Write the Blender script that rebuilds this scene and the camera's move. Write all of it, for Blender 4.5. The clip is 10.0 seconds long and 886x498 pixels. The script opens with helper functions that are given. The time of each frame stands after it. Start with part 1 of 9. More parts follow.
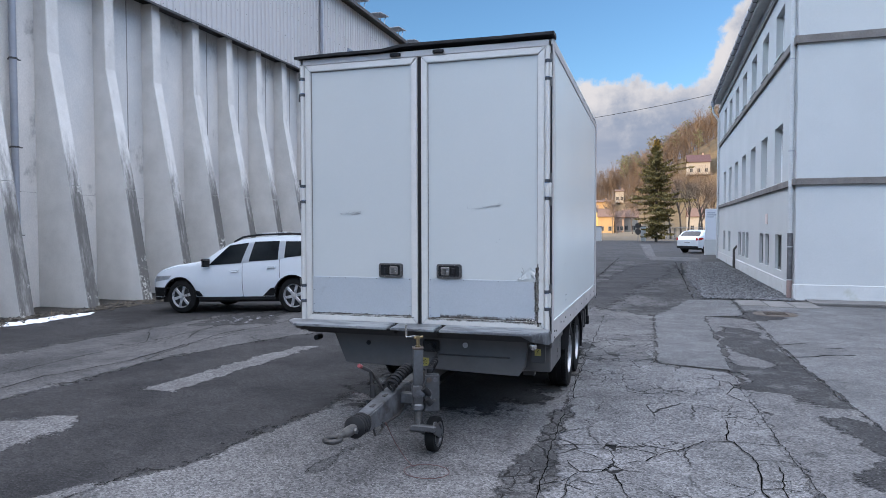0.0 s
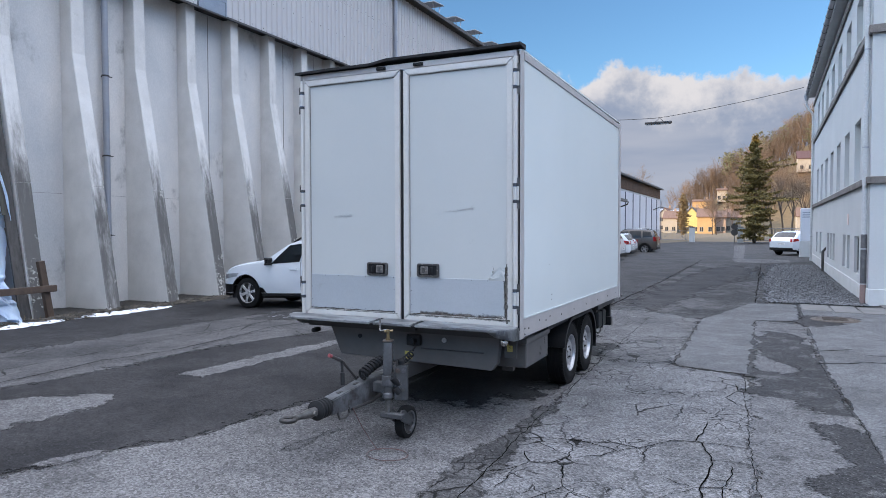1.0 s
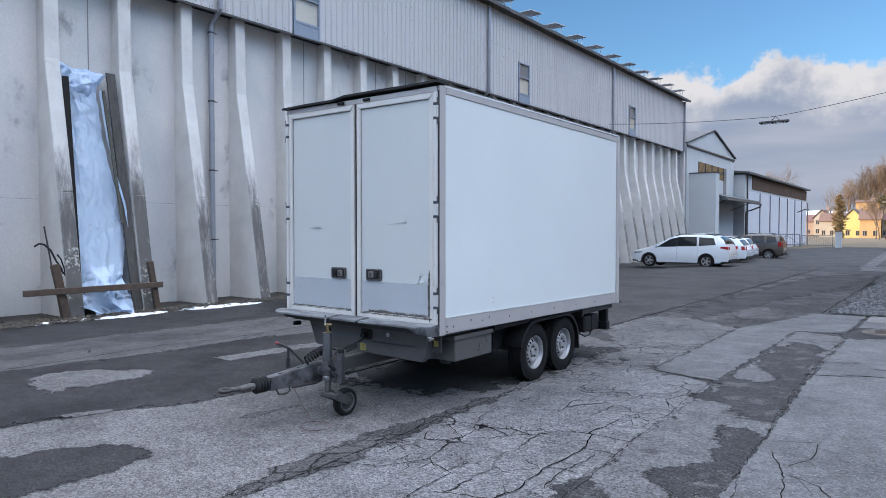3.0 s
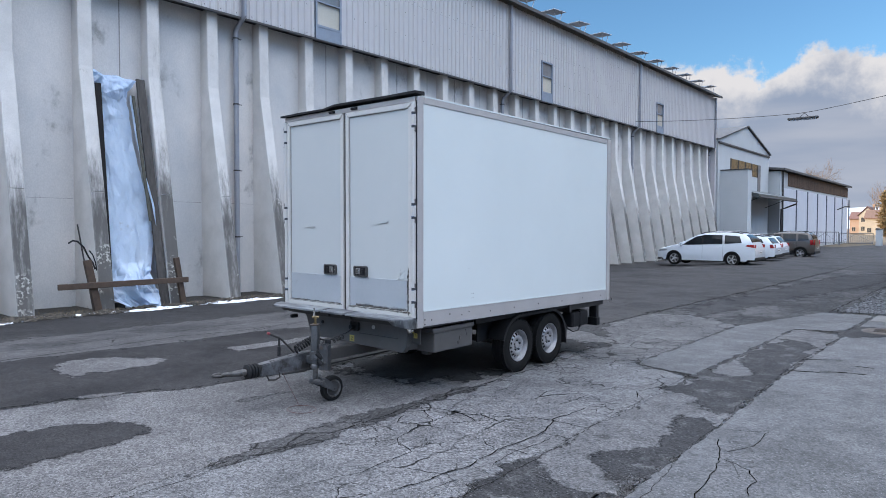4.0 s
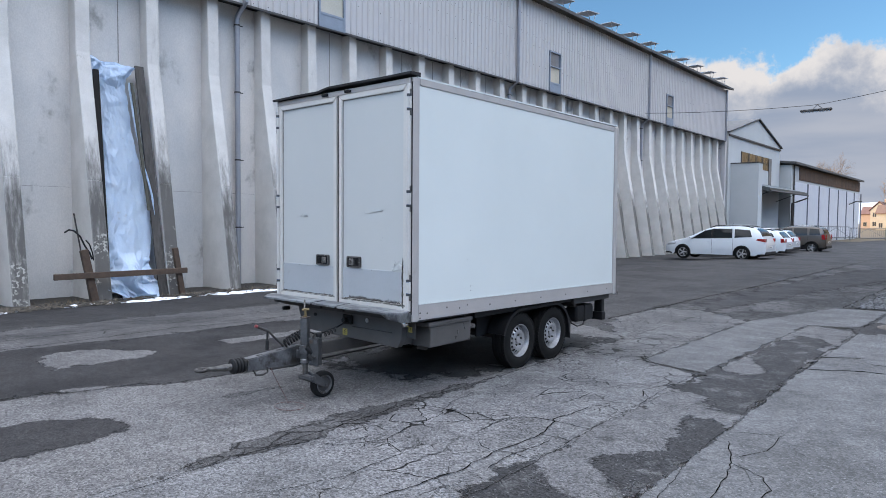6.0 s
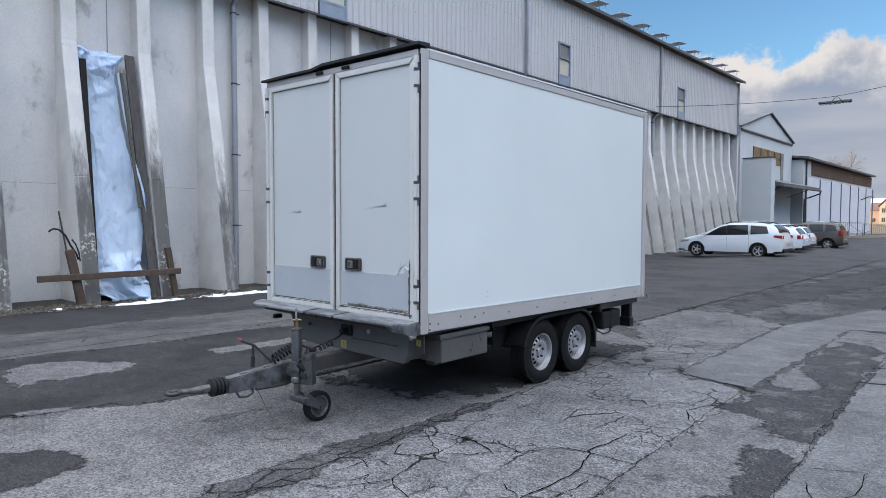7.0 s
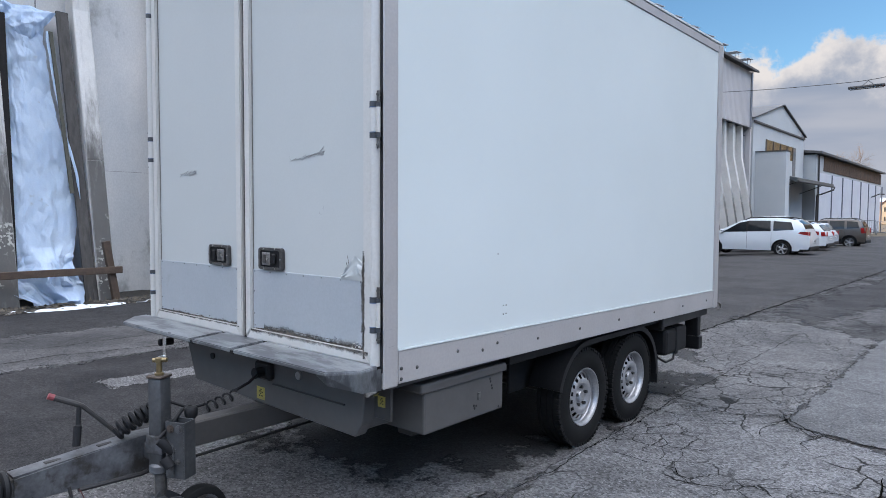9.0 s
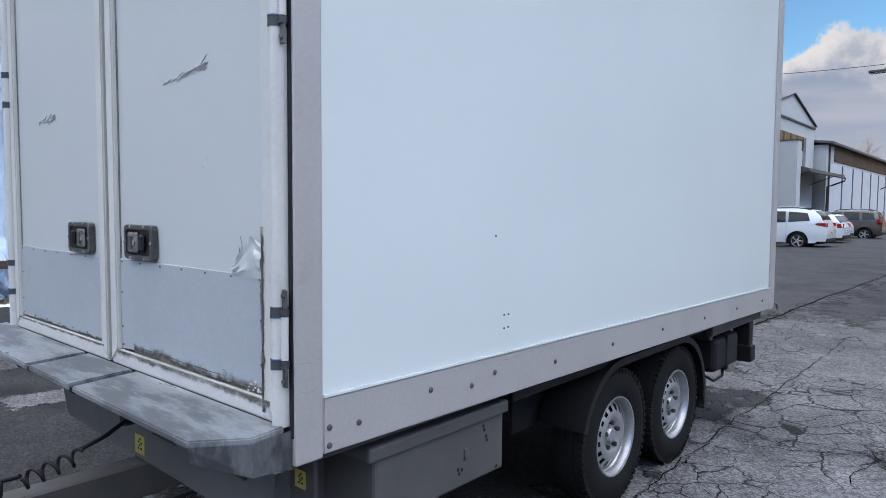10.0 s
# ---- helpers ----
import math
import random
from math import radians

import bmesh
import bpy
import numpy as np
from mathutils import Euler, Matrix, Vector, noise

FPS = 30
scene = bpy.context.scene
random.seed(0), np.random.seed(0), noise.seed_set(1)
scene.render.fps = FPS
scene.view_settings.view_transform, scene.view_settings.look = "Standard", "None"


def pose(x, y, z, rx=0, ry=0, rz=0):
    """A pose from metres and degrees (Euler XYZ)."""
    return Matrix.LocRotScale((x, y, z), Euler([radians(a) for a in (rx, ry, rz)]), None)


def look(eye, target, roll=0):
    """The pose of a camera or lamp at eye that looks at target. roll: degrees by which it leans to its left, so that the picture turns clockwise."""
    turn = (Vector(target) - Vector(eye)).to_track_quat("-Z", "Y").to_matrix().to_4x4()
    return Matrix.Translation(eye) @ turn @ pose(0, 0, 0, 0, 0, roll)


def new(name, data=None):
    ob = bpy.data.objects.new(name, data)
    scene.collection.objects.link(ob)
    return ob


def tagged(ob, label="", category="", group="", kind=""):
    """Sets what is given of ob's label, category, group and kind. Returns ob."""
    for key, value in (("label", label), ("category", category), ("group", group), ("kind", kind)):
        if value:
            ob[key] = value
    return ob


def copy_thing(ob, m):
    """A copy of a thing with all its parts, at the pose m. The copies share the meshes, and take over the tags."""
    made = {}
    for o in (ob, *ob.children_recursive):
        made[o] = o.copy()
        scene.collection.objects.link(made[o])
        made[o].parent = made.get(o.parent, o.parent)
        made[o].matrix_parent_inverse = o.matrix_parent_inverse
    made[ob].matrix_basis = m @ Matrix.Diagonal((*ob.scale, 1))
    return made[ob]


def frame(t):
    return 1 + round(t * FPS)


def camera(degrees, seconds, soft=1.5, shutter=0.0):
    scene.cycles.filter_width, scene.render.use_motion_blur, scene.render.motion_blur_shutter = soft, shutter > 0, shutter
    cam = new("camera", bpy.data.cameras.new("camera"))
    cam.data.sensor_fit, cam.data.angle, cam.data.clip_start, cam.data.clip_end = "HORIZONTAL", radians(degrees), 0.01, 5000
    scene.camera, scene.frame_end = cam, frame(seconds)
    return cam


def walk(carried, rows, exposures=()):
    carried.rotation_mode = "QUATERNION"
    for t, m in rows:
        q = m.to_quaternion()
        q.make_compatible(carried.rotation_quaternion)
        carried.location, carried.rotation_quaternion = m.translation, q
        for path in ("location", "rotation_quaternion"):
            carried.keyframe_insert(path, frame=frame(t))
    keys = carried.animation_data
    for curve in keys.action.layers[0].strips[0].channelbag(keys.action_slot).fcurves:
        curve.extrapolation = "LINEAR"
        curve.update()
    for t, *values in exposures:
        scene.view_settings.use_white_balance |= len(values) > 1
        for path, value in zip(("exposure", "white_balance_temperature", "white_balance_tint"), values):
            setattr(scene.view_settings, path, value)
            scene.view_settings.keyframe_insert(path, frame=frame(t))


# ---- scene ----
cam = camera(67.8, 10.0, soft=0.9)
PATH = [
    (0, (-0.091, 0.001, 1.693), (-0.687, 1.909, 1.625), -0.1),
    (0.5, (0.412, 0.046, 1.694), (-0.323, 1.904, 1.626), -0.2),
    (1, (0.924, 0.036, 1.702), (0.064, 1.841, 1.636), -0.1),
    (1.5, (1.436, 0.066, 1.743), (0.493, 1.828, 1.677), -0.1),
    (2, (1.948, 0.175, 1.750), (0.931, 1.896, 1.685), -0.1),
    (2.5, (2.469, 0.160, 1.778), (1.346, 1.813, 1.715), -0.0),
    (2.7, (2.671, 0.211, 1.782), (1.510, 1.837, 1.721), -0.0),
    (3.8, (3.572, 0.233, 1.784), (2.286, 1.762, 1.724), 0.1),
    (4, (3.692, 0.213, 1.816), (2.399, 1.737, 1.749), 0.1),
    (4.5, (3.802, 0.232, 1.832), (2.505, 1.752, 1.758), 0.2),
    (5, (3.856, 0.228, 1.829), (2.555, 1.744, 1.752), 0.3),
    (5.5, (3.791, 0.285, 1.824), (2.483, 1.796, 1.741), 0.3),
    (5.7, (3.721, 0.365, 1.796), (2.413, 1.875, 1.712), 0.4),
    (6.8, (3.018, 1.067, 1.762), (1.701, 2.570, 1.657), 0.2),
    (7, (2.909, 1.176, 1.758), (1.588, 2.675, 1.662), 0.2),
    (7.5, (2.528, 1.632, 1.732), (1.204, 3.128, 1.635), 0.2),
    (8, (2.097, 2.084, 1.656), (0.768, 3.576, 1.562), 0.2),
    (8.5, (1.720, 2.568, 1.596), (0.406, 4.072, 1.499), 0.3),
    (9, (1.297, 3.110, 1.557), (-0.018, 4.613, 1.458), 0.3),
    (9.5, (0.916, 3.621, 1.503), (-0.403, 5.121, 1.405), 0.3),
    (10, (0.569, 4.122, 1.450), (-0.750, 5.620, 1.328), 0.4),
]
# the picture turns a little warmer in the second half: seconds, stops, kelvin, tint
TINT = [(0, 1.91, 6600, 11.5), (2.5, 1.92, 6500, 11), (4, 1.94, 6560, 10), (5, 1.95, 6620, 10), (7, 1.97, 6880, 10), (9, 1.97, 6860, 11), (10, 1.95, 6740, 11)]
walk(cam, [(t, look(eye, target, roll)) for t, eye, target, roll in PATH], TINT)


# ---- light and sky ----
SUN_EL, SUN_AZ = radians(9.0), radians(228.0)   # azimuth clockwise from +y
world = bpy.data.worlds.new("sky")
scene.world = world
world.use_nodes = True
wn, wl = world.node_tree.nodes, world.node_tree.links
wn.clear()


def wnode(kind, **kw):
    n = wn.new(kind)
    for k, v in kw.items():
        if k == "op":
            n.operation = v
        elif k == "blend":
            n.blend_type = v
        elif k == "dt":
            n.data_type = v
    return n


sky = wnode("ShaderNodeTexSky")
sky.sky_type = "NISHITA"
sky.sun_disc = False
sky.sun_elevation, sky.sun_rotation = radians(16.0), SUN_AZ
sky.air_density, sky.dust_density, sky.ozone_density = 1.0, 0.6, 1.6
geo = wnode("ShaderNodeTexCoord")
sep = wnode("ShaderNodeSeparateXYZ")
wl.new(geo.outputs["Generated"], sep.inputs[0])
def wnoise(scale, detail, rough=0.55):
    n = wnode("ShaderNodeTexNoise")
    n.inputs["Scale"].default_value, n.inputs["Detail"].default_value, n.inputs["Roughness"].default_value = scale, detail, rough
    wl.new(geo.outputs["Generated"], n.inputs["Vector"])
    return n.outputs["Fac"]


def wramp(src, a, b, lo=0.0, hi=1.0):
    r = wnode("ShaderNodeMapRange")
    r.interpolation_type = "SMOOTHSTEP"
    for k, v in (("From Min", a), ("From Max", b), ("To Min", lo), ("To Max", hi)):
        r.inputs[k].default_value = v
    wl.new(src, r.inputs["Value"])
    return r.outputs[0]


def wmath(op, a, b, c=0.0):
    n = wnode("ShaderNodeMath", op=op)
    for sock, v in zip(n.inputs, (a, b, c)):
        if isinstance(v, (int, float)):
            sock.default_value = v
        else:
            wl.new(v, sock)
    return n.outputs[0]


# a cumulus bank low over the horizon with an uneven white crest; thin cloud added high overhead, above the view
tower = wnode("ShaderNodeVectorMath", op="DOT_PRODUCT")
tower.inputs[1].default_value = Vector((0.24, 1.0, 0.29)).normalized()
wl.new(geo.outputs["Generated"], tower.inputs[0])
crest = wmath("MULTIPLY_ADD", wnoise(2.2, 3.0), 0.16, wmath("MULTIPLY_ADD", wnoise(11.0, 10.0, 0.62), 0.15, wramp(tower.outputs["Value"], 0.982, 0.997, 0.075, 0.175)))
under = wmath("SUBTRACT", crest, sep.outputs["Z"])
bank = wramp(under, 0.0, 0.016)
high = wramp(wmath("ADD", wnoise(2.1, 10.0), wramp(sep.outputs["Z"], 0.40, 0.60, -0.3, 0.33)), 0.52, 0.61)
cmask = wmath("MAXIMUM", bank, high)
body_t = wramp(wmath("MULTIPLY_ADD", wnoise(7.0, 8.0, 0.6), 0.30, wmath("ADD", under, -0.15)), 0.0, 0.085)
ccol = wnode("ShaderNodeMix", dt="RGBA")
ccol.inputs[6].default_value = (10.3, 10.2, 10.5, 1)
wl.new(body_t, ccol.inputs[0])
# long flat bands in the grey belly of the bank, paler and warmer low over the horizon
flat_v = wnode("ShaderNodeVectorMath", op="MULTIPLY")
flat_v.inputs[1].default_value = (3.0, 3.0, 22.0)
wl.new(geo.outputs["Generated"], flat_v.inputs[0])
bands = wnode("ShaderNodeTexNoise")
bands.inputs["Scale"].default_value, bands.inputs["Detail"].default_value = 1.0, 6.0
wl.new(flat_v.outputs[0], bands.inputs["Vector"])
belly = wnode("ShaderNodeMix", dt="RGBA")
belly.inputs[6].default_value = (4.1, 5.0, 6.8, 1)
belly.inputs[7].default_value = (5.8, 6.4, 7.8, 1)
wl.new(wramp(wmath("ADD", bands.outputs["Fac"], wramp(sep.outputs["Z"], 0.12, 0.0, 0.0, 0.22)), 0.38, 0.72), belly.inputs[0])
wl.new(belly.outputs[2], ccol.inputs[7])
hcol = wnode("ShaderNodeMix", dt="RGBA")
hcol.inputs[7].default_value = (4.5, 4.9, 5.8, 1)
wl.new(high, hcol.inputs[0])
wl.new(ccol.outputs[2], hcol.inputs[6])
smix = wnode("ShaderNodeMix", dt="RGBA")
wl.new(cmask, smix.inputs[0])
deep = wnode("ShaderNodeVectorMath", op="MULTIPLY")
deep.inputs[1].default_value = (1.6, 2.3, 2.85)
wl.new(sky.outputs[0], deep.inputs[0])
wl.new(deep.outputs[0], smix.inputs[6])
wl.new(hcol.outputs[2], smix.inputs[7])
# an uneven sky: brightened overhead, out of view, to light walls and yard, and round the sun, darker away from it
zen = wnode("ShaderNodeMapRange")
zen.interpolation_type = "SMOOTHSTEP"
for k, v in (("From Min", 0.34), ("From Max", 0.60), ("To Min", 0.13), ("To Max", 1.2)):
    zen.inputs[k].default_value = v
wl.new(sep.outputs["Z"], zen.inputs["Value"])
toward = wnode("ShaderNodeVectorMath", op="DOT_PRODUCT")
toward.inputs[1].default_value = (math.sin(SUN_AZ), math.cos(SUN_AZ), 0.16)
wl.new(geo.outputs["Generated"], toward.inputs[0])
lobe = wnode("ShaderNodeMapRange")
lobe.interpolation_type = "SMOOTHSTEP"
for k, v in (("From Min", 0.15), ("From Max", 1.0), ("To Min", 0.0), ("To Max", 0.12)):
    lobe.inputs[k].default_value = v
wl.new(toward.outputs["Value"], lobe.inputs["Value"])
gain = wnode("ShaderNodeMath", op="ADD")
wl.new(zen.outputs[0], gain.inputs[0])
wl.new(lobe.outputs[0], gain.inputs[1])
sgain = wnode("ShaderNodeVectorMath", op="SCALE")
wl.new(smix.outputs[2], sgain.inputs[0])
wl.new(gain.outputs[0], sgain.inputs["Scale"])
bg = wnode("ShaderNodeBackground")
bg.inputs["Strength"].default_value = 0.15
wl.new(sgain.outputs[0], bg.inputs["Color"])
wout = wnode("ShaderNodeOutputWorld")
wl.new(bg.outputs[0], wout.inputs["Surface"])

sun = new("sun", bpy.data.lights.new("sun", "SUN"))
sun.data.energy, sun.data.angle, sun.data.color = 2.8, radians(0.5), (1.0, 0.74, 0.48)
sun.matrix_world = look((0, 0, 0), (-math.sin(SUN_AZ) * math.cos(SUN_EL), -math.cos(SUN_AZ) * math.cos(SUN_EL), -math.sin(SUN_EL)))
sun.location = (-40, -40, 30)


# ---- building helpers ----
ORIGIN = {}


def thing(name, label, category, at=(0, 0, 0), group="", kind=""):
    """An Empty at the base of a thing; its parts are built in world places and shifted."""
    ob = new(name)
    ob.location = at
    ORIGIN[ob.name] = Vector(at)
    return tagged(ob, label, category, group, kind)


def finish(me, bm, material, smooth):
    bmesh.ops.recalc_face_normals(bm, faces=bm.faces)
    bm.to_mesh(me)
    bm.free()
    for m in material if isinstance(material, (list, tuple)) else [material]:
        me.materials.append(m)
    if smooth:
        me.polygons.foreach_set("use_smooth", [True] * len(me.polygons))
        me.set_sharp_from_angle(angle=radians(smooth))
    me.update()


def part(name, bm, material, parent, label="", smooth=0):
    """One mesh object under a thing or a part."""
    org = ORIGIN.get(parent.name, Vector())
    bm.transform(Matrix.Translation(-org))
    me = bpy.data.meshes.new(name)
    finish(me, bm, material, smooth)
    ob = new(name, me)
    ob.parent = parent
    ORIGIN[ob.name] = org
    return tagged(ob, label)


def solid(name, bm, material, label="", category="", kind="", group="", smooth=0):
    """One mesh as a top-level object, in world places."""
    me = bpy.data.meshes.new(name)
    finish(me, bm, material, smooth)
    return tagged(new(name, me), label, category, group, kind)


def box(bm, x0, x1, y0, y1, z0, z1, bevel=0.0, seg=1, m=None, mi=0):
    tmp = bmesh.new()
    bmesh.ops.create_cube(tmp, size=1.0)
    for v in tmp.verts:
        v.co = Vector((x0 + (v.co.x + 0.5) * (x1 - x0), y0 + (v.co.y + 0.5) * (y1 - y0), z0 + (v.co.z + 0.5) * (z1 - z0)))
    if bevel:
        bmesh.ops.bevel(tmp, geom=tmp.edges[:], offset=bevel, segments=seg, affect="EDGES", profile=0.5)
    join(bm, tmp, m, mi)
    return bm


def join(bm, tmp, m=None, mi=0):
    if m is not None:
        tmp.transform(m)
    vs = [bm.verts.new(v.co) for v in tmp.verts]
    for i, v in enumerate(tmp.verts):
        v.index = i
    for f in tmp.faces:
        nf = bm.faces.new([vs[v.index] for v in f.verts])
        nf.material_index = mi
    tmp.free()


def prism(bm, poly, axis, a, b, mi=0):
    """A polygon pushed along an axis from a to b. poly: pairs in the two other axes, in order."""
    def put(p, t):
        if axis == "x":
            return (t, p[0], p[1])
        if axis == "y":
            return (p[0], t, p[1])
        return (p[0], p[1], t)
    lo = [bm.verts.new(put(p, a)) for p in poly]
    hi = [bm.verts.new(put(p, b)) for p in poly]
    fs = [bm.faces.new(lo), bm.faces.new(hi)]
    for i in range(len(poly)):
        j = (i + 1) % len(poly)
        fs.append(bm.faces.new((lo[i], lo[j], hi[j], hi[i])))
    for f in fs:
        f.material_index = mi
    return bm


def tube(bm, pts, r, seg=8, closed=False, caps=True):
    """A round bar through pts; r: one radius or one for each point."""
    pts = [Vector(p) for p in pts]
    n = len(pts)
    rad = [r] * n if isinstance(r, (int, float)) else list(r)
    rings = []
    up = None
    for i, p in enumerate(pts):
        d = (pts[min(i + 1, n - 1)] - pts[max(i - 1, 0)])
        if closed:
            d = pts[(i + 1) % n] - pts[i - 1]
        d.normalize()
        if up is None:
            up = d.orthogonal().normalized()
        up = (up - d * up.dot(d))
        up = up.normalized() if up.length > 1e-5 else d.orthogonal().normalized()
        side = d.cross(up)
        rings.append([bm.verts.new(p + (up * math.cos(2 * math.pi * k / seg) + side * math.sin(2 * math.pi * k / seg)) * rad[i]) for k in range(seg)])
    for i in range(n if closed else n - 1):
        a, b = rings[i], rings[(i + 1) % n]
        for k in range(seg):
            bm.faces.new((a[k], a[(k + 1) % seg], b[(k + 1) % seg], b[k]))
    if caps and not closed:
        bm.faces.new(rings[0])
        bm.faces.new(rings[-1])
    return bm


def cyl(bm, a, b, r, seg=16, r2=None):
    return tube(bm, [a, b], [r, r if r2 is None else r2], seg)


def lathe(bm, profile, centre, axis="x", seg=32, closed=False, caps=True):
    """profile: pairs (along the axis, radius)."""
    rings = []
    for a, r in profile:
        ring = []
        for k in range(seg):
            t = 2 * math.pi * k / seg
            c, s = r * math.cos(t), r * math.sin(t)
            p = {"x": (a, c, s), "y": (c, a, s), "z": (c, s, a)}[axis]
            ring.append(bm.verts.new(Vector(centre) + Vector(p)))
        rings.append(ring)
    m = len(rings)
    for i in range(m if closed else m - 1):
        a, b = rings[i], rings[(i + 1) % m]
        for k in range(seg):
            bm.faces.new((a[k], a[(k + 1) % seg], b[(k + 1) % seg], b[k]))
    if not closed and caps:
        if profile[0][1] > 1e-4:
            bm.faces.new(rings[0])
        if profile[-1][1] > 1e-4:
            bm.faces.new(rings[-1])
    return bm


def B():
    return bmesh.new()


def smooth01(t):
    t = max(0.0, min(1.0, t))
    return t * t * (3 - 2 * t)


def ground_z(x, y):
    """The yard falls a little towards the hall; the hill rises beyond the gate."""
    z = -0.12 * smooth01((-6.3 - x) / 3.4) * (1 + 0.025 * max(0.0, min(y, 50) - 10))
    hill = max(0.0, min(95.0, (x + 36) * 0.60)) * smooth01((x + 36) / 14.0)
    z += hill * smooth01((y - 222) / 60.0)
    return z


# ---- materials ----
def mat(name, c1, c2=None, rough=0.6, metal=0.0, scale=4.0, fine=60.0, bump=0.1, depth=0.004, stain=None, stain_at=(0.55, 0.75), stain_scale=1.5, stretch=(1, 1, 1), island=0.0, spec=0.5, coat=0.0, rvar=0.15, grain=0.14):
    """Two scales of variation (patches and grain), fine relief, and where given a stain."""
    m = bpy.data.materials.new(name)
    m.use_nodes = True
    nt = m.node_tree
    nd, ln = nt.nodes, nt.links
    p = nd["Principled BSDF"]
    c2 = c2 or tuple(v * 0.82 for v in c1)
    pos = nd.new("ShaderNodeNewGeometry")
    mp = nd.new("ShaderNodeMapping")
    mp.inputs["Scale"].default_value = stretch
    ln.new(pos.outputs["Position"], mp.inputs["Vector"])
    n1 = nd.new("ShaderNodeTexNoise")
    n1.inputs["Scale"].default_value, n1.inputs["Detail"].default_value, n1.inputs["Roughness"].default_value = scale, 6, 0.6
    n2 = nd.new("ShaderNodeTexNoise")
    n2.inputs["Scale"].default_value, n2.inputs["Detail"].default_value = fine, 4
    for n in (n1, n2):
        ln.new(mp.outputs[0], n.inputs["Vector"])
    r1 = nd.new("ShaderNodeMapRange")
    r1.inputs["From Min"].default_value, r1.inputs["From Max"].default_value = 0.3, 0.7
    ln.new(n1.outputs["Fac"], r1.inputs["Value"])
    mx = nd.new("ShaderNodeMix")
    mx.data_type = "RGBA"
    mx.inputs[6].default_value, mx.inputs[7].default_value = (*c1, 1), (*c2, 1)
    ln.new(r1.outputs[0], mx.inputs[0])
    g = nd.new("ShaderNodeMapRange")
    g.inputs["To Min"].default_value, g.inputs["To Max"].default_value = 1 - grain, 1 + grain
    g.inputs["From Min"].default_value, g.inputs["From Max"].default_value = 0.3, 0.7
    ln.new(n2.outputs["Fac"], g.inputs["Value"])
    mu = nd.new("ShaderNodeMix")
    mu.data_type, mu.blend_type = "RGBA", "MULTIPLY"
    mu.inputs[0].default_value = 1.0
    ln.new(mx.outputs[2], mu.inputs[6])
    ln.new(g.outputs[0], mu.inputs[7])
    col = mu.outputs[2]
    if island:
        inf = nd.new("ShaderNodeObjectInfo")
        ir = nd.new("ShaderNodeMapRange")
        ir.inputs["To Min"].default_value, ir.inputs["To Max"].default_value = 1 - island, 1 + island
        ln.new(inf.outputs["Random"], ir.inputs["Value"])
        mi = nd.new("ShaderNodeMix")
        mi.data_type, mi.blend_type = "RGBA", "MULTIPLY"
        mi.inputs[0].default_value = 1.0
        ln.new(col, mi.inputs[6])
        ln.new(ir.outputs[0], mi.inputs[7])
        col = mi.outputs[2]
    if stain:
        n3 = nd.new("ShaderNodeTexNoise")
        n3.inputs["Scale"].default_value, n3.inputs["Detail"].default_value, n3.inputs["Roughness"].default_value = stain_scale, 10, 0.65
        ln.new(mp.outputs[0], n3.inputs["Vector"])
        r3 = nd.new("ShaderNodeMapRange")
        r3.interpolation_type = "SMOOTHSTEP"
        r3.inputs["From Min"].default_value, r3.inputs["From Max"].default_value = stain_at
        ln.new(n3.outputs["Fac"], r3.inputs["Value"])
        ms = nd.new("ShaderNodeMix")
        ms.data_type = "RGBA"
        ms.inputs[7].default_value = (*stain, 1)
        ln.new(r3.outputs[0], ms.inputs[0])
        ln.new(col, ms.inputs[6])
        col = ms.outputs[2]
    ln.new(col, p.inputs["Base Color"])
    rr = nd.new("ShaderNodeMapRange")
    rr.inputs["To Min"].default_value, rr.inputs["To Max"].default_value = max(0.02, rough - rvar), min(1.0, rough + rvar)
    ln.new(n1.outputs["Fac"], rr.inputs["Value"])
    ln.new(rr.outputs[0], p.inputs["Roughness"])
    p.inputs["Metallic"].default_value = metal
    p.inputs["Specular IOR Level"].default_value = spec
    p.inputs["Coat Weight"].default_value = coat
    p.inputs["Coat Roughness"].default_value = 0.08
    if bump:
        b = nd.new("ShaderNodeBump")
        b.inputs["Strength"].default_value, b.inputs["Distance"].default_value = bump, depth
        ln.new(n2.outputs["Fac"], b.inputs["Height"])
        ln.new(b.outputs[0], p.inputs["Normal"])
    return m


def ragged(m):
    """Lets a sheet of ground end raggedly; the mesh carries its distance to the outline as 'edge'."""
    nd, ln = m.node_tree.nodes, m.node_tree.links
    at = nd.new("ShaderNodeAttribute")
    at.attribute_name = "edge"
    nz = nd.new("ShaderNodeTexNoise")
    nz.inputs["Scale"].default_value, nz.inputs["Detail"].default_value, nz.inputs["Roughness"].default_value = 2.6, 10, 0.68
    ln.new(nd.new("ShaderNodeNewGeometry").outputs["Position"], nz.inputs["Vector"])
    ad = nd.new("ShaderNodeMath")
    ad.operation = "MULTIPLY_ADD"
    ad.inputs[1].default_value = 5.0
    ln.new(nz.outputs["Fac"], ad.inputs[0])
    ln.new(at.outputs["Fac"], ad.inputs[2])
    r = nd.new("ShaderNodeMapRange")
    r.interpolation_type = "SMOOTHSTEP"
    r.inputs["From Min"].default_value, r.inputs["From Max"].default_value = 2.25, 2.75
    ln.new(ad.outputs[0], r.inputs["Value"])
    ln.new(r.outputs[0], nd["Principled BSDF"].inputs["Alpha"])
    return m


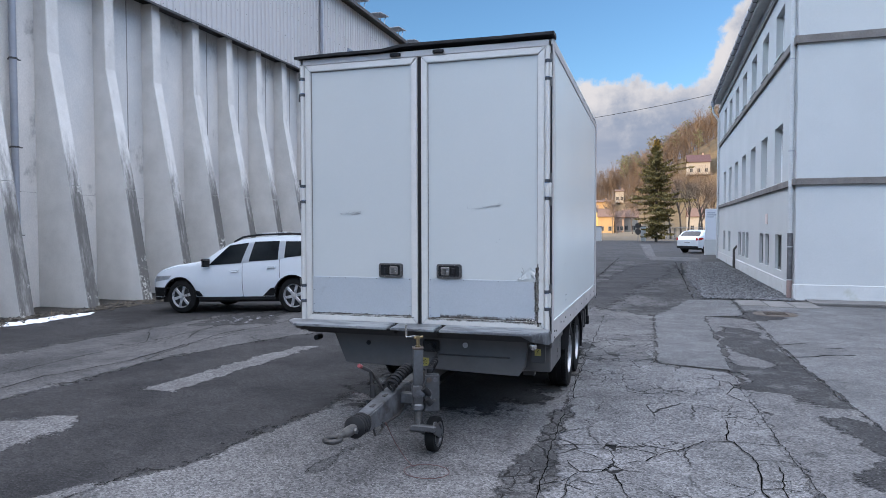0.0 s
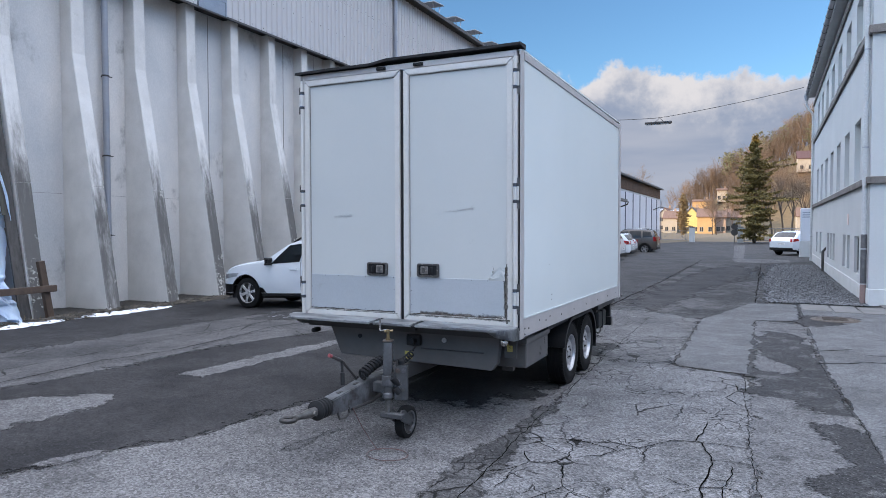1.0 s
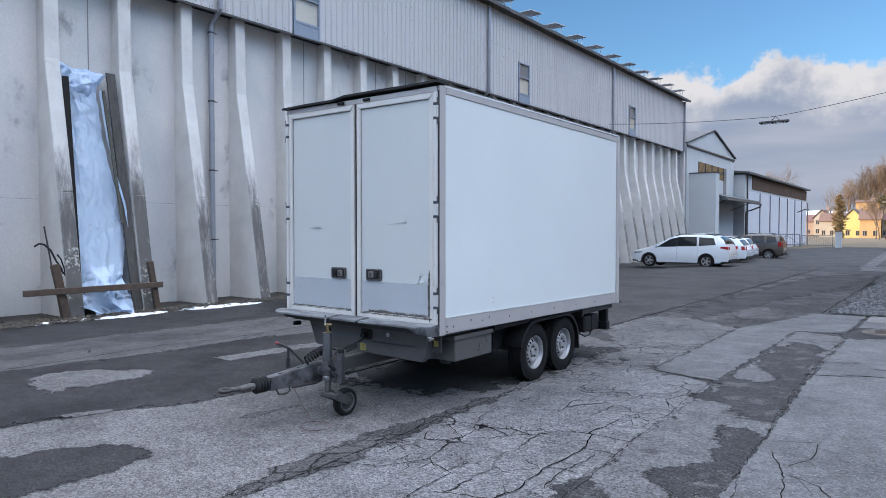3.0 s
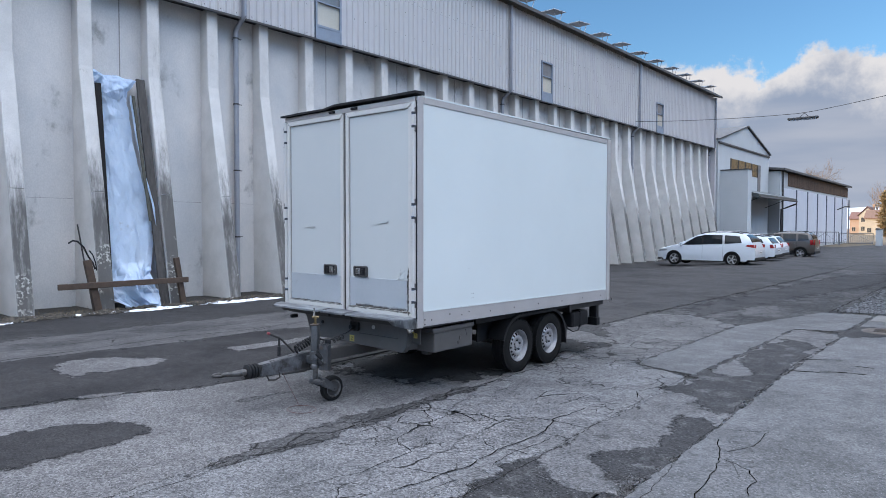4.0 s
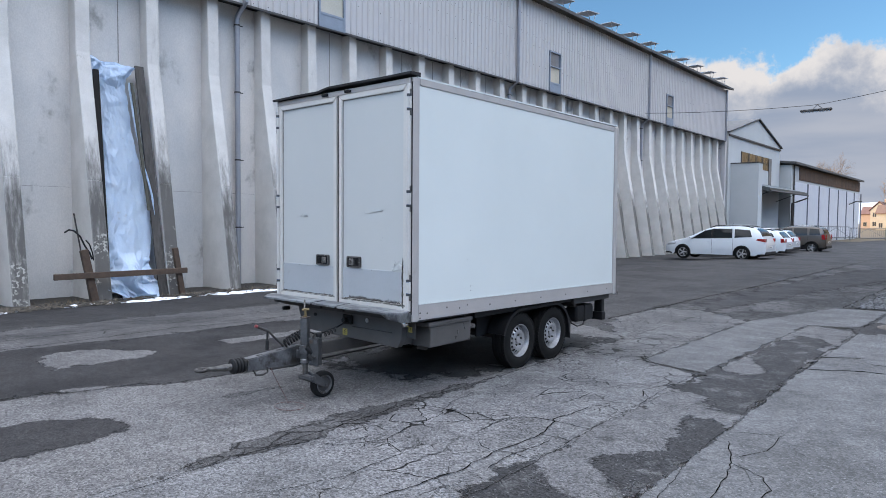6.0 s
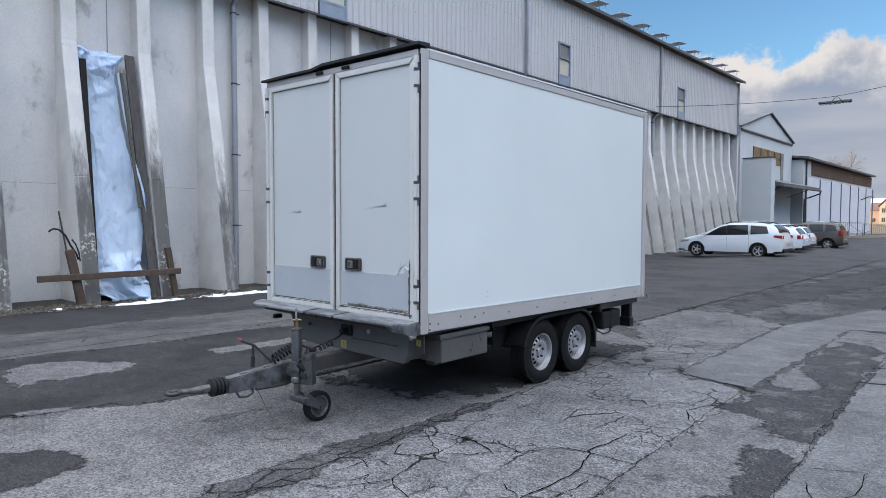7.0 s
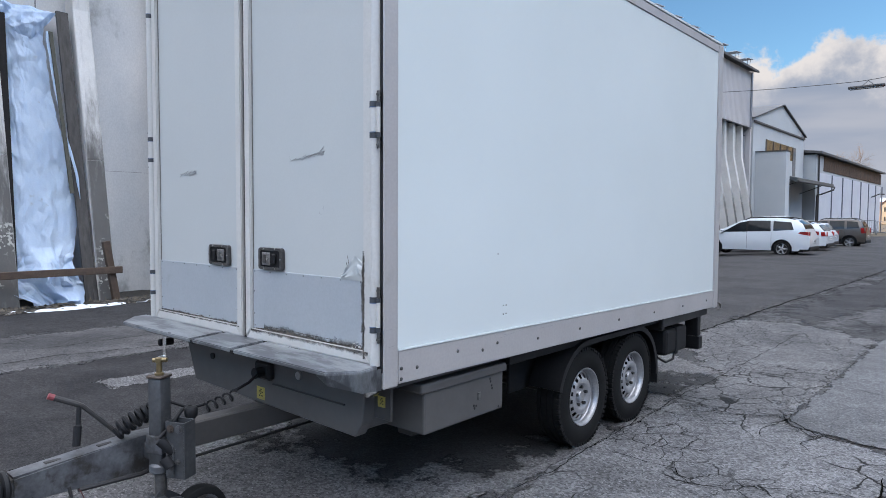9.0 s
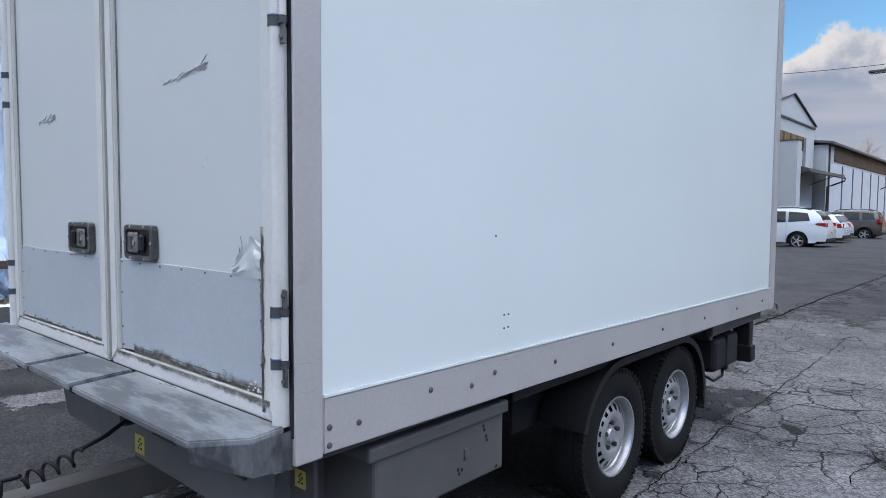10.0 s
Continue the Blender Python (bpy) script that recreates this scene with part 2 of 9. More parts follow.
def asphalt(name, light, dark, cell=0.0, crack_at=0.5, crack_w=0.012, patch=(0.45, 0.62), speck=0.55, damp=None, size=0.55):
    """Worn asphalt: stone grain, bleached and dark patches; cell: size of the crazing in metres."""
    m = bpy.data.materials.new(name)
    m.use_nodes = True
    nd, ln = m.node_tree.nodes, m.node_tree.links
    p = nd["Principled BSDF"]
    pos = nd.new("ShaderNodeNewGeometry").outputs["Position"]

    def tex(scale, detail=6, rough=0.6, vec=pos):
        n = nd.new("ShaderNodeTexNoise")
        n.inputs["Scale"].default_value, n.inputs["Detail"].default_value, n.inputs["Roughness"].default_value = scale, detail, rough
        ln.new(vec, n.inputs["Vector"])
        return n

    def ramp(src, a, b, lo=0.0, hi=1.0, soft=True):
        r = nd.new("ShaderNodeMapRange")
        if soft:
            r.interpolation_type = "SMOOTHSTEP"
        for k, v in (("From Min", a), ("From Max", b), ("To Min", lo), ("To Max", hi)):
            r.inputs[k].default_value = v
        ln.new(src, r.inputs["Value"])
        return r.outputs[0]

    def mixc(fac, a, b, blend="MIX"):
        x = nd.new("ShaderNodeMix")
        x.data_type, x.blend_type = "RGBA", blend
        for sock, v in ((x.inputs[0], fac), (x.inputs[6], a), (x.inputs[7], b)):
            if isinstance(v, (int, float)):
                sock.default_value = v
            elif isinstance(v, tuple):
                sock.default_value = (*v, 1)
            else:
                ln.new(v, sock)
        return x.outputs[2]

    light, dark = (tuple(v * k for v, k in zip(c, (0.985, 1.0, 1.03))) for c in (light, dark))
    big = tex(size, 8, 0.62)
    col = mixc(ramp(big.outputs["Fac"], *patch), light, dark)
    if damp:
        col = mixc(ramp(tex(0.23, 7, 0.6).outputs["Fac"], 0.52, 0.60), col, damp)
    blot = tex(1.9, 8, 0.75)
    col = mixc(1.0, col, ramp(blot.outputs["Fac"], 0.3, 0.7, 0.66, 1.34, False), "MULTIPLY")
    mid = tex(5.0, 6, 0.65)
    col = mixc(1.0, col, ramp(mid.outputs["Fac"], 0.25, 0.75, 0.85, 1.15, False), "MULTIPLY")
    grain = nd.new("ShaderNodeTexVoronoi")
    grain.inputs["Scale"].default_value = 75.0
    ln.new(pos, grain.inputs["Vector"])
    gcol = nd.new("ShaderNodeSeparateColor")
    ln.new(grain.outputs["Color"], gcol.inputs[0])
    col = mixc(1.0, col, ramp(gcol.outputs[0], 0.0, 1.0, 1.0 - speck, 1.0 + speck, False), "MULTIPLY")
    fine = tex(230.0, 3, 0.7)
    col = mixc(1.0, col, ramp(fine.outputs["Fac"], 0.3, 0.7, 0.56, 1.44, False), "MULTIPLY")
    # pale stones showing here and there
    chip = nd.new("ShaderNodeTexVoronoi")
    chip.inputs["Scale"].default_value = 62.0
    ln.new(pos, chip.inputs["Vector"])
    ccol_ = nd.new("ShaderNodeSeparateColor")
    ln.new(chip.outputs["Color"], ccol_.inputs[0])
    pick = nd.new("ShaderNodeMath")
    pick.operation = "MULTIPLY"
    ln.new(ramp(ccol_.outputs[1], 0.91, 0.93), pick.inputs[0])
    ln.new(ramp(chip.outputs["Distance"], 0.42, 0.30), pick.inputs[1])
    col = mixc(pick.outputs[0], col, tuple(min(0.22, v * 1.9) for v in light))
    height = grain.outputs["Distance"]
    if cell:
        bend = nd.new("ShaderNodeVectorMath")
        bend.operation = "MULTIPLY_ADD"
        bend.inputs[1].default_value = (0.22, 0.22, 0.0)
        wob = tex(3.2, 5, 0.6)
        ln.new(wob.outputs["Color"], bend.inputs[0])
        ln.new(pos, bend.inputs[2])
        flat = nd.new("ShaderNodeVectorMath")
        flat.operation = "MULTIPLY"
        flat.inputs[1].default_value = (1, 0.75, 0)
        ln.new(bend.outputs[0], flat.inputs[0])
        where = ramp(tex(0.75, 3, 0.5).outputs["Fac"], crack_at, crack_at + 0.10)
        total = None
        for c, w, gate in ((cell, crack_w, where), (cell * 0.42, crack_w * 0.55, ramp(tex(0.9, 3, 0.5).outputs["Fac"], crack_at + 0.05, crack_at + 0.12))):
            v = nd.new("ShaderNodeTexVoronoi")
            v.feature = "DISTANCE_TO_EDGE"
            v.inputs["Scale"].default_value = 1.0 / c
            ln.new(flat.outputs[0], v.inputs["Vector"])
            line = ramp(v.outputs["Distance"], 0.35 * w / c, 0.8 * w / c, 1.0, 0.0)
            g = nd.new("ShaderNodeMath")
            g.operation = "MULTIPLY"
            ln.new(line, g.inputs[0])
            ln.new(gate, g.inputs[1])
            if total is None:
                total = g.outputs[0]
            else:
                a = nd.new("ShaderNodeMath")
                a.operation = "MAXIMUM"
                ln.new(total, a.inputs[0])
                ln.new(g.outputs[0], a.inputs[1])
                total = a.outputs[0]
        col = mixc(total, col, (0.007, 0.007, 0.007))
        h = nd.new("ShaderNodeMath")
        h.operation = "MULTIPLY_ADD"
        h.inputs[1].default_value = -1.5
        ln.new(total, h.inputs[0])
        ln.new(height, h.inputs[2])
        height = h.outputs[0]
    ln.new(col, p.inputs["Base Color"])
    p.inputs["Roughness"].default_value = 0.82
    p.inputs["Specular IOR Level"].default_value = 0.18
    b = nd.new("ShaderNodeBump")
    b.inputs["Strength"].default_value, b.inputs["Distance"].default_value = 0.7, 0.004
    ln.new(height, b.inputs["Height"])
    ln.new(b.outputs[0], p.inputs["Normal"])
    return ragged(m)


M_NEAR = asphalt("bleached_asphalt", (0.114, 0.110, 0.108), (0.080, 0.077, 0.076))
M_MID = asphalt("greyed_asphalt", (0.078, 0.075, 0.074), (0.048, 0.047, 0.047), cell=0.9, crack_at=0.50, crack_w=0.010)
M_YARD = asphalt("yard_asphalt", (0.038, 0.0365, 0.036), (0.023, 0.0223, 0.0223), cell=1.1, crack_at=0.52, crack_w=0.010)
M_OLD = asphalt("old_crazed_asphalt", (0.118, 0.116, 0.116), (0.088, 0.087, 0.087), cell=0.42, crack_at=0.47, crack_w=0.010)
M_CRUMB = asphalt("crumbling_asphalt", (0.066, 0.064, 0.063), (0.030, 0.0295, 0.0295), cell=0.30, crack_at=0.40, crack_w=0.013, patch=(0.40, 0.58))
M_WORN = asphalt("worn_crazed_asphalt", (0.098, 0.096, 0.095), (0.068, 0.067, 0.067), cell=0.30, crack_at=0.42, crack_w=0.008)
M_DARK = asphalt("dark_asphalt", (0.030, 0.0288, 0.0288), (0.018, 0.0174, 0.018), speck=0.5, size=1.1)
# one dark tone for both the oil stain and the trailer's shadow
M_OIL_SHADE = asphalt("oily_shaded_asphalt", (0.026, 0.026, 0.026), (0.016, 0.016, 0.016), speck=0.4)


M_TRENCH = asphalt("trench_asphalt", (0.088, 0.086, 0.086), (0.050, 0.049, 0.049), patch=(0.57, 0.62), size=1.6)
M_TAR = asphalt("tarry_asphalt", (0.062, 0.061, 0.060), (0.026, 0.0255, 0.026), speck=0.7, patch=(0.38, 0.50), size=2.6)
M_SLAB = asphalt("smooth_asphalt", (0.094, 0.094, 0.095), (0.074, 0.074, 0.074), cell=2.6, crack_at=0.54, crack_w=0.008, speck=0.4)
M_FIELD = mat("winter_grass", (0.105, 0.075, 0.038), (0.07, 0.052, 0.028), 0.95, scale=0.6, fine=20, bump=0.4, depth=0.03)
M_CRACK = mat("crack_dirt", (0.004, 0.004, 0.0038), (0.007, 0.007, 0.0065), 1.0, scale=9, fine=90, bump=0.2, spec=0.0)
M_CONCRETE = mat("weathered_concrete", (0.64, 0.605, 0.565), (0.445, 0.45, 0.45), 0.85, scale=0.5, fine=35, bump=0.25, depth=0.004, stain=(0.27, 0.265, 0.25), stain_at=(0.56, 0.70), stain_scale=0.9, stretch=(1, 1, 0.7), grain=0.07)
M_CLAD = mat("light_grey_sheet_steel", (0.47, 0.452, 0.448), (0.43, 0.415, 0.412), 0.5, metal=0.05, scale=0.6, fine=8, bump=0.03, stretch=(1, 1, 0.3), grain=0.03)
M_TRIMDARK = mat("dark_sheet_edge", (0.045, 0.04, 0.038), rough=0.6, scale=3)
M_ZINC = mat("zinc_pipe", (0.36, 0.37, 0.40), (0.30, 0.31, 0.34), 0.45, metal=0.6, scale=3, fine=50, bump=0.05, grain=0.03)
M_PLASTER = mat("white_plaster", (0.445, 0.460, 0.462), (0.405, 0.420, 0.424), 0.85, scale=0.5, fine=45, bump=0.2, depth=0.003, stain=(0.42, 0.43, 0.44), stain_at=(0.55, 0.8), stain_scale=0.5, grain=0.03)
M_PLINTH = mat("grey_plinth", (0.50, 0.51, 0.51), (0.43, 0.44, 0.44), 0.9, scale=1.5, fine=40, bump=0.3, stain=(0.40, 0.40, 0.36), stain_at=(0.56, 0.72), stain_scale=2.0, grain=0.03)
M_BAND = mat("grey_stone_band", (0.18, 0.162, 0.15), (0.11, 0.10, 0.093), 0.85, scale=2, fine=40, bump=0.25)
M_GLASS = mat("dark_window_glass", (0.03, 0.035, 0.04), (0.025, 0.028, 0.03), 0.06, scale=1, bump=0, rvar=0.03, spec=0.7)
M_ROOF = mat("dark_roof", (0.085, 0.083, 0.082), (0.06, 0.058, 0.057), 0.8, scale=3, fine=30, bump=0.3)

# ---- ground ----
def spread(near0, near1, step, far):
    a = list(np.arange(near0, near1 + 0.001, step))
    d = step
    lo, hi = [], []
    v = near1
    while v < far:
        d *= 1.35
        v += d
        hi.append(v)
    v, d = near0, step
    while v > -far:
        d *= 1.35
        v -= d
        lo.append(v)
    return lo[::-1] + a + hi


def build_ground():
    xs, ys = spread(-40, 60, 0.5, 2500), spread(-16, 310, 2.5, 2500)
    nx, ny = len(xs), len(ys)
    verts = [(x, y, ground_z(x, y)) for y in ys for x in xs]
    faces, mats = [], []
    for j in range(ny - 1):
        for i in range(nx - 1):
            faces.append((j * nx + i, j * nx + i + 1, (j + 1) * nx + i + 1, (j + 1) * nx + i))
            xc, yc = xs[i], ys[j]
            mats.append(0 if -60 < xc < 40 and -40 < yc < 80 else 1)
    me = bpy.data.meshes.new("ground")
    me.from_pydata(verts, [], faces)
    me.materials.append(M_YARD)
    me.materials.append(M_FIELD)
    me.attributes.new("edge", "FLOAT", "POINT").data.foreach_set("value", [9.0] * len(verts))
    me.polygons.foreach_set("material_index", mats)
    me.polygons.foreach_set("use_smooth", [True] * len(faces))
    me.update()
    tagged(new("ground", me), "worn grey asphalt yard with cracks, grass beyond the gate", "ground", kind="structure")


build_ground()


def wobble(pts, step, amp, seed, closed=True):
    """A rough outline through pts."""
    rng = random.Random(seed)
    out = []
    n = len(pts)
    for i in range(n if closed else n - 1):
        a, b = Vector(pts[i]), Vector(pts[(i + 1) % n])
        k = max(1, int((b - a).length / step))
        for j in range(k):
            p = a.lerp(b, j / k)
            dx = sum(a * noise.noise((p.x * f, p.y * f, seed)) for f, a in ((1.3, 1.5), (4.1, 1.1), (11.0, 0.8), (27.0, 0.5)))
            dy = sum(a * noise.noise((p.x * f, p.y * f, seed + 9)) for f, a in ((1.3, 1.5), (4.1, 1.1), (11.0, 0.8), (27.0, 0.5)))
            out.append((p.x + amp * dx + rng.uniform(-amp, amp) * 0.15, p.y + amp * dy + rng.uniform(-amp, amp) * 0.15))
    if not closed:
        out.append(tuple(pts[-1]))
    return out


def ground_patch(name, outline, material, lift, label, amp=0.06, step=0.15, seed=1):
    """A sheet of asphalt on the ground, following its fall; amp: how far its ragged edge strays, in metres."""
    pts = np.array(outline, float)
    a, b = pts, np.roll(pts, -1, 0)
    pad = amp * 1.6
    xs = np.arange(pts[:, 0].min() - pad, pts[:, 0].max() + pad + step, step)
    ys = np.arange(pts[:, 1].min() - pad, pts[:, 1].max() + pad + step, step)
    gx, gy = np.meshgrid(xs, ys)
    q = np.stack([gx.ravel(), gy.ravel()], 1)
    dist, inside = np.full(len(q), 1e9), np.zeros(len(q), bool)
    for p0, p1 in zip(a, b):
        d = p1 - p0
        t = np.clip(((q - p0) @ d) / max(1e-9, d @ d), 0, 1)
        dist = np.minimum(dist, np.hypot(*(q - p0 - t[:, None] * d).T))
        if abs(d[1]) > 1e-9:
            cross = (p0[1] > q[:, 1]) != (p1[1] > q[:, 1])
            inside ^= cross & (q[:, 0] < p0[0] + d[0] * (q[:, 1] - p0[1]) / d[1])
    sd = np.where(inside, dist, -dist) / amp
    nx = len(xs)
    cells = np.array([(j * nx + i, j * nx + i + 1, (j + 1) * nx + i + 1, (j + 1) * nx + i) for j in range(len(ys) - 1) for i in range(nx - 1)])
    cells = cells[sd[cells].max(1) > -1.6]
    used, new_index = np.unique(cells, return_inverse=True)
    verts = [(x, y, ground_z(x, y) + lift) for x, y in q[used]]
    me = bpy.data.meshes.new(name)
    me.from_pydata(verts, [], new_index.reshape(-1, 4).tolist())
    me.attributes.new("edge", "FLOAT", "POINT").data.foreach_set("value", np.clip(sd[used], -9, 9).astype(np.float32))
    me.materials.append(material)
    me.update()
    return tagged(new(name, me), label, "asphalt patch", kind="structure")


ground_patch("pavement_cracked", [(-0.82, -4), (0.98, -4), (0.95, 7.4), (0.8, 8.2), (0.0, 8.5), (0.0, 13), (-0.9, 13), (-0.85, 8)], M_OLD, 0.005, "bleached old asphalt strip with crazed cracks", 0.05, 0.15)
ground_patch("pavement_trench", [(0.98, -4), (1.85, -4), (1.78, 6), (1.7, 9), (1.68, 13), (0.9, 13.2), (0.9, 8)], M_TRENCH, 0.007, "patchy dark trench repair in the asphalt", 0.1, 0.15)
ground_patch("pavement_slab", [(1.85, -4), (12, -4), (12, 14.6), (2.8, 15.6), (1.75, 16.2), (1.7, 9), (1.78, 6)], M_SLAB, 0.009, "smooth light grey asphalt slab", 0.035, 0.2)
ground_patch("pavement_light", [(0.02, 8.5), (0.85, 8.3), (0.9, 13.2), (1.65, 13.4), (1.7, 16.2), (0.8, 16.1), (0.02, 12.9)], M_SLAB, 0.010, "light grey asphalt patch", 0.06, 0.15)
ground_patch("pavement_bleached", [(-3.9, -4), (-0.8, -4), (-0.8, 9.9), (-1.9, 10.6), (-2.9, 10.2), (-2.92, 6.4), (-3.0, 5.2), (-3.15, 4.4), (-3.22, 3.9), (-3.6, 3.3), (-3.9, 1.8)], M_NEAR, 0.0035, "bleached grey asphalt before the trailer", 0.1, 0.15)
ground_patch("pavement_bleached", [(-9.0, -5), (-6.7, -5), (-6.1, 4.8), (-6.0, 6.7), (-5.5, 8.4), (-5.1, 9.3), (-4.4, 10.8), (-6.5, 12.4), (-8.1, 11.6), (-8.5, 9.0), (-8.9, 6)], M_MID, 0.0035, "bleached grey asphalt between the patches", 0.35, 0.25)
ground_patch("pavement_dark", [(-7.0, -1.0), (-6.5, 3.0), (-6.15, 4.8), (-6.06, 5.5), (-6.1, 6.7), (-5.9, 7.4), (-5.65, 8.4), (-5.25, 9.2), (-4.2, 11.5), (-2.9, 11.0), (-2.9, 8.5), (-2.94, 6.4), (-3.02, 5.2), (-3.15, 4.4), (-3.22, 3.9), (-3.55, 3.4), (-3.75, 2.8), (-3.9, 1.8), (-4.1, -1.0)], M_DARK, 0.006, "dark newer asphalt patch with ragged edges", 0.16, 0.15)
ground_patch("pavement_isle", [(-5.9, 3.7), (-5.5, 4.28), (-5.3, 4.47), (-4.98, 4.57), (-4.74, 4.36), (-4.66, 3.95), (-4.78, 3.35), (-5.4, 3.3)], M_NEAR, 0.010, "bleached asphalt left bare inside the dark patch", 0.16, 0.1)
ground_patch("pavement_isle", [(-3.75, 2.95), (-3.73, 3.13), (-3.58, 3.43), (-3.49, 3.34), (-3.57, 3.08)], M_NEAR, 0.010, "bleached asphalt left bare inside the dark patch", 0.06, 0.06)
ground_patch("pavement_worn", [(-0.92, 8.45), (-0.05, 8.6), (0.02, 12.9), (-0.2, 13.9), (-1.0, 14.2), (-1.9, 13.8), (-1.93, 11.5), (-1.4, 10.4), (-0.95, 9.8)], M_WORN, 0.008, "worn crazed asphalt behind the trailer", 0.2, 0.2)
ground_patch("pavement_crumbled", [(-0.1, 13.0), (0.75, 13.2), (0.85, 16.1), (1.3, 16.4), (1.15, 24), (0.9, 31), (-1.5, 33), (-1.66, 28.7), (-1.72, 21.3), (-1.88, 15.4), (-1.9, 13.6), (-1.0, 13.8)], M_CRUMB, 0.0085, "crumbling dark asphalt beside the trailer", 0.25, 0.2)
ground_patch("pavement_grit", [(-1.55, 14.6), (-0.95, 13.9), (-0.55, 16.5), (-0.25, 19.5), (0.35, 22.5), (0.75, 27.0), (0.3, 31.0), (-0.7, 29.5), (-1.3, 23.0), (-1.6, 18.0)], M_DARK, 0.0115, "dark crumbled grit in the asphalt", 0.35, 0.2)
for blot in ([(1.86, 4.3), (1.54, 4.55), (1.31, 4.88), (1.40, 5.22), (1.54, 5.48), (1.46, 6.0), (1.34, 6.4), (1.52, 6.55), (1.80, 6.3), (1.82, 5.2)],
             [(0.60, 8.70), (0.70, 9.16), (1.03, 8.55), (1.36, 8.5), (1.36, 9.0), (0.95, 9.6), (0.96, 11.2), (1.14, 11.9), (1.52, 11.6), (1.64, 9.9), (1.71, 8.5), (1.78, 6.7), (1.46, 6.9), (1.20, 7.3), (0.84, 7.45), (1.05, 7.9)],
             [(0.90, 4.06), (0.89, 4.4), (0.96, 4.57), (1.13, 4.43), (1.24, 4.2), (1.5, 4.2), (1.86, 4.45), (1.90, 3.6), (1.7, 2.4), (1.2, 2.6), (1.0, 3.3)]):
    ground_patch("pavement_blot", blot, M_TAR, 0.0082, "dark tarry blot in the trench repair", 0.16, 0.1, len(blot))
ground_patch("pavement_damp", [(1.52, 13.4), (1.75, 14.2), (2.2, 14.45), (2.6, 14.2), (2.5, 13.6), (1.97, 12.8), (1.68, 12.77)], M_DARK, 0.0115, "dark damp asphalt round the drain cover", 0.16, 0.1)
ground_patch("pavement_smudge", [(-0.80, 2.6), (-0.98, 3.3), (-1.0, 4.2), (-1.02, 4.7), (-0.94, 5.1), (-0.92, 5.8), (-0.78, 6.3), (-0.74, 4.9), (-0.66, 4.5), (-0.68, 3.6)], M_CRUMB, 0.0105, "dark crumbled edge of the strip", 0.1, 0.08)
ground_patch("pavement_drip", [(-2.20, 4.66), (-2.23, 4.3), (-2.22, 4.02), (-2.34, 3.98), (-2.32, 4.35), (-2.29, 4.6)], M_MID, 0.0055, "dark drip stain on the asphalt under the drawbar", 0.05, 0.05)
ground_patch("pavement_puddle", [(-7.85, 9.7), (-8.05, 10.8), (-7.75, 11.5), (-6.95, 11.6), (-6.45, 10.1), (-7.0, 9.75)], M_YARD, 0.006, "dark damp hollow in the asphalt", 0.22, 0.1)
ground_patch("pavement_crossing", [(-0.95, 66), (-0.10, 34.1), (0.35, 34.2), (0.0, 66.5)], M_MID, 0.009, "pale asphalt repair strip", 0.05, 0.4)
ground_patch("pavement_crossing", [(-0.36, 38.6), (2.4, 37.6), (2.4, 34.0), (0.07, 34.2)], M_MID, 0.012, "pale asphalt repair strip", 0.05, 0.3)
ground_patch("pavement_spot", [(-3.0, 1.6), (-2.75, 2.55), (-2.2, 3.05), (-1.95, 2.9), (-1.9, 1.9), (-2.2, 0.9)], M_DARK, 0.008, "dark asphalt spot", 0.14, 0.1)
# spread under the body: an oil stain with the trailer's shadow painted in
ground_patch("pavement_stain_shade", [(-2.95, 5.8), (-1.5, 5.75), (-1.08, 6.3), (-1.02, 9.6), (-2.95, 9.6)], M_OIL_SHADE, 0.011, "dark oily stain and painted shadow on the asphalt under the trailer", 0.38, 0.15)
ground_patch("pavement_island", [(-5.1, 5.5), (-4.75, 5.6), (-4.6, 7.2), (-4.5, 8.3), (-4.8, 8.2), (-5.0, 7.0)], M_NEAR, 0.010, "bleached asphalt strip inside the dark patch", 0.1, 0.08)


def ribbon(bm, pts, width, seed, lift=0.013, step=0.03, amp=0.03):
    pts = wobble(pts, step, amp, seed, closed=False)
    rng = random.Random(seed)
    prev = None
    for i, (x, y) in enumerate(pts):
        a, b = pts[max(i - 1, 0)], pts[min(i + 1, len(pts) - 1)]
        d = Vector((b[0] - a[0], b[1] - a[1])).normalized()
        w = width * rng.uniform(0.45, 1.1) * (0.35 if i in (0, len(pts) - 1) else 1.0)
        z = ground_z(x, y) + lift
        pair = (bm.verts.new((x - d.y * w, y + d.x * w, z)), bm.verts.new((x + d.y * w, y - d.x * w, z)))
        if prev:
            bm.faces.new((prev[0], prev[1], pair[1], pair[0]))
        prev = pair


bm = B()


def crack(pts, w):
    ribbon(bm, pts, w * 0.54, 40 + round(97 * (pts[0][0] + 2 * pts[0][1])) % 400, step=0.06, amp=0.022)


crack([(-0.88, 13), (-0.85, 8.0), (-0.79, 5.3), (-0.76, 4.1), (-0.7, 2.0), (-0.75, -2)], 0.008)
crack([(1.72, 16.3), (1.66, 13), (1.65, 8.6), (1.78, 5.6), (1.9, 4.4), (1.95, 1.0)], 0.004)
crack([(2.24, 11.7), (3.5, 11.4), (5.5, 11.6)], 0.009)
crack([(-7.6, 1.0), (-7.3, 5.0), (-7.2, 8.0), (-7.0, 12.0), (-6.9, 20)], 0.014)
crack([(-8.6, 3.0), (-7.9, 4.2), (-7.3, 5.0)], 0.010)
crack([(-7.2, 8.0), (-8.3, 9.3), (-9.3, 9.6)], 0.009)
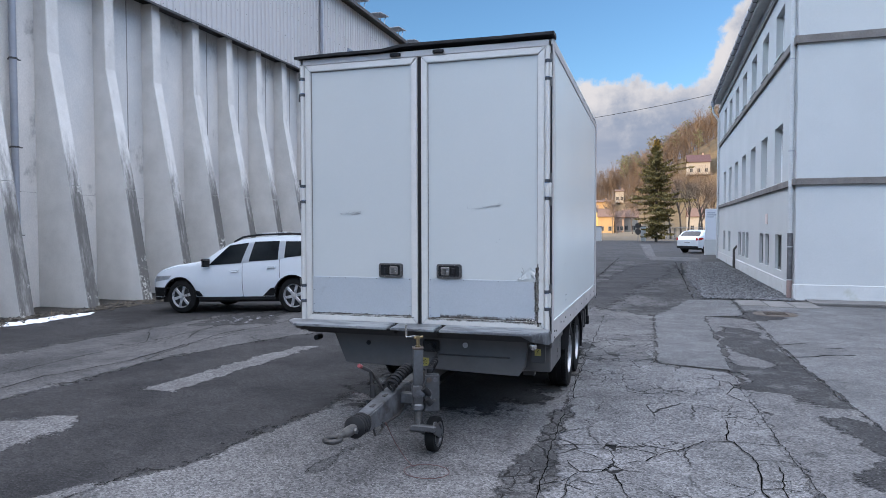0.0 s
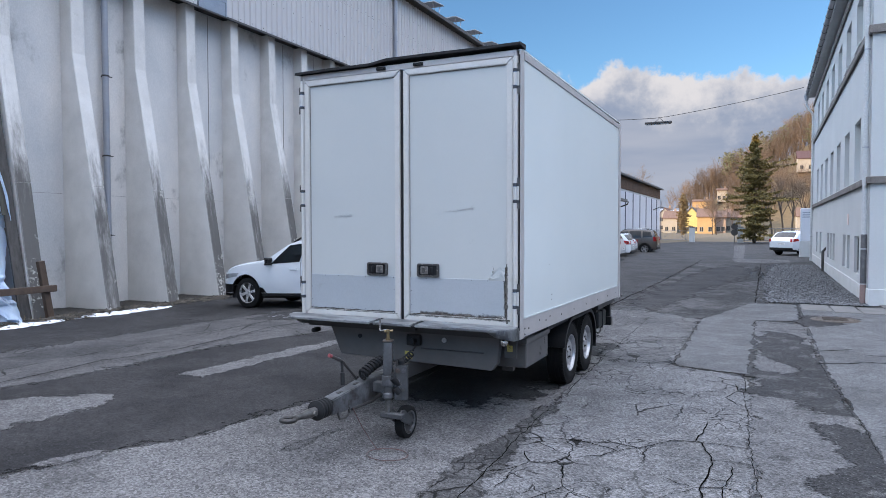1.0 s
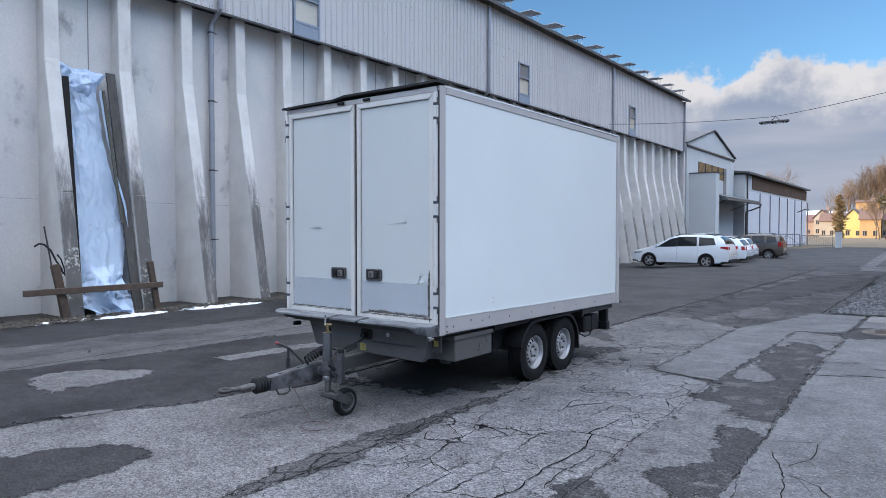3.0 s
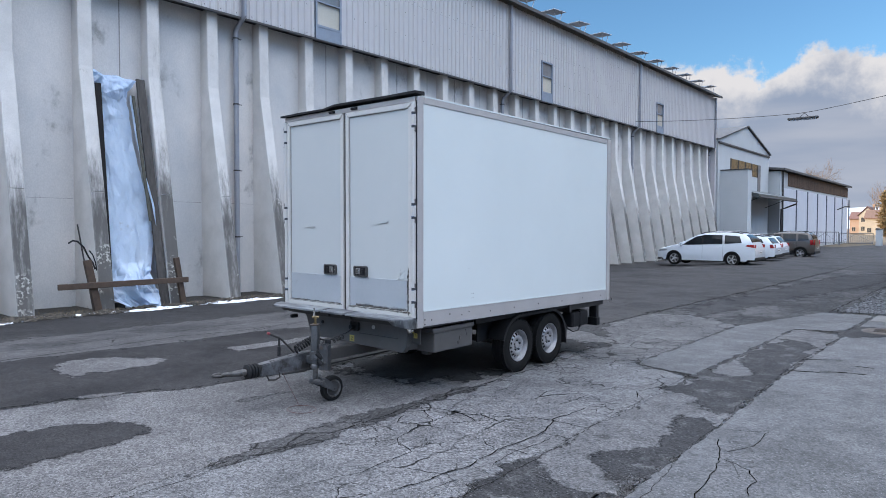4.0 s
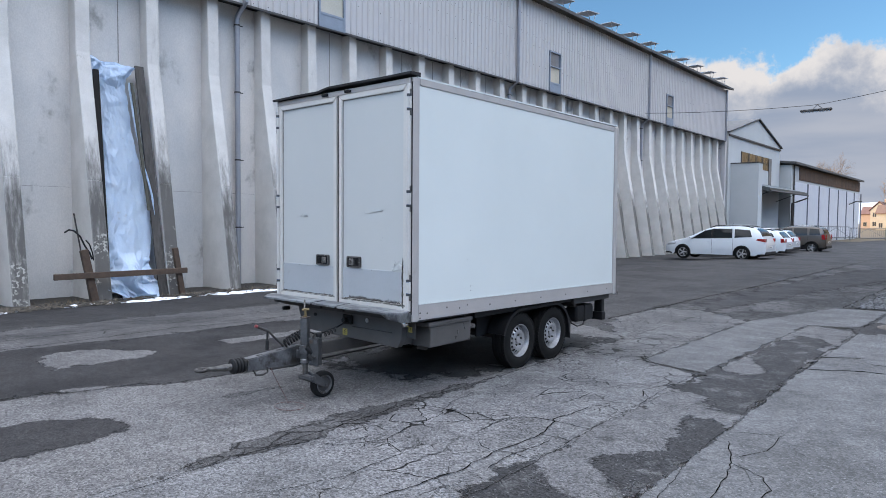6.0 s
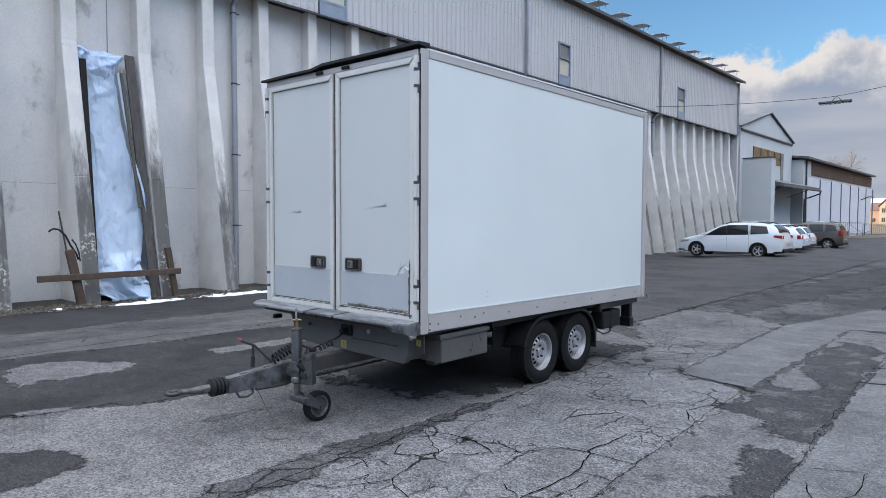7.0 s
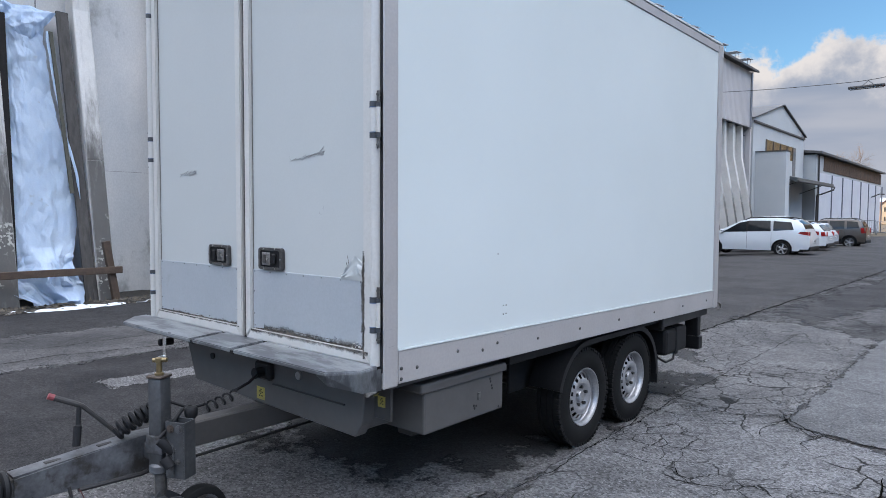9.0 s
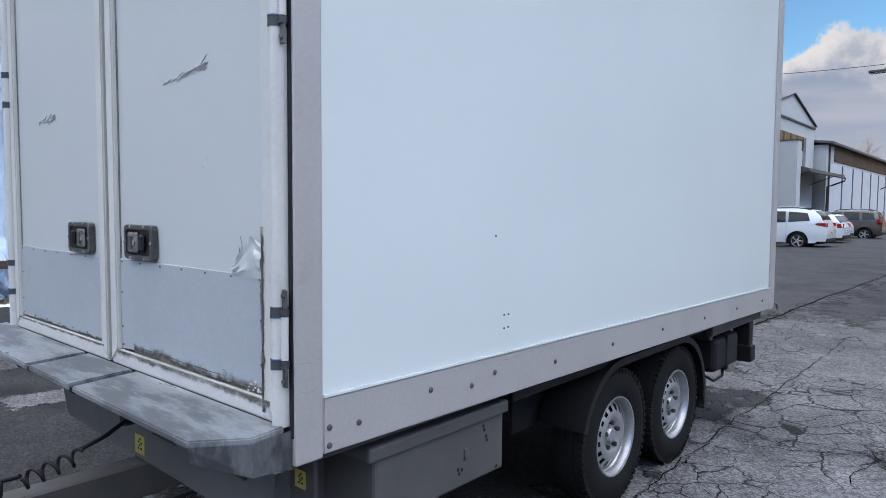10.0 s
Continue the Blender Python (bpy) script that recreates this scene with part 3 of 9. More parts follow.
crack([(-1.95, 11.4), (-1.9, 15.4), (-1.72, 21.3), (-1.67, 28.7), (-1.6, 36)], 0.030)
crack([(0.9, 16.2), (1.0, 25), (1.1, 33)], 0.02)
crack([(0.83, 8.35), (0.82, 7.3), (0.9, 5.8), (0.95, 4.6), (1.0, 2.0), (1.0, -2)], 0.006)
crack([(-0.05, 8.75), (0.0, 8.65), (0.26, 8.36), (0.63, 8.33), (0.83, 8.35)], 0.010)
crack([(-0.77, 5.06), (-0.52, 5.13), (-0.31, 5.14), (-0.02, 5.04), (0.12, 5.18), (0.34, 5.47), (0.5, 5.5), (0.69, 5.53), (0.9, 5.53)], 0.012)
crack([(0.55, 6.14), (0.55, 5.82), (0.5, 5.56), (0.64, 5.22), (0.65, 4.85), (0.6, 4.58), (0.66, 4.1), (0.55, 3.4)], 0.012)
crack([(-0.71, 5.08), (-0.61, 5.0), (-0.4, 4.86), (-0.25, 4.79), (-0.38, 4.59), (-0.52, 4.56), (-0.64, 4.75)], 0.011)
crack([(-0.02, 5.04), (-0.09, 4.88), (-0.25, 4.79)], 0.012)
crack([(-0.77, 5.92), (-0.61, 5.79), (-0.31, 5.88)], 0.006)
crack([(-0.78, 5.37), (-0.52, 5.62), (-0.61, 5.79)], 0.006)
crack([(-0.7, 7.07), (-0.25, 7.04), (-0.1, 6.88), (0.25, 7.11), (0.68, 7.31)], 0.008)
crack([(0.75, 7.75), (0.76, 7.42), (0.66, 7.07), (0.79, 6.8)], 0.011)
crack([(0.34, 6.25), (0.82, 6.31)], 0.005)
crack([(0.54, 5.86), (0.86, 5.93)], 0.006)
crack([(0.63, 5.13), (0.82, 5.16), (0.94, 5.15)], 0.008)
crack([(0.77, 5.1), (0.79, 4.82), (0.74, 4.62), (0.8, 4.2)], 0.009)
crack([(0.58, 4.73), (0.83, 4.8), (0.94, 4.8)], 0.007)
crack([(-0.77, 4.22), (-0.62, 4.33), (-0.58, 4.41), (-0.74, 4.39)], 0.008)
crack([(-0.6, 4.0), (-0.58, 4.34), (-0.52, 4.56)], 0.008)
crack([(0.14, 5.1), (0.41, 5.11), (0.58, 5.12)], 0.005)
crack([(0.35, 4.69), (0.45, 4.59), (0.57, 4.54), (0.73, 4.62), (0.88, 4.6)], 0.009)
crack([(1.86, 5.99), (2.06, 5.51), (2.14, 5.03), (2.15, 4.69), (2.3, 4.2)], 0.009)
crack([(2.06, 5.51), (2.29, 5.38), (2.39, 5.18), (2.43, 4.88)], 0.008)
crack([(1.82, 6.27), (2.15, 6.46), (2.16, 5.96), (2.04, 5.67)], 0.007)
crack([(1.6, 9.31), (1.9, 9.45), (2.26, 9.68), (2.5, 9.7)], 0.030)
crack([(1.59, 10.21), (1.9, 10.4), (2.13, 10.59)], 0.026)
crack([(2.23, 10.19), (2.49, 10.19)], 0.022)
crack([(-0.64, 7.53), (-0.45, 7.43)], 0.005)
crack([(-0.74, 8.33), (-0.4, 8.42), (-0.03, 8.65)], 0.008)
crack([(-0.3, 4.6), (-0.2, 4.2), (0.1, 4.05), (0.35, 4.2), (0.57, 4.54)], 0.008)
crack([(-0.75, 3.7), (-0.4, 3.8), (-0.2, 4.2)], 0.009)
crack([(0.1, 4.05), (0.15, 3.5), (0.0, 3.0)], 0.008)
crack([(0.66, 4.1), (0.9, 4.05)], 0.007)
crack([(0.26, 8.36), (0.22, 8.1), (0.3, 7.95)], 0.007)
crack([(0.0, 8.65), (-0.06, 8.3), (-0.02, 8.05)], 0.006)
crack([(-6.5, 3.0), (-6.55, 5.05), (-6.6, 5.72), (-6.46, 6.2), (-6.34, 6.8), (-6.39, 7.63), (-6.54, 8.77), (-6.37, 9.46), (-6.2, 10.39)], 0.022)
crack([(-6.17, 6.74), (-6.37, 7.9), (-6.26, 8.92)], 0.014)
solid("ground_cracks", bm, M_CRACK, "dark open cracks in the old asphalt", "cracks", kind="stuff")

# ---- hall ----
HX = -12.82                      # face of the cladding
FIN_Y0, FIN_P = 1.765, 1.66       # first buttress and their spacing
HALL_Y0, HALL_Y1 = -45.2, 51.1


def wall_panels():
    bm = B()
    box(bm, -13.75, -13.35, HALL_Y0, HALL_Y1, -0.6, 7.78)
    solid("wall_hall", bm, M_CONCRETE, "pale weathered concrete hall wall", "wall", kind="structure")
    k = 0
    y = FIN_Y0 - 28 * FIN_P
    bm = B()
    while y < HALL_Y1 - 0.5:
        bay = k - 28
        if bay in (3, 7, 9, 10, 11) or (bay % 2 == 0 and not 0 < bay < 12):
            box(bm, -13.355, -13.342, y + 0.95, y + 0.972, 0.0, 7.74)
        box(bm, -13.355, -13.347, y + 0.19, y + FIN_P - 0.19, 2.478, 2.485)
        y += FIN_P
        k += 1
    solid("wall_joints", bm, mat("joint_mortar", (0.17, 0.165, 0.155), (0.26, 0.25, 0.235), 0.9, scale=1.5, fine=40), "dark joints between concrete wall panels", "wall joints", kind="structure")


wall_panels()


def fin_mesh():
    """A concrete buttress: straight above, swelling outwards below its knee, the foot stained dark."""
    bm = B()
    w = 0.16
    zs = [-0.5, 1.2, 2.61, 2.614, 2.628, 2.632, 4.3, 5.61, 5.63, 7.74]
    def front(z):
        pts = [(-0.5, -11.86), (2.86, -12.44), (5.62, -12.96), (7.74, -13.0)]
        for (a, xa), (b, xb) in zip(pts, pts[1:]):
            if z <= b:
                return xa + (xb - xa) * (z - a) / (b - a)
        return -13.0
    rings = []
    for z in zs:
        f = front(z) - (0.014 if z in (2.614, 2.628) else 0.0)
        ring = [(-13.36, -w), (f - 0.015, -w), (f, -w + 0.015), (f, w - 0.015), (f - 0.015, w), (-13.36, w)]
        rings.append([bm.verts.new((x, y, z)) for x, y in ring])
    for a, b in zip(rings, rings[1:]):
        for i in range(5):
            bm.faces.new((a[i], a[i + 1], b[i + 1], b[i]))
    bm.faces.new(rings[-1])
    return bm


def fin_material():
    """Concrete whose weathered foot carries dark lichen, rising unevenly from the base."""
    m = mat("buttress_concrete", (0.62, 0.60, 0.57), (0.50, 0.485, 0.46), 0.9, spec=0.15, scale=1.6, fine=45, bump=0.35, depth=0.005, grain=0.05)
    nd, ln = m.node_tree.nodes, m.node_tree.links
    p = nd["Principled BSDF"]
    src = p.inputs["Base Color"].links[0].from_socket
    geo_n = nd.new("ShaderNodeNewGeometry")
    sp = nd.new("ShaderNodeSeparateXYZ")
    ln.new(geo_n.outputs["Position"], sp.inputs[0])
    # the sloping outer face alone catches rain: x beyond the straight part
    face = nd.new("ShaderNodeSeparateXYZ")
    ln.new(geo_n.outputs["Normal"], face.inputs[0])
    nz = nd.new("ShaderNodeTexNoise")
    nz.inputs["Scale"].default_value, nz.inputs["Detail"].default_value, nz.inputs["Roughness"].default_value = 2.2, 9, 0.7
    mp = nd.new("ShaderNodeMapping")
    mp.inputs["Scale"].default_value = (1, 4.0, 0.8)
    ln.new(geo_n.outputs["Position"], mp.inputs[0])
    ln.new(mp.outputs[0], nz.inputs["Vector"])
    hgt = nd.new("ShaderNodeMapRange")
    for k, v in (("From Min", 4.3), ("From Max", 1.9), ("To Min", -0.30), ("To Max", 0.34)):
        hgt.inputs[k].default_value = v
    ln.new(sp.outputs["Z"], hgt.inputs["Value"])
    inf = nd.new("ShaderNodeObjectInfo")
    rnd = nd.new("ShaderNodeMath")
    rnd.operation = "MULTIPLY_ADD"
    rnd.inputs[1].default_value, rnd.inputs[2].default_value = 0.22, -0.11
    ln.new(inf.outputs["Random"], rnd.inputs[0])
    s1 = nd.new("ShaderNodeMath")
    ln.new(hgt.outputs[0], s1.inputs[0])
    ln.new(rnd.outputs[0], s1.inputs[1])
    s2 = nd.new("ShaderNodeMath")
    ln.new(s1.outputs[0], s2.inputs[0])
    ln.new(nz.outputs["Fac"], s2.inputs[1])
    outer = nd.new("ShaderNodeMapRange")
    outer.inputs["From Min"].default_value, outer.inputs["From Max"].default_value = 0.4, 0.8
    ln.new(face.outputs["X"], outer.inputs["Value"])
    fac = nd.new("ShaderNodeMapRange")
    fac.interpolation_type = "SMOOTHSTEP"
    fac.inputs["From Min"].default_value, fac.inputs["From Max"].default_value, fac.inputs["To Max"].default_value = 0.24, 0.82, 0.88
    ln.new(s2.outputs[0], fac.inputs["Value"])
    both = nd.new("ShaderNodeMath")
    both.operation = "MULTIPLY"
    ln.new(fac.outputs[0], both.inputs[0])
    ln.new(outer.outputs[0], both.inputs[1])
    mx = nd.new("ShaderNodeMix")
    mx.data_type = "RGBA"
    mx.inputs[7].default_value = (0.052, 0.048, 0.044, 1)
    ln.new(both.outputs[0], mx.inputs[0])
    ln.new(src, mx.inputs[6])
    # pale lichen rosettes, in clusters near the foot
    vor = nd.new("ShaderNodeTexNoise")
    vor.inputs["Scale"].default_value, vor.inputs["Detail"].default_value, vor.inputs["Roughness"].default_value = 15.0, 3, 0.45
    ln.new(geo_n.outputs["Position"], vor.inputs["Vector"])
    sp2 = nd.new("ShaderNodeMapRange")
    sp2.inputs["From Min"].default_value, sp2.inputs["From Max"].default_value = 0.53, 0.57
    ln.new(vor.outputs["Fac"], sp2.inputs["Value"])
    clus = nd.new("ShaderNodeTexNoise")
    clus.inputs["Scale"].default_value, clus.inputs["Detail"].default_value = 1.3, 6
    ln.new(geo_n.outputs["Position"], clus.inputs["Vector"])
    low = nd.new("ShaderNodeMapRange")
    for k, v in (("From Min", 2.2), ("From Max", 0.4), ("To Min", -0.14), ("To Max", 0.10)):
        low.inputs[k].default_value = v
    ln.new(sp.outputs["Z"], low.inputs["Value"])
    csm = nd.new("ShaderNodeMath")
    ln.new(clus.outputs["Fac"], csm.inputs[0])
    ln.new(low.outputs[0], csm.inputs[1])
    cgate = nd.new("ShaderNodeMapRange")
    cgate.inputs["From Min"].default_value, cgate.inputs["From Max"].default_value, cgate.inputs["To Max"].default_value = 0.53, 0.58, 0.85
    ln.new(csm.outputs[0], cgate.inputs["Value"])
    b1 = nd.new("ShaderNodeMath")
    b1.operation = "MULTIPLY"
    ln.new(sp2.outputs[0], b1.inputs[0])
    ln.new(cgate.outputs[0], b1.inputs[1])
    b2 = nd.new("ShaderNodeMath")
    b2.operation = "MULTIPLY"
    ln.new(b1.outputs[0], b2.inputs[0])
    ln.new(outer.outputs[0], b2.inputs[1])
    mx2 = nd.new("ShaderNodeMix")
    mx2.data_type = "RGBA"
    mx2.inputs[7].default_value = (0.42, 0.41, 0.37, 1)
    ln.new(b2.outputs[0], mx2.inputs[0])
    ln.new(mx.outputs[2], mx2.inputs[6])
    ln.new(mx2.outputs[2], p.inputs["Base Color"])
    return m


M_FIN = fin_material()
fin_me = bpy.data.meshes.new("buttress")
finish(fin_me, fin_mesh(), M_FIN, 0)
y = FIN_Y0 - 28 * FIN_P
while y < HALL_Y1 - 0.4:
    ob = new("buttress", fin_me)
    ob.location = (0, y, 0)
    tagged(ob, "tapered pale concrete buttress with a dark weathered foot", "buttress", "buttresses of the hall wall", "structure")
    y += FIN_P


def cladding():
    """Trapezoid sheet, one fold after another, with the window openings left free."""
    bm = B()
    pitch, depth = 0.245, 0.035
    wins = [(13.47, 14.55), (26.72, 27.75), (40.1, 41.2), (0.15, 1.2)]
    rows = [(7.72, 9.58), (9.58, 9.9), (9.9, 11.42)]
    ystep = []
    yy = HALL_Y0
    while yy < HALL_Y1 - pitch:
        ystep += [(yy, 0), (yy + pitch * 0.42, 0), (yy + pitch * 0.54, 1), (yy + pitch * 0.88, 1)]
        yy += pitch
    ystep.append((HALL_Y1, 0))
    for r, (z0, z1) in enumerate(rows):
        off = 0.006 if r == 2 else 0.0
        prev = None
        for yv, up in ystep:
            inside = r == 0 and any(a < yv < b for a, b in wins)
            if inside:
                prev = None
                continue
            x = HX - depth * up + off
            pair = (bm.verts.new((x, yv, z0)), bm.verts.new((x, yv, z1)))
            if prev:
                bm.faces.new((prev[0], pair[0], pair[1], prev[1]))
            prev = pair
    solid("wall_cladding", bm, M_CLAD, "light grey trapezoid steel cladding on the upper hall wall", "cladding", kind="structure")
    bm = B()
    box(bm, -13.6, HX - 0.05, HALL_Y0, HALL_Y1, 7.80, 11.40)
    solid("wall_upper", bm, M_TRIMDARK, "dark wall behind the cladding", "wall", kind="structure")
    bm = B()
    box(bm, HX - 0.05, HX + 0.012, HALL_Y0, HALL_Y1, 7.66, 7.72)
    solid("trim_cladding", bm, M_TRIMDARK, "dark drip edge under the cladding", "trim", kind="structure")
    vs, fs = [], []
    for z in (7.80, 8.68, 9.50, 9.98, 10.70, 11.30):
        for k in range(int((HALL_Y1 - HALL_Y0) / (2 * pitch))):
            y = HALL_Y0 + pitch * (2 * k + 0.21)
            if y > 45 or any(a - 0.1 < y < b + 0.1 for a, b in wins):
                continue
            n, r, x = len(vs), 0.013, HX + 0.0062
            vs += [(x, y - r, z - r), (x, y + r, z - r), (x, y + r, z + r), (x, y - r, z + r), (x + 0.009, y, z)]
            fs += [(n, n + 1, n + 4), (n + 1, n + 2, n + 4), (n + 2, n + 3, n + 4), (n + 3, n, n + 4)]
    me = bpy.data.meshes.new("cladding_screws")
    me.from_pydata(vs, [], fs)
    me.materials.append(M_TRIMDARK)
    tagged(new("cladding_screws", me), "rows of small dark screws in the cladding", "screws", kind="stuff")
    # end wall and roof
    bm = B()
    box(bm, -44, -12.84, HALL_Y1 + 0.002, HALL_Y1 + 0.3, -0.6, 11.3)
    box(bm, -44, -13.36, HALL_Y0 - 0.3, HALL_Y0 - 0.002, -0.6, 11.3)
    solid("wall_hall_end", bm, M_CLAD, "light grey end wall of the hall", "wall", kind="structure")
    bm = B()
    prism(bm, [(-12.45, 11.42), (-12.45, 11.56), (-29, 16.6), (-45, 11.56), (-45, 11.42), (-29, 16.45)], "y", HALL_Y0 - 0.4, HALL_Y1 + 0.35)
    solid("roof_hall", bm, M_ROOF, "dark pitched hall roof with a thin eave", "roof", kind="structure")


cladding()


def hall_window(y0, y1):
    w = thing("window_hall", "hall window with blue-grey frame and cream blind", "window", (HX, y0, 7.7), "windows in the hall cladding", "structure")
    bm = B()
    for a, b, c, d in ((y0, y0 + 0.06, 7.7, 9.56), (y1 - 0.06, y1, 7.7, 9.56), (y0 + 0.06, y1 - 0.06, 9.5, 9.56), (y0 + 0.06, y1 - 0.06, 8.08, 8.15), (y0 + 0.06, y1 - 0.06, 8.85, 8.89)):
        box(bm, HX - 0.10, HX + 0.03, a, b, c, d)
    part("window_frame", bm, M_WINFRAME, w)
    part("sill_panel", box(B(), HX - 0.08, HX + 0.02, y0 + 0.06, y1 - 0.06, 7.7, 8.08, 0.004), M_WINFRAME, w, "blue-grey panel under the pane")
    part("pane", box(B(), HX - 0.06, HX - 0.045, y0 + 0.06, y1 - 0.06, 8.15, 8.85), M_BLIND, w, "pane with a cream blind behind")
    part("pane", box(B(), HX - 0.06, HX - 0.045, y0 + 0.06, y1 - 0.06, 8.89, 9.5), M_WINGLASS, w)


M_WINFRAME = mat("blue_grey_frame", (0.22, 0.26, 0.31), (0.19, 0.22, 0.27), 0.5, scale=4)
M_BLIND = mat("cream_blind_pane", (0.52, 0.48, 0.40), (0.46, 0.43, 0.36), 0.15, scale=2, bump=0, rvar=0.05)
M_WINGLASS = mat("grey_pane", (0.20, 0.21, 0.22), (0.15, 0.16, 0.17), 0.1, scale=2, bump=0, rvar=0.05)
for a, b in ((0.2, 1.15), (13.5, 14.55), (26.75, 27.72), (40.13, 41.18)):
    hall_window(a, b)


def downpipe(name, x, y, z0, z1, r, label, clips, knee=None):
    d = thing(name, label, "downpipe", (x, y, z0))
    pts = [(x, y, z0), (x, y, z1)]
    if knee:
        pts += knee
    part("pipe", tube(B(), pts, r, 14), M_ZINC, d, smooth=40)
    for z in clips:
        bm = B()
        lathe(bm, [(z - 0.02, r + 0.001), (z - 0.02, r + 0.012), (z + 0.02, r + 0.012), (z + 0.02, r + 0.001)], (x, y, 0), "z", 14, True)
        box(bm, x - 0.25, x - r, y - 0.012, y + 0.012, z - 0.012, z + 0.012)
        box(bm, x - 0.02, x + 0.02, y + r, y + r + 0.1, z - 0.01, z + 0.01)
        part("clip", bm, M_TRIMDARK, d, "dark pipe clip")


for y in (10.92, 24.15, 37.5, 50.9, -2.45):
    downpipe("downpipe", -13.20, y, -0.1, 7.35, 0.075, "grey zinc downpipe on the concrete wall", (1.52, 3.43, 5.33, 7.2), [(-13.17, y, 7.45), (-12.76, y, 7.75), (-12.74, y, 11.4)])

# ---- right-hand house ----
RX, RY, RY1 = 3.10, 16.75, 38.2


def right_house():
    mids = [18.6 + 2.54 * k for k in range(7)]
    ups = mids
    low = [(18.55, 19.55), (20.6, 21.3), (21.7, 22.5), (25.2, 26.0), (26.25, 27.0), (27.5, 28.4), (31.5, 32.4), (33.9, 34.9)]
    openings = [(a, b, 0.55, 1.47) for a, b in low] + [(m, m + 1.25, 2.80, 4.30) for m in mids] + [(m, m + 1.25, 6.10, 7.3) for m in ups]
    house = thing("white_house", "long white plastered house with grey stone bands", "house", (RX, RY, 0))
    # wall pieces round the openings, storey by storey
    bm = B()
    T = 0.32
    for z0, z1 in ((0.0, 0.55), (1.47, 2.80), (4.30, 6.10), (7.3, 8.35)):
        box(bm, RX, RX + T, RY, RY1, z0, z1)
    for z0, z1, group in ((0.55, 1.47, [o for o in openings if o[2] == 0.55]), (2.80, 4.30, [o for o in openings if o[2] == 2.80]), (6.10, 7.3, [o for o in openings if o[2] == 6.10])):
        y = RY
        for a, b, _, _ in sorted(group):
            box(bm, RX, RX + T, y, a, z0, z1)
            y = b
        box(bm, RX, RX + T, y, RY1, z0, z1)
    part("wall", bm, M_PLASTER, house)
    bm = B()
    box(bm, RX + T, 16.0, RY, RY + T, 0.0, 8.35)
    box(bm, 15.7, 16.0, RY + T, RY1 - T, 0.0, 8.35)
    box(bm, RX + T, 16.0, RY1 - T, RY1, 0.0, 8.35)
    part("wall", bm, M_PLASTER, house)
    bm = B()
    box(bm, RX - 0.04, RX - 0.002, RY - 0.04, RY1, -0.1, 0.36, 0.008)
    box(bm, RX - 0.002, 16.0, RY - 0.04, RY - 0.002, -0.1, 0.36, 0.008)
    part("plinth", bm, M_PLINTH, house, "grey cement plinth")
    for z0, z1 in ((2.62, 2.77), (5.80, 5.98)):
        bm = B()
        box(bm, RX - 0.07, RX - 0.002, RY - 0.07, RY1, z0, z1, 0.01)
        box(bm, RX - 0.002, 16.0, RY - 0.07, RY - 0.002, z0, z1, 0.01)
        part("band", bm, M_BAND, house, "grey stone band course")
    for a, b, z0, z1 in openings:
        w = part("window", box(B(), RX + 0.20 - (0.10 if z0 < 1 else 0), RX + 0.23, a, b, z0, z1), M_LOWGLASS if z0 < 1 else M_HGLASS, house, "deep-set window with pale panes")
        bm = B()
        for p in ((a, a + 0.06, z0, z1), (b - 0.06, b, z0, z1), (a + 0.06, b - 0.06, z1 - 0.06, z1), (a + 0.06, b - 0.06, z0, z0 + 0.06), ((a + b) / 2 - 0.03, (a + b) / 2 + 0.03, z0 + 0.06, z1 - 0.06)):
            box(bm, RX + (0.07 if z0 < 1 else 0.165), RX + (0.098 if z0 < 1 else 0.198), *p)
        part("frame", bm, M_LOWFRAME if z0 < 1 else M_HFRAME, w)
        if z0 > 2:
            part("sill", box(B(), RX - 0.05, RX + 0.16, a - 0.03, b + 0.03, z0 - 0.035, z0 + 0.003, 0.004), M_PLINTH, w)
    bm = B()
    prism(bm, [(RX - 0.32, 8.24), (RX - 0.32, 8.38), (9.6, 12.8), (16.4, 8.42), (16.4, 8.28), (9.6, 12.62)], "y", RY - 0.4, RY1 - 0.6)
    part("roof", bm, M_ROOF, house, "dark roof with an overhanging eave")
    part("soffit", box(B(), RX - 0.30, RX + 0.02, RY - 0.3, RY1 - 0.4, 8.12, 8.22), M_PLINTH, house, "grey boarded soffit")
    part("cornice", box(B(), RX - 0.06, RX - 0.002, RY - 0.06, RY1, 7.70, 7.84, 0.01), M_BAND, house, "thin grey cornice under the eave")
    g = part("gutter", tube(B(), [(RX - 0.36, RY - 0.4, 8.27), (RX - 0.36, RY1 - 0.7, 8.27)], 0.075, 12), M_ZINC, house, "weathered zinc gutter", smooth=40)
    y = RY
    while y < RY1 - 0.8:
        part("bracket", tube(B(), [(RX - 0.36 + 0.083 * math.sin(a), y, 8.27 - 0.083 * math.cos(a)) for a in (-1.9, -1.2, -0.5, 0.2, 0.9, 1.6)], 0.010, 5), M_TRIMDARK, g)
        y += 0.9
    for y in (RY + 0.18, RY1 - 0.75):
        pipe = part("downpipe", tube(B(), [(RX - 0.08, y, 0.0), (RX - 0.08, y, 7.15), (RX - 0.11, y, 7.28), (RX - 0.20, y, 7.42), (RX - 0.30, y, 7.56), (RX - 0.36, y, 7.72), (RX - 0.37, y, 8.0)], 0.055, 12), M_PIPE, house, "pale painted downpipe", smooth=40)
        part("funnel", lathe(B(), [(7.92, 0.06), (8.02, 0.10), (8.22, 0.12)], (RX - 0.37, y, 0.0), "z", 14), M_ZINC, pipe, smooth=40)
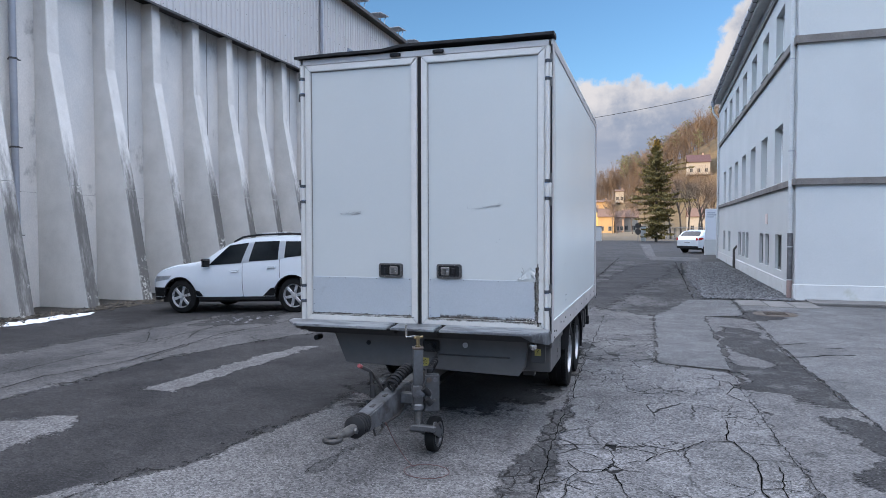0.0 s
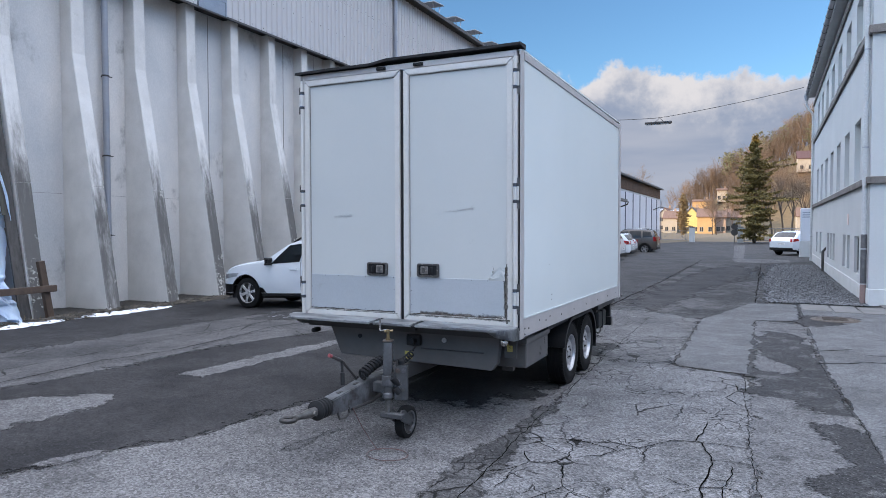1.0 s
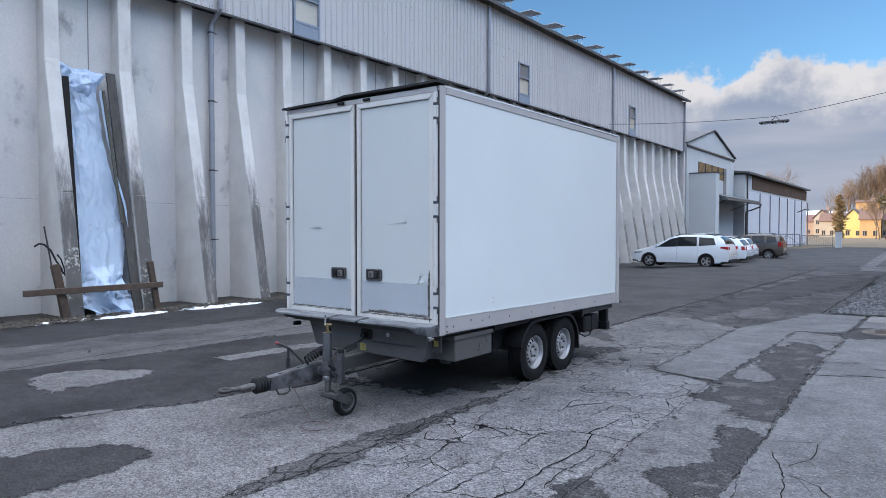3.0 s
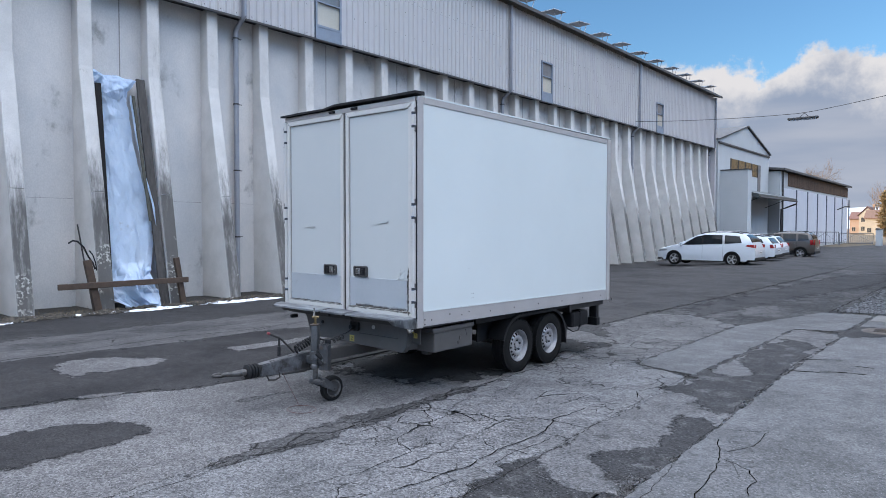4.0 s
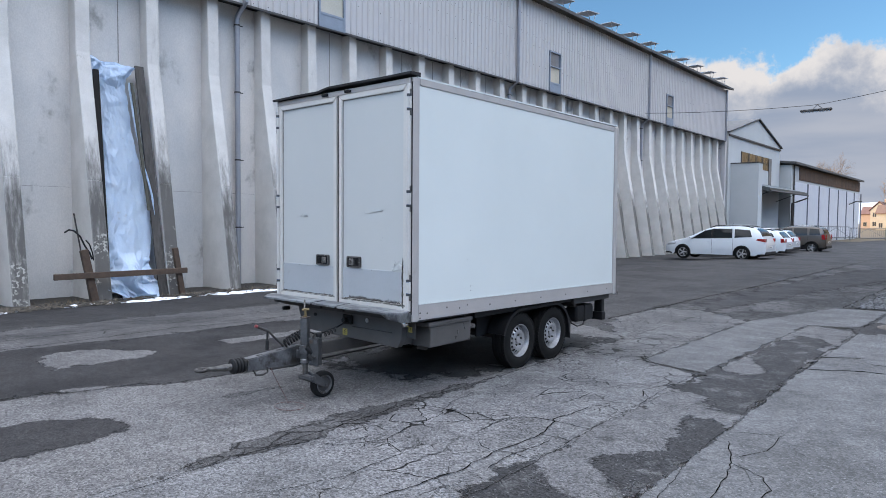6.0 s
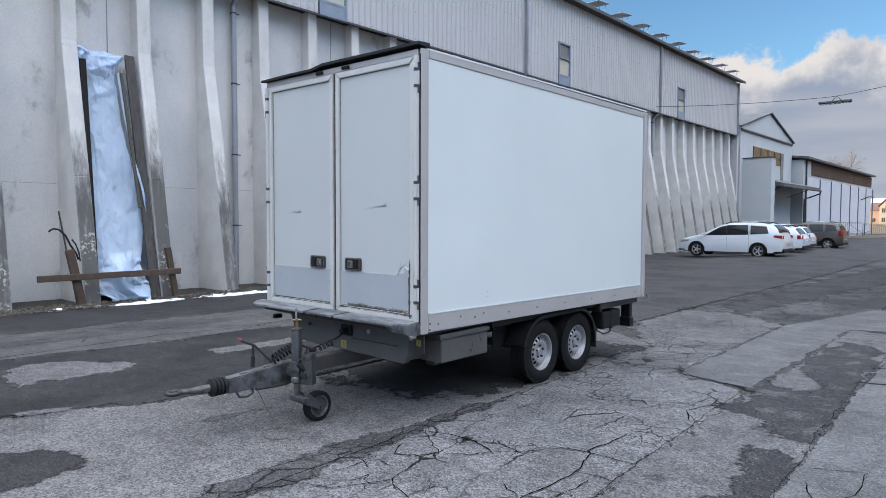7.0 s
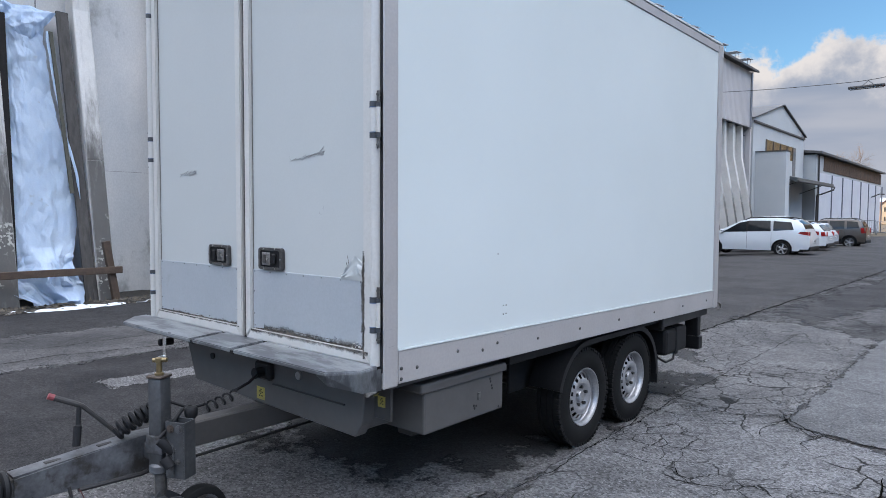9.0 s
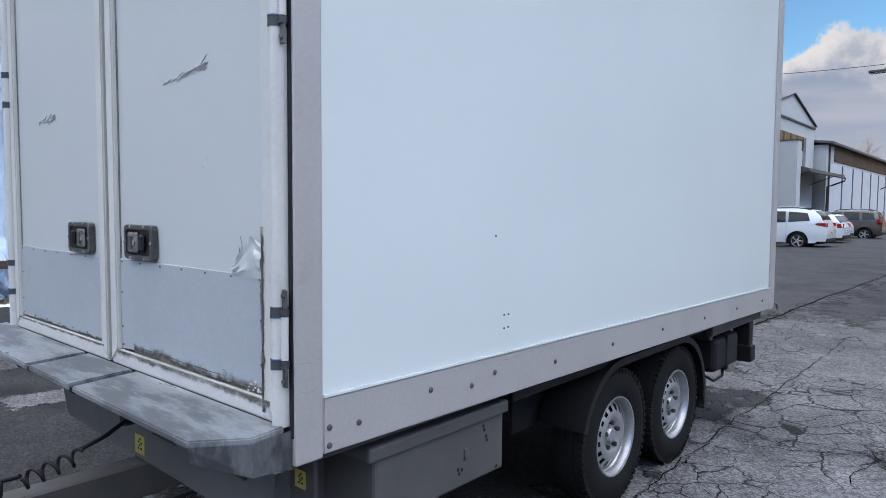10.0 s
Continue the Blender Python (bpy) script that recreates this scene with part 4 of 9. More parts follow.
        for z in (1.2, 3.4, 5.5):
            part("clip", lathe(B(), [(z, 0.058), (z, 0.064), (z + 0.03, 0.064), (z + 0.03, 0.058)], (RX - 0.08, y, 0.0), "z", 14), M_ZINC, pipe)
    part("pipe_shoe", lathe(B(), [(0.0, 0.062), (0.42, 0.062), (0.44, 0.057)], (RX - 0.08, RY + 0.18, 0.0), "z", 14), mat("faded_red_pipe", (0.25, 0.165, 0.15), (0.19, 0.135, 0.125), 0.6, scale=8, stain=(0.10, 0.08, 0.07), stain_scale=6), house, "faded red standpipe at the foot of the downpipe", smooth=40)
    part("pipe_sleeve", lathe(B(), [(0.46, 0.060), (1.52, 0.060), (1.53, 0.056)], (RX - 0.08, RY + 0.18, 0.0), "z", 14), mat("tarred_pipe", (0.10, 0.10, 0.105), (0.045, 0.045, 0.05), 0.6, scale=9, stain=(0.24, 0.22, 0.21), stain_scale=7), house, "flaking dark sleeve of the downpipe", smooth=40)
    part("waste_pipe", tube(B(), [(RX - 0.10, 28.9, 0.0), (RX - 0.10, 28.9, 0.75), (RX + 0.02, 28.9, 0.90)], 0.05, 10), M_TRIMDARK, house, "dark pipe into the wall", smooth=40)
    part("wall_sign", box(B(), RX - 0.012, RX - 0.002, 20.9, 21.3, 1.75, 2.05), mat("pink_sign", (0.62, 0.50, 0.46), rough=0.5, scale=20), house, "small faded pink sign on the wall")
    house.rotation_euler = (0, 0, radians(-0.9))


M_HGLASS = mat("pale_house_pane", (0.16, 0.17, 0.185), (0.11, 0.12, 0.13), 0.3, spec=0.3, scale=1, bump=0, rvar=0.04)
M_LOWFRAME = mat("grey_green_frame", (0.16, 0.175, 0.17), rough=0.6, scale=5)
M_LOWGLASS = mat("dark_house_pane", (0.035, 0.04, 0.04), (0.025, 0.028, 0.028), 0.4, spec=0.2, scale=1, bump=0, rvar=0.04)
M_PIPE = mat("pale_pipe_paint", (0.46, 0.47, 0.48), (0.40, 0.41, 0.42), 0.5, scale=3, fine=40, bump=0.05)
M_HFRAME = mat("white_window_frame", (0.72, 0.73, 0.74), rough=0.5, scale=5)
right_house()

# ---- box trailer ----
XL, XR, YF, YB = -2.985, -0.80, 5.115, 9.37
ZB, ZT = 0.77, 3.13
M_PANEL = mat("white_fibreglass", (0.59, 0.635, 0.63), (0.55, 0.595, 0.59), 0.22, spec=0.62, scale=0.55, fine=160, bump=0.02, depth=0.0005, rvar=0.012, grain=0.012)
M_DOOR = mat("grey_white_door_sheet", (0.448, 0.465, 0.456), (0.424, 0.443, 0.438), 0.32, scale=1.2, fine=120, bump=0.04, depth=0.001, stain=(0.42, 0.43, 0.42), stain_at=(0.64, 0.8), stain_scale=1.6, grain=0.015, rvar=0.02)
M_KICK = mat("scuffed_aluminium", (0.43, 0.46, 0.485), (0.39, 0.42, 0.445), 0.35, metal=0.3, scale=2, fine=90, bump=0.04, depth=0.001, stain=(0.33, 0.34, 0.345), stain_at=(0.62, 0.76), stain_scale=5, grain=0.04)
M_ALU = mat("dull_aluminium_profile", (0.42, 0.40, 0.39), (0.38, 0.362, 0.355), 0.42, metal=0.25, scale=2.5, fine=70, bump=0.05, depth=0.001, stain=(0.36, 0.34, 0.31), stain_at=(0.60, 0.74), stain_scale=5, grain=0.04)
M_DFRAME = mat("pale_door_profile", (0.545, 0.535, 0.51), (0.48, 0.47, 0.45), 0.4, metal=0.1, scale=2.5, fine=70, bump=0.05, depth=0.001, stain=(0.40, 0.38, 0.34), stain_at=(0.60, 0.76), stain_scale=5, grain=0.04)
M_DECK = mat("worn_deck_plate", (0.32, 0.337, 0.348), (0.20, 0.212, 0.224), 0.33, metal=0.45, scale=3.5, fine=50, bump=0.08, depth=0.001, stain=(0.13, 0.135, 0.145), stain_at=(0.48, 0.58), stain_scale=3.5, stretch=(0.7, 2.6, 1))
M_CHASSIS = mat("dark_grey_chassis_paint", (0.050, 0.047, 0.046), (0.036, 0.034, 0.033), 0.5, spec=0.3, scale=3, fine=40, bump=0.05, depth=0.001, stain=(0.10, 0.095, 0.09), stain_at=(0.62, 0.78), stain_scale=4, grain=0.04)
M_BLACK = mat("black_rubber", (0.011, 0.011, 0.012), (0.017, 0.017, 0.018), 0.65, spec=0.25, scale=6, fine=80, bump=0.1, depth=0.001)
M_BLACKPL = mat("black_plastic", (0.009, 0.009, 0.010), (0.014, 0.014, 0.015), 0.5, spec=0.2, scale=5, fine=80, bump=0.04)
M_TYRE = mat("tyre_rubber", (0.0075, 0.0075, 0.008), (0.013, 0.013, 0.0125), 0.85, spec=0.15, scale=8, fine=90, bump=0.15, depth=0.001)
M_RIM = mat("silver_steel_rim", (0.42, 0.42, 0.43), (0.32, 0.32, 0.33), 0.34, metal=0.6, scale=10, fine=80, bump=0.03)
M_GALV = mat("galvanised_steel", (0.165, 0.17, 0.18), (0.060, 0.061, 0.065), 0.45, metal=0.45, scale=9, fine=60, bump=0.08, depth=0.001, stain=(0.045, 0.040, 0.036), stain_at=(0.50, 0.64), stain_scale=7)
M_CAST = mat("bare_cast_steel", (0.15, 0.145, 0.14), (0.055, 0.053, 0.05), 0.5, metal=0.6, scale=14, fine=90, bump=0.15, depth=0.001)
M_APRON = mat("grey_apron_paint", (0.092, 0.088, 0.086), (0.072, 0.069, 0.067), 0.5, scale=2.5, fine=40, bump=0.05, depth=0.001, spec=0.3, stain=(0.13, 0.125, 0.12), stain_at=(0.60, 0.80), stain_scale=3.5, grain=0.05)
M_STAND = mat("worn_dark_galvanising", (0.082, 0.084, 0.088), (0.042, 0.043, 0.045), 0.45, metal=0.35, scale=7, fine=60, bump=0.08, depth=0.001, stain=(0.20, 0.20, 0.205), stain_at=(0.62, 0.74), stain_scale=6)
M_EYE = mat("dark_forged_steel", (0.045, 0.042, 0.04), (0.025, 0.023, 0.022), 0.5, metal=0.4, scale=20)
M_CHROME = mat("bright_steel", (0.75, 0.75, 0.74), (0.6, 0.6, 0.58), 0.2, metal=1.0, scale=12, bump=0)
M_BRASS = mat("dull_brass", (0.30, 0.23, 0.12), (0.17, 0.13, 0.075), 0.38, metal=0.8, scale=30, fine=120, bump=0.1)
M_RED = mat("red_plastic", (0.26, 0.055, 0.06), rough=0.4, scale=10)
M_YELLOW = mat("yellow_label", (0.36, 0.29, 0.06), (0.28, 0.23, 0.06), 0.5, scale=14)
M_BLUE = mat("blue_tape", (0.03, 0.085, 0.19), rough=0.4, scale=20)
M_GRIME = mat("grimy_gasket", (0.10, 0.09, 0.08), (0.28, 0.27, 0.25), 0.7, scale=5, fine=40)
M_RUSTY = mat("dull_rusty_metal", (0.10, 0.075, 0.06), (0.05, 0.04, 0.035), 0.5, metal=0.4, scale=30)
M_SEAL = M_BLACK

trailer = thing("box_trailer", "white tandem-axle box trailer with front doors, parked on the asphalt", "trailer", (-1.89, 7.2, 0))


def grime(name, axis, flip, c1, c2, scale, lo=0.42, hi=0.62):
    """A crust of dirt that thins out raggedly from one side of its sheet; axis 0: across, 2: upwards."""
    m = mat(name, c1, c2, 0.9, scale=30, fine=120, bump=0.5, depth=0.003, grain=0.3)
    nd, ln = m.node_tree.nodes, m.node_tree.links
    sp = nd.new("ShaderNodeSeparateXYZ")
    ln.new(nd.new("ShaderNodeTexCoord").outputs["Generated"], sp.inputs[0])
    ramp = nd.new("ShaderNodeMapRange")
    a, b = (0.42, -0.38) if not flip else (-0.38, 0.42)
    ramp.inputs["To Min"].default_value, ramp.inputs["To Max"].default_value = a, b
    ln.new(sp.outputs[axis], ramp.inputs["Value"])
    nz = nd.new("ShaderNodeTexNoise")
    nz.inputs["Scale"].default_value, nz.inputs["Detail"].default_value, nz.inputs["Roughness"].default_value = scale, 9, 0.72
    ln.new(nd.new("ShaderNodeNewGeometry").outputs["Position"], nz.inputs["Vector"])
    ad = nd.new("ShaderNodeMath")
    ln.new(ramp.outputs[0], ad.inputs[0])
    ln.new(nz.outputs["Fac"], ad.inputs[1])
    r = nd.new("ShaderNodeMapRange")
    r.interpolation_type = "SMOOTHSTEP"
    r.inputs["From Min"].default_value, r.inputs["From Max"].default_value = lo, hi
    ln.new(ad.outputs[0], r.inputs["Value"])
    r.inputs["To Max"].default_value = 0.88
    ln.new(r.outputs[0], nd["Principled BSDF"].inputs["Alpha"])
    return m


M_GRIME_UP = grime("brown_crust", 2, False, (0.15, 0.132, 0.115), (0.06, 0.052, 0.045), 13.0, 0.60, 1.02)
M_GRIME_DOWN = grime("brown_crust_below_seam", 2, True, (0.17, 0.15, 0.13), (0.07, 0.06, 0.05), 16.0, 0.56, 1.05)
M_GRIME_EDGE = grime("brown_crust_along_frame", 0, False, (0.15, 0.132, 0.115), (0.06, 0.052, 0.045), 14.0, 0.62, 0.95)
M_GRIME_SIDE = grime("brown_crust_beside_seam", 0, True, (0.13, 0.115, 0.10), (0.05, 0.044, 0.038), 14.0, 0.40, 0.90)


def crust(x0, x1, z0, z1, y, material, parent):
    part("dirt", box(B(), x0, x1, y - 0.0012, y, z0, z1), material, parent, "ragged brown dirt crust")


def streak(pts, w, y, parent, material, seed, name="dirt", label="dark dirt in the seam"):
    """A thin ragged line of dirt on a front face, through (x, z) points."""
    pts = wobble(pts, 0.006, 0.003, seed, closed=False)
    rng = random.Random(seed)
    bm, prev = B(), None
    for k, (x, z) in enumerate(pts):
        a, b = pts[max(k - 1, 0)], pts[min(k + 1, len(pts) - 1)]
        d = Vector((b[0] - a[0], b[1] - a[1])).normalized()
        h = w * (0.55 + 0.9 * abs(noise.noise((x * 23, z * 23, seed)))) * rng.uniform(0.7, 1.1) * (0.3 if k in (0, len(pts) - 1) else 1.0)
        pair = (bm.verts.new((x - d.y * h, y, z + d.x * h)), bm.verts.new((x + d.y * h, y, z - d.x * h)))
        if prev:
            bm.faces.new((prev[0], prev[1], pair[1], pair[0]))
        prev = pair
    bmesh.ops.solidify(bm, geom=bm.faces[:], thickness=0.0006)
    return part(name, bm, material, parent, label)


def door(x0, x1, lock_x, right):
    """A leaf: sheet, mitred aluminium frame, half-round hinge stile, kick plate, sunk lock and wear. x0, x1: the flat frame."""
    z0, z1 = 0.892, 3.07
    leaf = part("door", box(B(), x0 + 0.012, x1 - 0.012, YF - 0.002, YF + 0.03, z0 + 0.012, z1 - 0.012), M_DOOR, trailer, "grey-white door sheet in an aluminium frame")
    fw = 0.054
    bm = B()
    for poly in ([(x0, z0), (x1, z0), (x1 - fw, z0 + fw), (x0 + fw, z0 + fw)], [(x1, z0), (x1, z1), (x1 - fw, z1 - fw), (x1 - fw, z0 + fw)],
                 [(x1, z1), (x0, z1), (x0 + fw, z1 - fw), (x1 - fw, z1 - fw)], [(x0, z1), (x0, z0), (x0 + fw, z0 + fw), (x0 + fw, z1 - fw)]):
        cx = sum(p[0] for p in poly) / 4
        cz = sum(p[1] for p in poly) / 4
        poly = [(p[0] + (cx - p[0]) * 0.004, p[1] + (cz - p[1]) * 0.004) for p in poly]
        prism(bm, poly, "y", YF - 0.022, YF - 0.002)
    bmesh.ops.bevel(bm, geom=[e for e in bm.edges if all(abs(v.co.y - (YF - 0.022)) < 1e-4 for v in e.verts)], offset=0.005, segments=2, affect="EDGES")
    part("frame", bm, M_DFRAME, leaf, "pale aluminium frame")
    # half-round stile on the hinge side, the full height of the leaf
    xa, xb = (x1 + 0.001, x1 + 0.041) if right else (x0 - 0.041, x0 - 0.001)
    cx, hw = (xa + xb) / 2, (xb - xa) / 2
    prof = [(cx + hw * math.cos(t), YF - 0.012 - 0.030 * math.sin(t)) for t in np.linspace(0, math.pi, 11)] + [(xa, YF - 0.002), (xb, YF - 0.002)]
    stile = part("hinge_stile", prism(B(), prof, "z", z0 - 0.002, z1), M_DFRAME, leaf, "rounded cream hinge stile", smooth=50)
    for zc in (2.89, 1.975, 1.12):
        for z in (zc - 0.068, zc + 0.068):
            bm = B()
            prism(bm, [(cx + (x - cx) * 1.06, YF - 0.012 + (y - YF + 0.012) * 1.08) for x, y in prof], "z", z - 0.012, z + 0.012)
            band = part("collar", bm, M_COLLAR, stile, "dark hinge collar with a blue edge", smooth=50)
            side = 1 if z < zc else -1
            bm = prism(B(), [(cx + (x - cx) * 1.09, YF - 0.012 + (y - YF + 0.012) * 1.10) for x, y in prof], "z", z + side * 0.0125, z + side * 0.0155)
            part("tape", bm, M_BLUE, band)
        out = 1 if right else -1
        bm = B()
        cyl(bm, (cx + out * (hw + 0.004), YF - 0.020, zc - 0.055), (cx + out * (hw + 0.004), YF - 0.020, zc + 0.055), 0.0095, 12)
        part("knuckle", bm, M_DFRAME, stile, "white hinge knuckle", smooth=50)
        for z, sg in ((zc - 0.075, -1), (zc + 0.075, 1)):
            bm = box(B(), cx + out * (hw + 0.008) - 0.009, cx + out * (hw + 0.008) + 0.009, YF - 0.026, YF - 0.019, min(z, z + sg * 0.05), max(z, z + sg * 0.05), 0.002)
            cyl(bm, (cx + out * (hw + 0.008), YF - 0.031, z + sg * 0.034), (cx + out * (hw + 0.008), YF - 0.025, z + sg * 0.034), 0.006, 8)
            part("bracket", bm, M_CAST, stile, "bolted hinge plate")
            part("bush", cyl(B(), (cx + out * (hw + 0.004), YF - 0.020, z - sg * 0.017), (cx + out * (hw + 0.004), YF - 0.020, z), 0.0115, 10), M_COLLAR, stile)
    for p in ((x0 + fw - 0.001, x1 - fw + 0.001, z0 + fw - 0.001, z0 + fw + 0.004), (x0 + fw - 0.001, x1 - fw + 0.001, z1 - fw - 0.004, z1 - fw + 0.001), (x0 + fw - 0.001, x0 + fw + 0.004, z0 + fw + 0.004, z1 - fw - 0.004), (x1 - fw - 0.004, x1 - fw + 0.001, z0 + fw + 0.004, z1 - fw - 0.004)):
        part("gasket", box(B(), p[0], p[1], YF - 0.0065, YF - 0.0022, p[2], p[3]), M_GRIME, leaf)
    kx0, kx1, kz0, kz1 = x0 + fw + 0.004, x1 - fw - (0.012 if right else 0.004), z0 + fw + 0.004, 1.268
    part("kick_plate", box(B(), kx0, kx1, YF - 0.008, YF - 0.003, kz0, kz1, 0.0015), M_KICK, leaf, "scuffed aluminium kick plate")
    bm = B()
    for k in range(7):
        x = kx0 + 0.016 + (kx1 - kx0 - 0.032) * k / 6
        for z in (kz1 - 0.010, kz0 + 0.016):
            cyl(bm, (x, YF - 0.0105, z), (x, YF - 0.007, z), 0.0032, 6)
    for z in (1.03, 1.15):
        for x in (kx0 + 0.012, kx1 - 0.012):
            cyl(bm, (x, YF - 0.0105, z), (x, YF - 0.007, z), 0.0032, 6)
    tagged(part("rivets", bm, M_CAST, leaf), kind="stuff")
    yk, yf = YF - 0.0088, YF - 0.0229
    if right:
        # rotten lower edge, split frame seam and the torn corner of the kick plate
        crust(kx0 + 0.10, kx1 - 0.001, kz0, kz0 + 0.075, YF - 0.0085, M_GRIME_UP, leaf)
        crust(x0 + fw, x1 - 0.02, z0 + 0.006, z0 + fw, YF - 0.0225, M_GRIME_DOWN, leaf)
        crust(kx1 - 0.03, kx1 + 0.006, kz0, 1.33, YF - 0.0085, M_GRIME_SIDE, leaf)
        crust(x1 - fw + 0.001, x1 - 0.008, z0 + 0.02, 1.40, YF - 0.0226, M_GRIME_EDGE, leaf)
        streak([(kx1 + 0.003, kz0 - 0.01), (kx1 + 0.004, 1.10), (kx1 + 0.002, 1.28), (kx1 + 0.004, 1.375)], 0.0065, yk, leaf, M_ROT, 3)
        streak([(kx0 + 0.02, kz0 - 0.001), (kx0 + 0.35, kz0 + 0.004), (kx1 - 0.25, kz0 + 0.001), (kx1 + 0.002, kz0 + 0.004)], 0.0045, yk, leaf, M_ROT, 5)
        streak([(kx0 + 0.12, kz0 + 0.016), (kx0 + 0.38, kz0 + 0.020), (kx1 - 0.20, kz0 + 0.018)], 0.0016, yk, leaf, M_ROT, 8)
        streak([(x1 - fw + 0.008, z0 + 0.06), (x1 - fw + 0.010, 1.15), (x1 - fw + 0.007, 1.34)], 0.0022, yf, leaf, M_ROT, 14)
        for k, (xa_, za_) in enumerate(((-1.045, 1.345), (-1.035, 1.375), (-0.935, 1.365), (-0.98, 1.372))):
            streak([(xa_, za_), (xa_ + 0.012, za_ - 0.030), (xa_ + 0.004, za_ - 0.052)], 0.0022, yk, leaf, M_ROT, 20 + k)
        bm = B()
        n = 12
        g = []
        for jj in range(n + 1):
            v = jj / n
            row = []
            for ii in range(n + 1):
                u = ii / n
                top = 0.028 + 0.085 * smooth01(u * 1.5) * (1 - 0.25 * max(0, u - 0.75) * 4)
                fold = abs(noise.noise((u * 3.4 + v, v * 2.6, 2.0))) + 0.5 * abs(noise.noise((u * 8.0, v * 6.0 - u * 2, 5.0)))
                row.append(bm.verts.new((kx1 - 0.145 + 0.142 * u + 0.006 * noise.noise((u * 3, v * 5, 1)), YF - 0.0095 - 0.016 * fold * min(1, 3 * v), kz1 - 0.008 + top * v)))
            g.append(row)
        for jj in range(n):
            for ii in range(n):
                bm.faces.new((g[jj][ii], g[jj][ii + 1], g[jj + 1][ii + 1], g[jj + 1][ii]))
        part("dent", bm, M_DOOR, leaf, "crumpled sheet corner", smooth=30)
        bm = B()
        rr = random.Random(31)
        for k in range(16):
            x, z, r = kx1 - rr.uniform(0.0, 0.075), kz0 + rr.uniform(0.0, 0.030), rr.uniform(0.002, 0.005)
            bmesh.ops.create_icosphere(bm, subdivisions=1, radius=r, matrix=Matrix.Translation((x, YF - 0.010, z)) @ Matrix.Diagonal((1.4, 0.5, 0.8, 1)))
        tagged(part("flaked_paint", bm, M_DFRAME, leaf, "flaking white paint"), kind="stuff")
    else:
        crust(kx0, kx1, kz0, kz0 + 0.03, YF - 0.0085, M_GRIME_UP, leaf)
        crust(x0 + fw, x1 - 0.03, z0 + 0.03, z0 + fw, YF - 0.0225, M_GRIME_DOWN, leaf)
        streak([(kx0, kz0), (kx0 + 0.4, kz0 + 0.001), (kx1, kz0)], 0.0022, yk, leaf, M_ROT, 7)
    # sunk lock
    LZ = 1.331
    lk = part("lock", prism(B(), [(lock_x - 0.098, LZ - 0.050), (lock_x + 0.098, LZ - 0.050), (lock_x + 0.098, LZ + 0.050), (lock_x - 0.098, LZ + 0.050)], "y", YF - 0.020, YF - 0.004), M_BLACKPL, leaf, "sunk black door lock")
    def rounded(w, h, r):
        return [(lock_x + sx * (w - r) + r * math.cos(t), LZ + sz * (h - r) + r * math.sin(t)) for sx, sz, t0 in ((1, 1, 0), (-1, 1, 90), (-1, -1, 180), (1, -1, 270)) for t in (radians(t0), radians(t0 + 45), radians(t0 + 90))]
    bm = B()
    po, pi_ = rounded(0.104, 0.058, 0.016), rounded(0.088, 0.043, 0.010)
    y0, y1 = YF - 0.026, YF - 0.004
    rings = [[bm.verts.new((x, y, z)) for x, z in q] for q, y in ((po, y1), (po, y0 + 0.003), ([(lock_x + (x - lock_x) * 0.98, LZ + (z - LZ) * 0.97) for x, z in po], y0), (pi_, y0), (pi_, y1))]
    for a, b in zip(rings, rings[1:]):
        for k in range(12):
            bm.faces.new((a[k], a[(k + 1) % 12], b[(k + 1) % 12], b[k]))
    part("bezel", bm, M_BEZEL, lk, "dull grey lock surround")
    for dx, dz in ((-0.096, 0), (0.096, 0), (-0.05, 0.052), (0.05, 0.052), (-0.05, -0.052), (0.05, -0.052)):
        part("screw", cyl(B(), (lock_x + dx, YF - 0.029, LZ + dz), (lock_x + dx, YF - 0.025, LZ + dz), 0.005, 8), M_CHROME, lk)
    pm = M_PADDLE
    px = 0.030 if not right else -0.030
    part("paddle", box(B(), lock_x + px - 0.036, lock_x + px + 0.036, YF - 0.031, YF - 0.021, LZ - 0.034, LZ + 0.034, 0.006), pm, lk, "worn lock paddle")
    part("catch", box(B(), lock_x + px - 0.020, lock_x + px + 0.008, YF - 0.036, YF - 0.031, LZ - 0.022, LZ + 0.022, 0.004), M_CAST, lk)
    part("knob", box(B(), lock_x - px * 1.3 - 0.016, lock_x - px * 1.3 + 0.016, YF - 0.036, YF - 0.021, LZ - 0.028, LZ + 0.028, 0.007), M_BLACKPL, lk)
    part("keyhole", cyl(B(), (lock_x + px + 0.02, YF - 0.035, LZ), (lock_x + px + 0.02, YF - 0.031, LZ), 0.009, 12), M_CHROME, lk)
    return leaf


M_COLLAR = mat("dark_collar", (0.045, 0.05, 0.058), (0.03, 0.033, 0.04), 0.5, scale=20)
M_PADDLE = mat("worn_lock_metal", (0.26, 0.25, 0.24), (0.13, 0.12, 0.115), 0.4, metal=0.5, scale=40, fine=120, bump=0.1)
M_BEZEL = mat("dull_zinc_bezel", (0.10, 0.097, 0.094), (0.055, 0.052, 0.05), 0.45, metal=0.4, scale=25, fine=120, bump=0.05)
M_ROT = mat("dark_rot", (0.030, 0.025, 0.020), (0.085, 0.070, 0.055), 0.9, scale=45, fine=160, bump=0.4, depth=0.002)
d_left = door(-2.924, -1.902, -2.140, False)
d_right = door(-1.868, -0.862, -1.633, True)


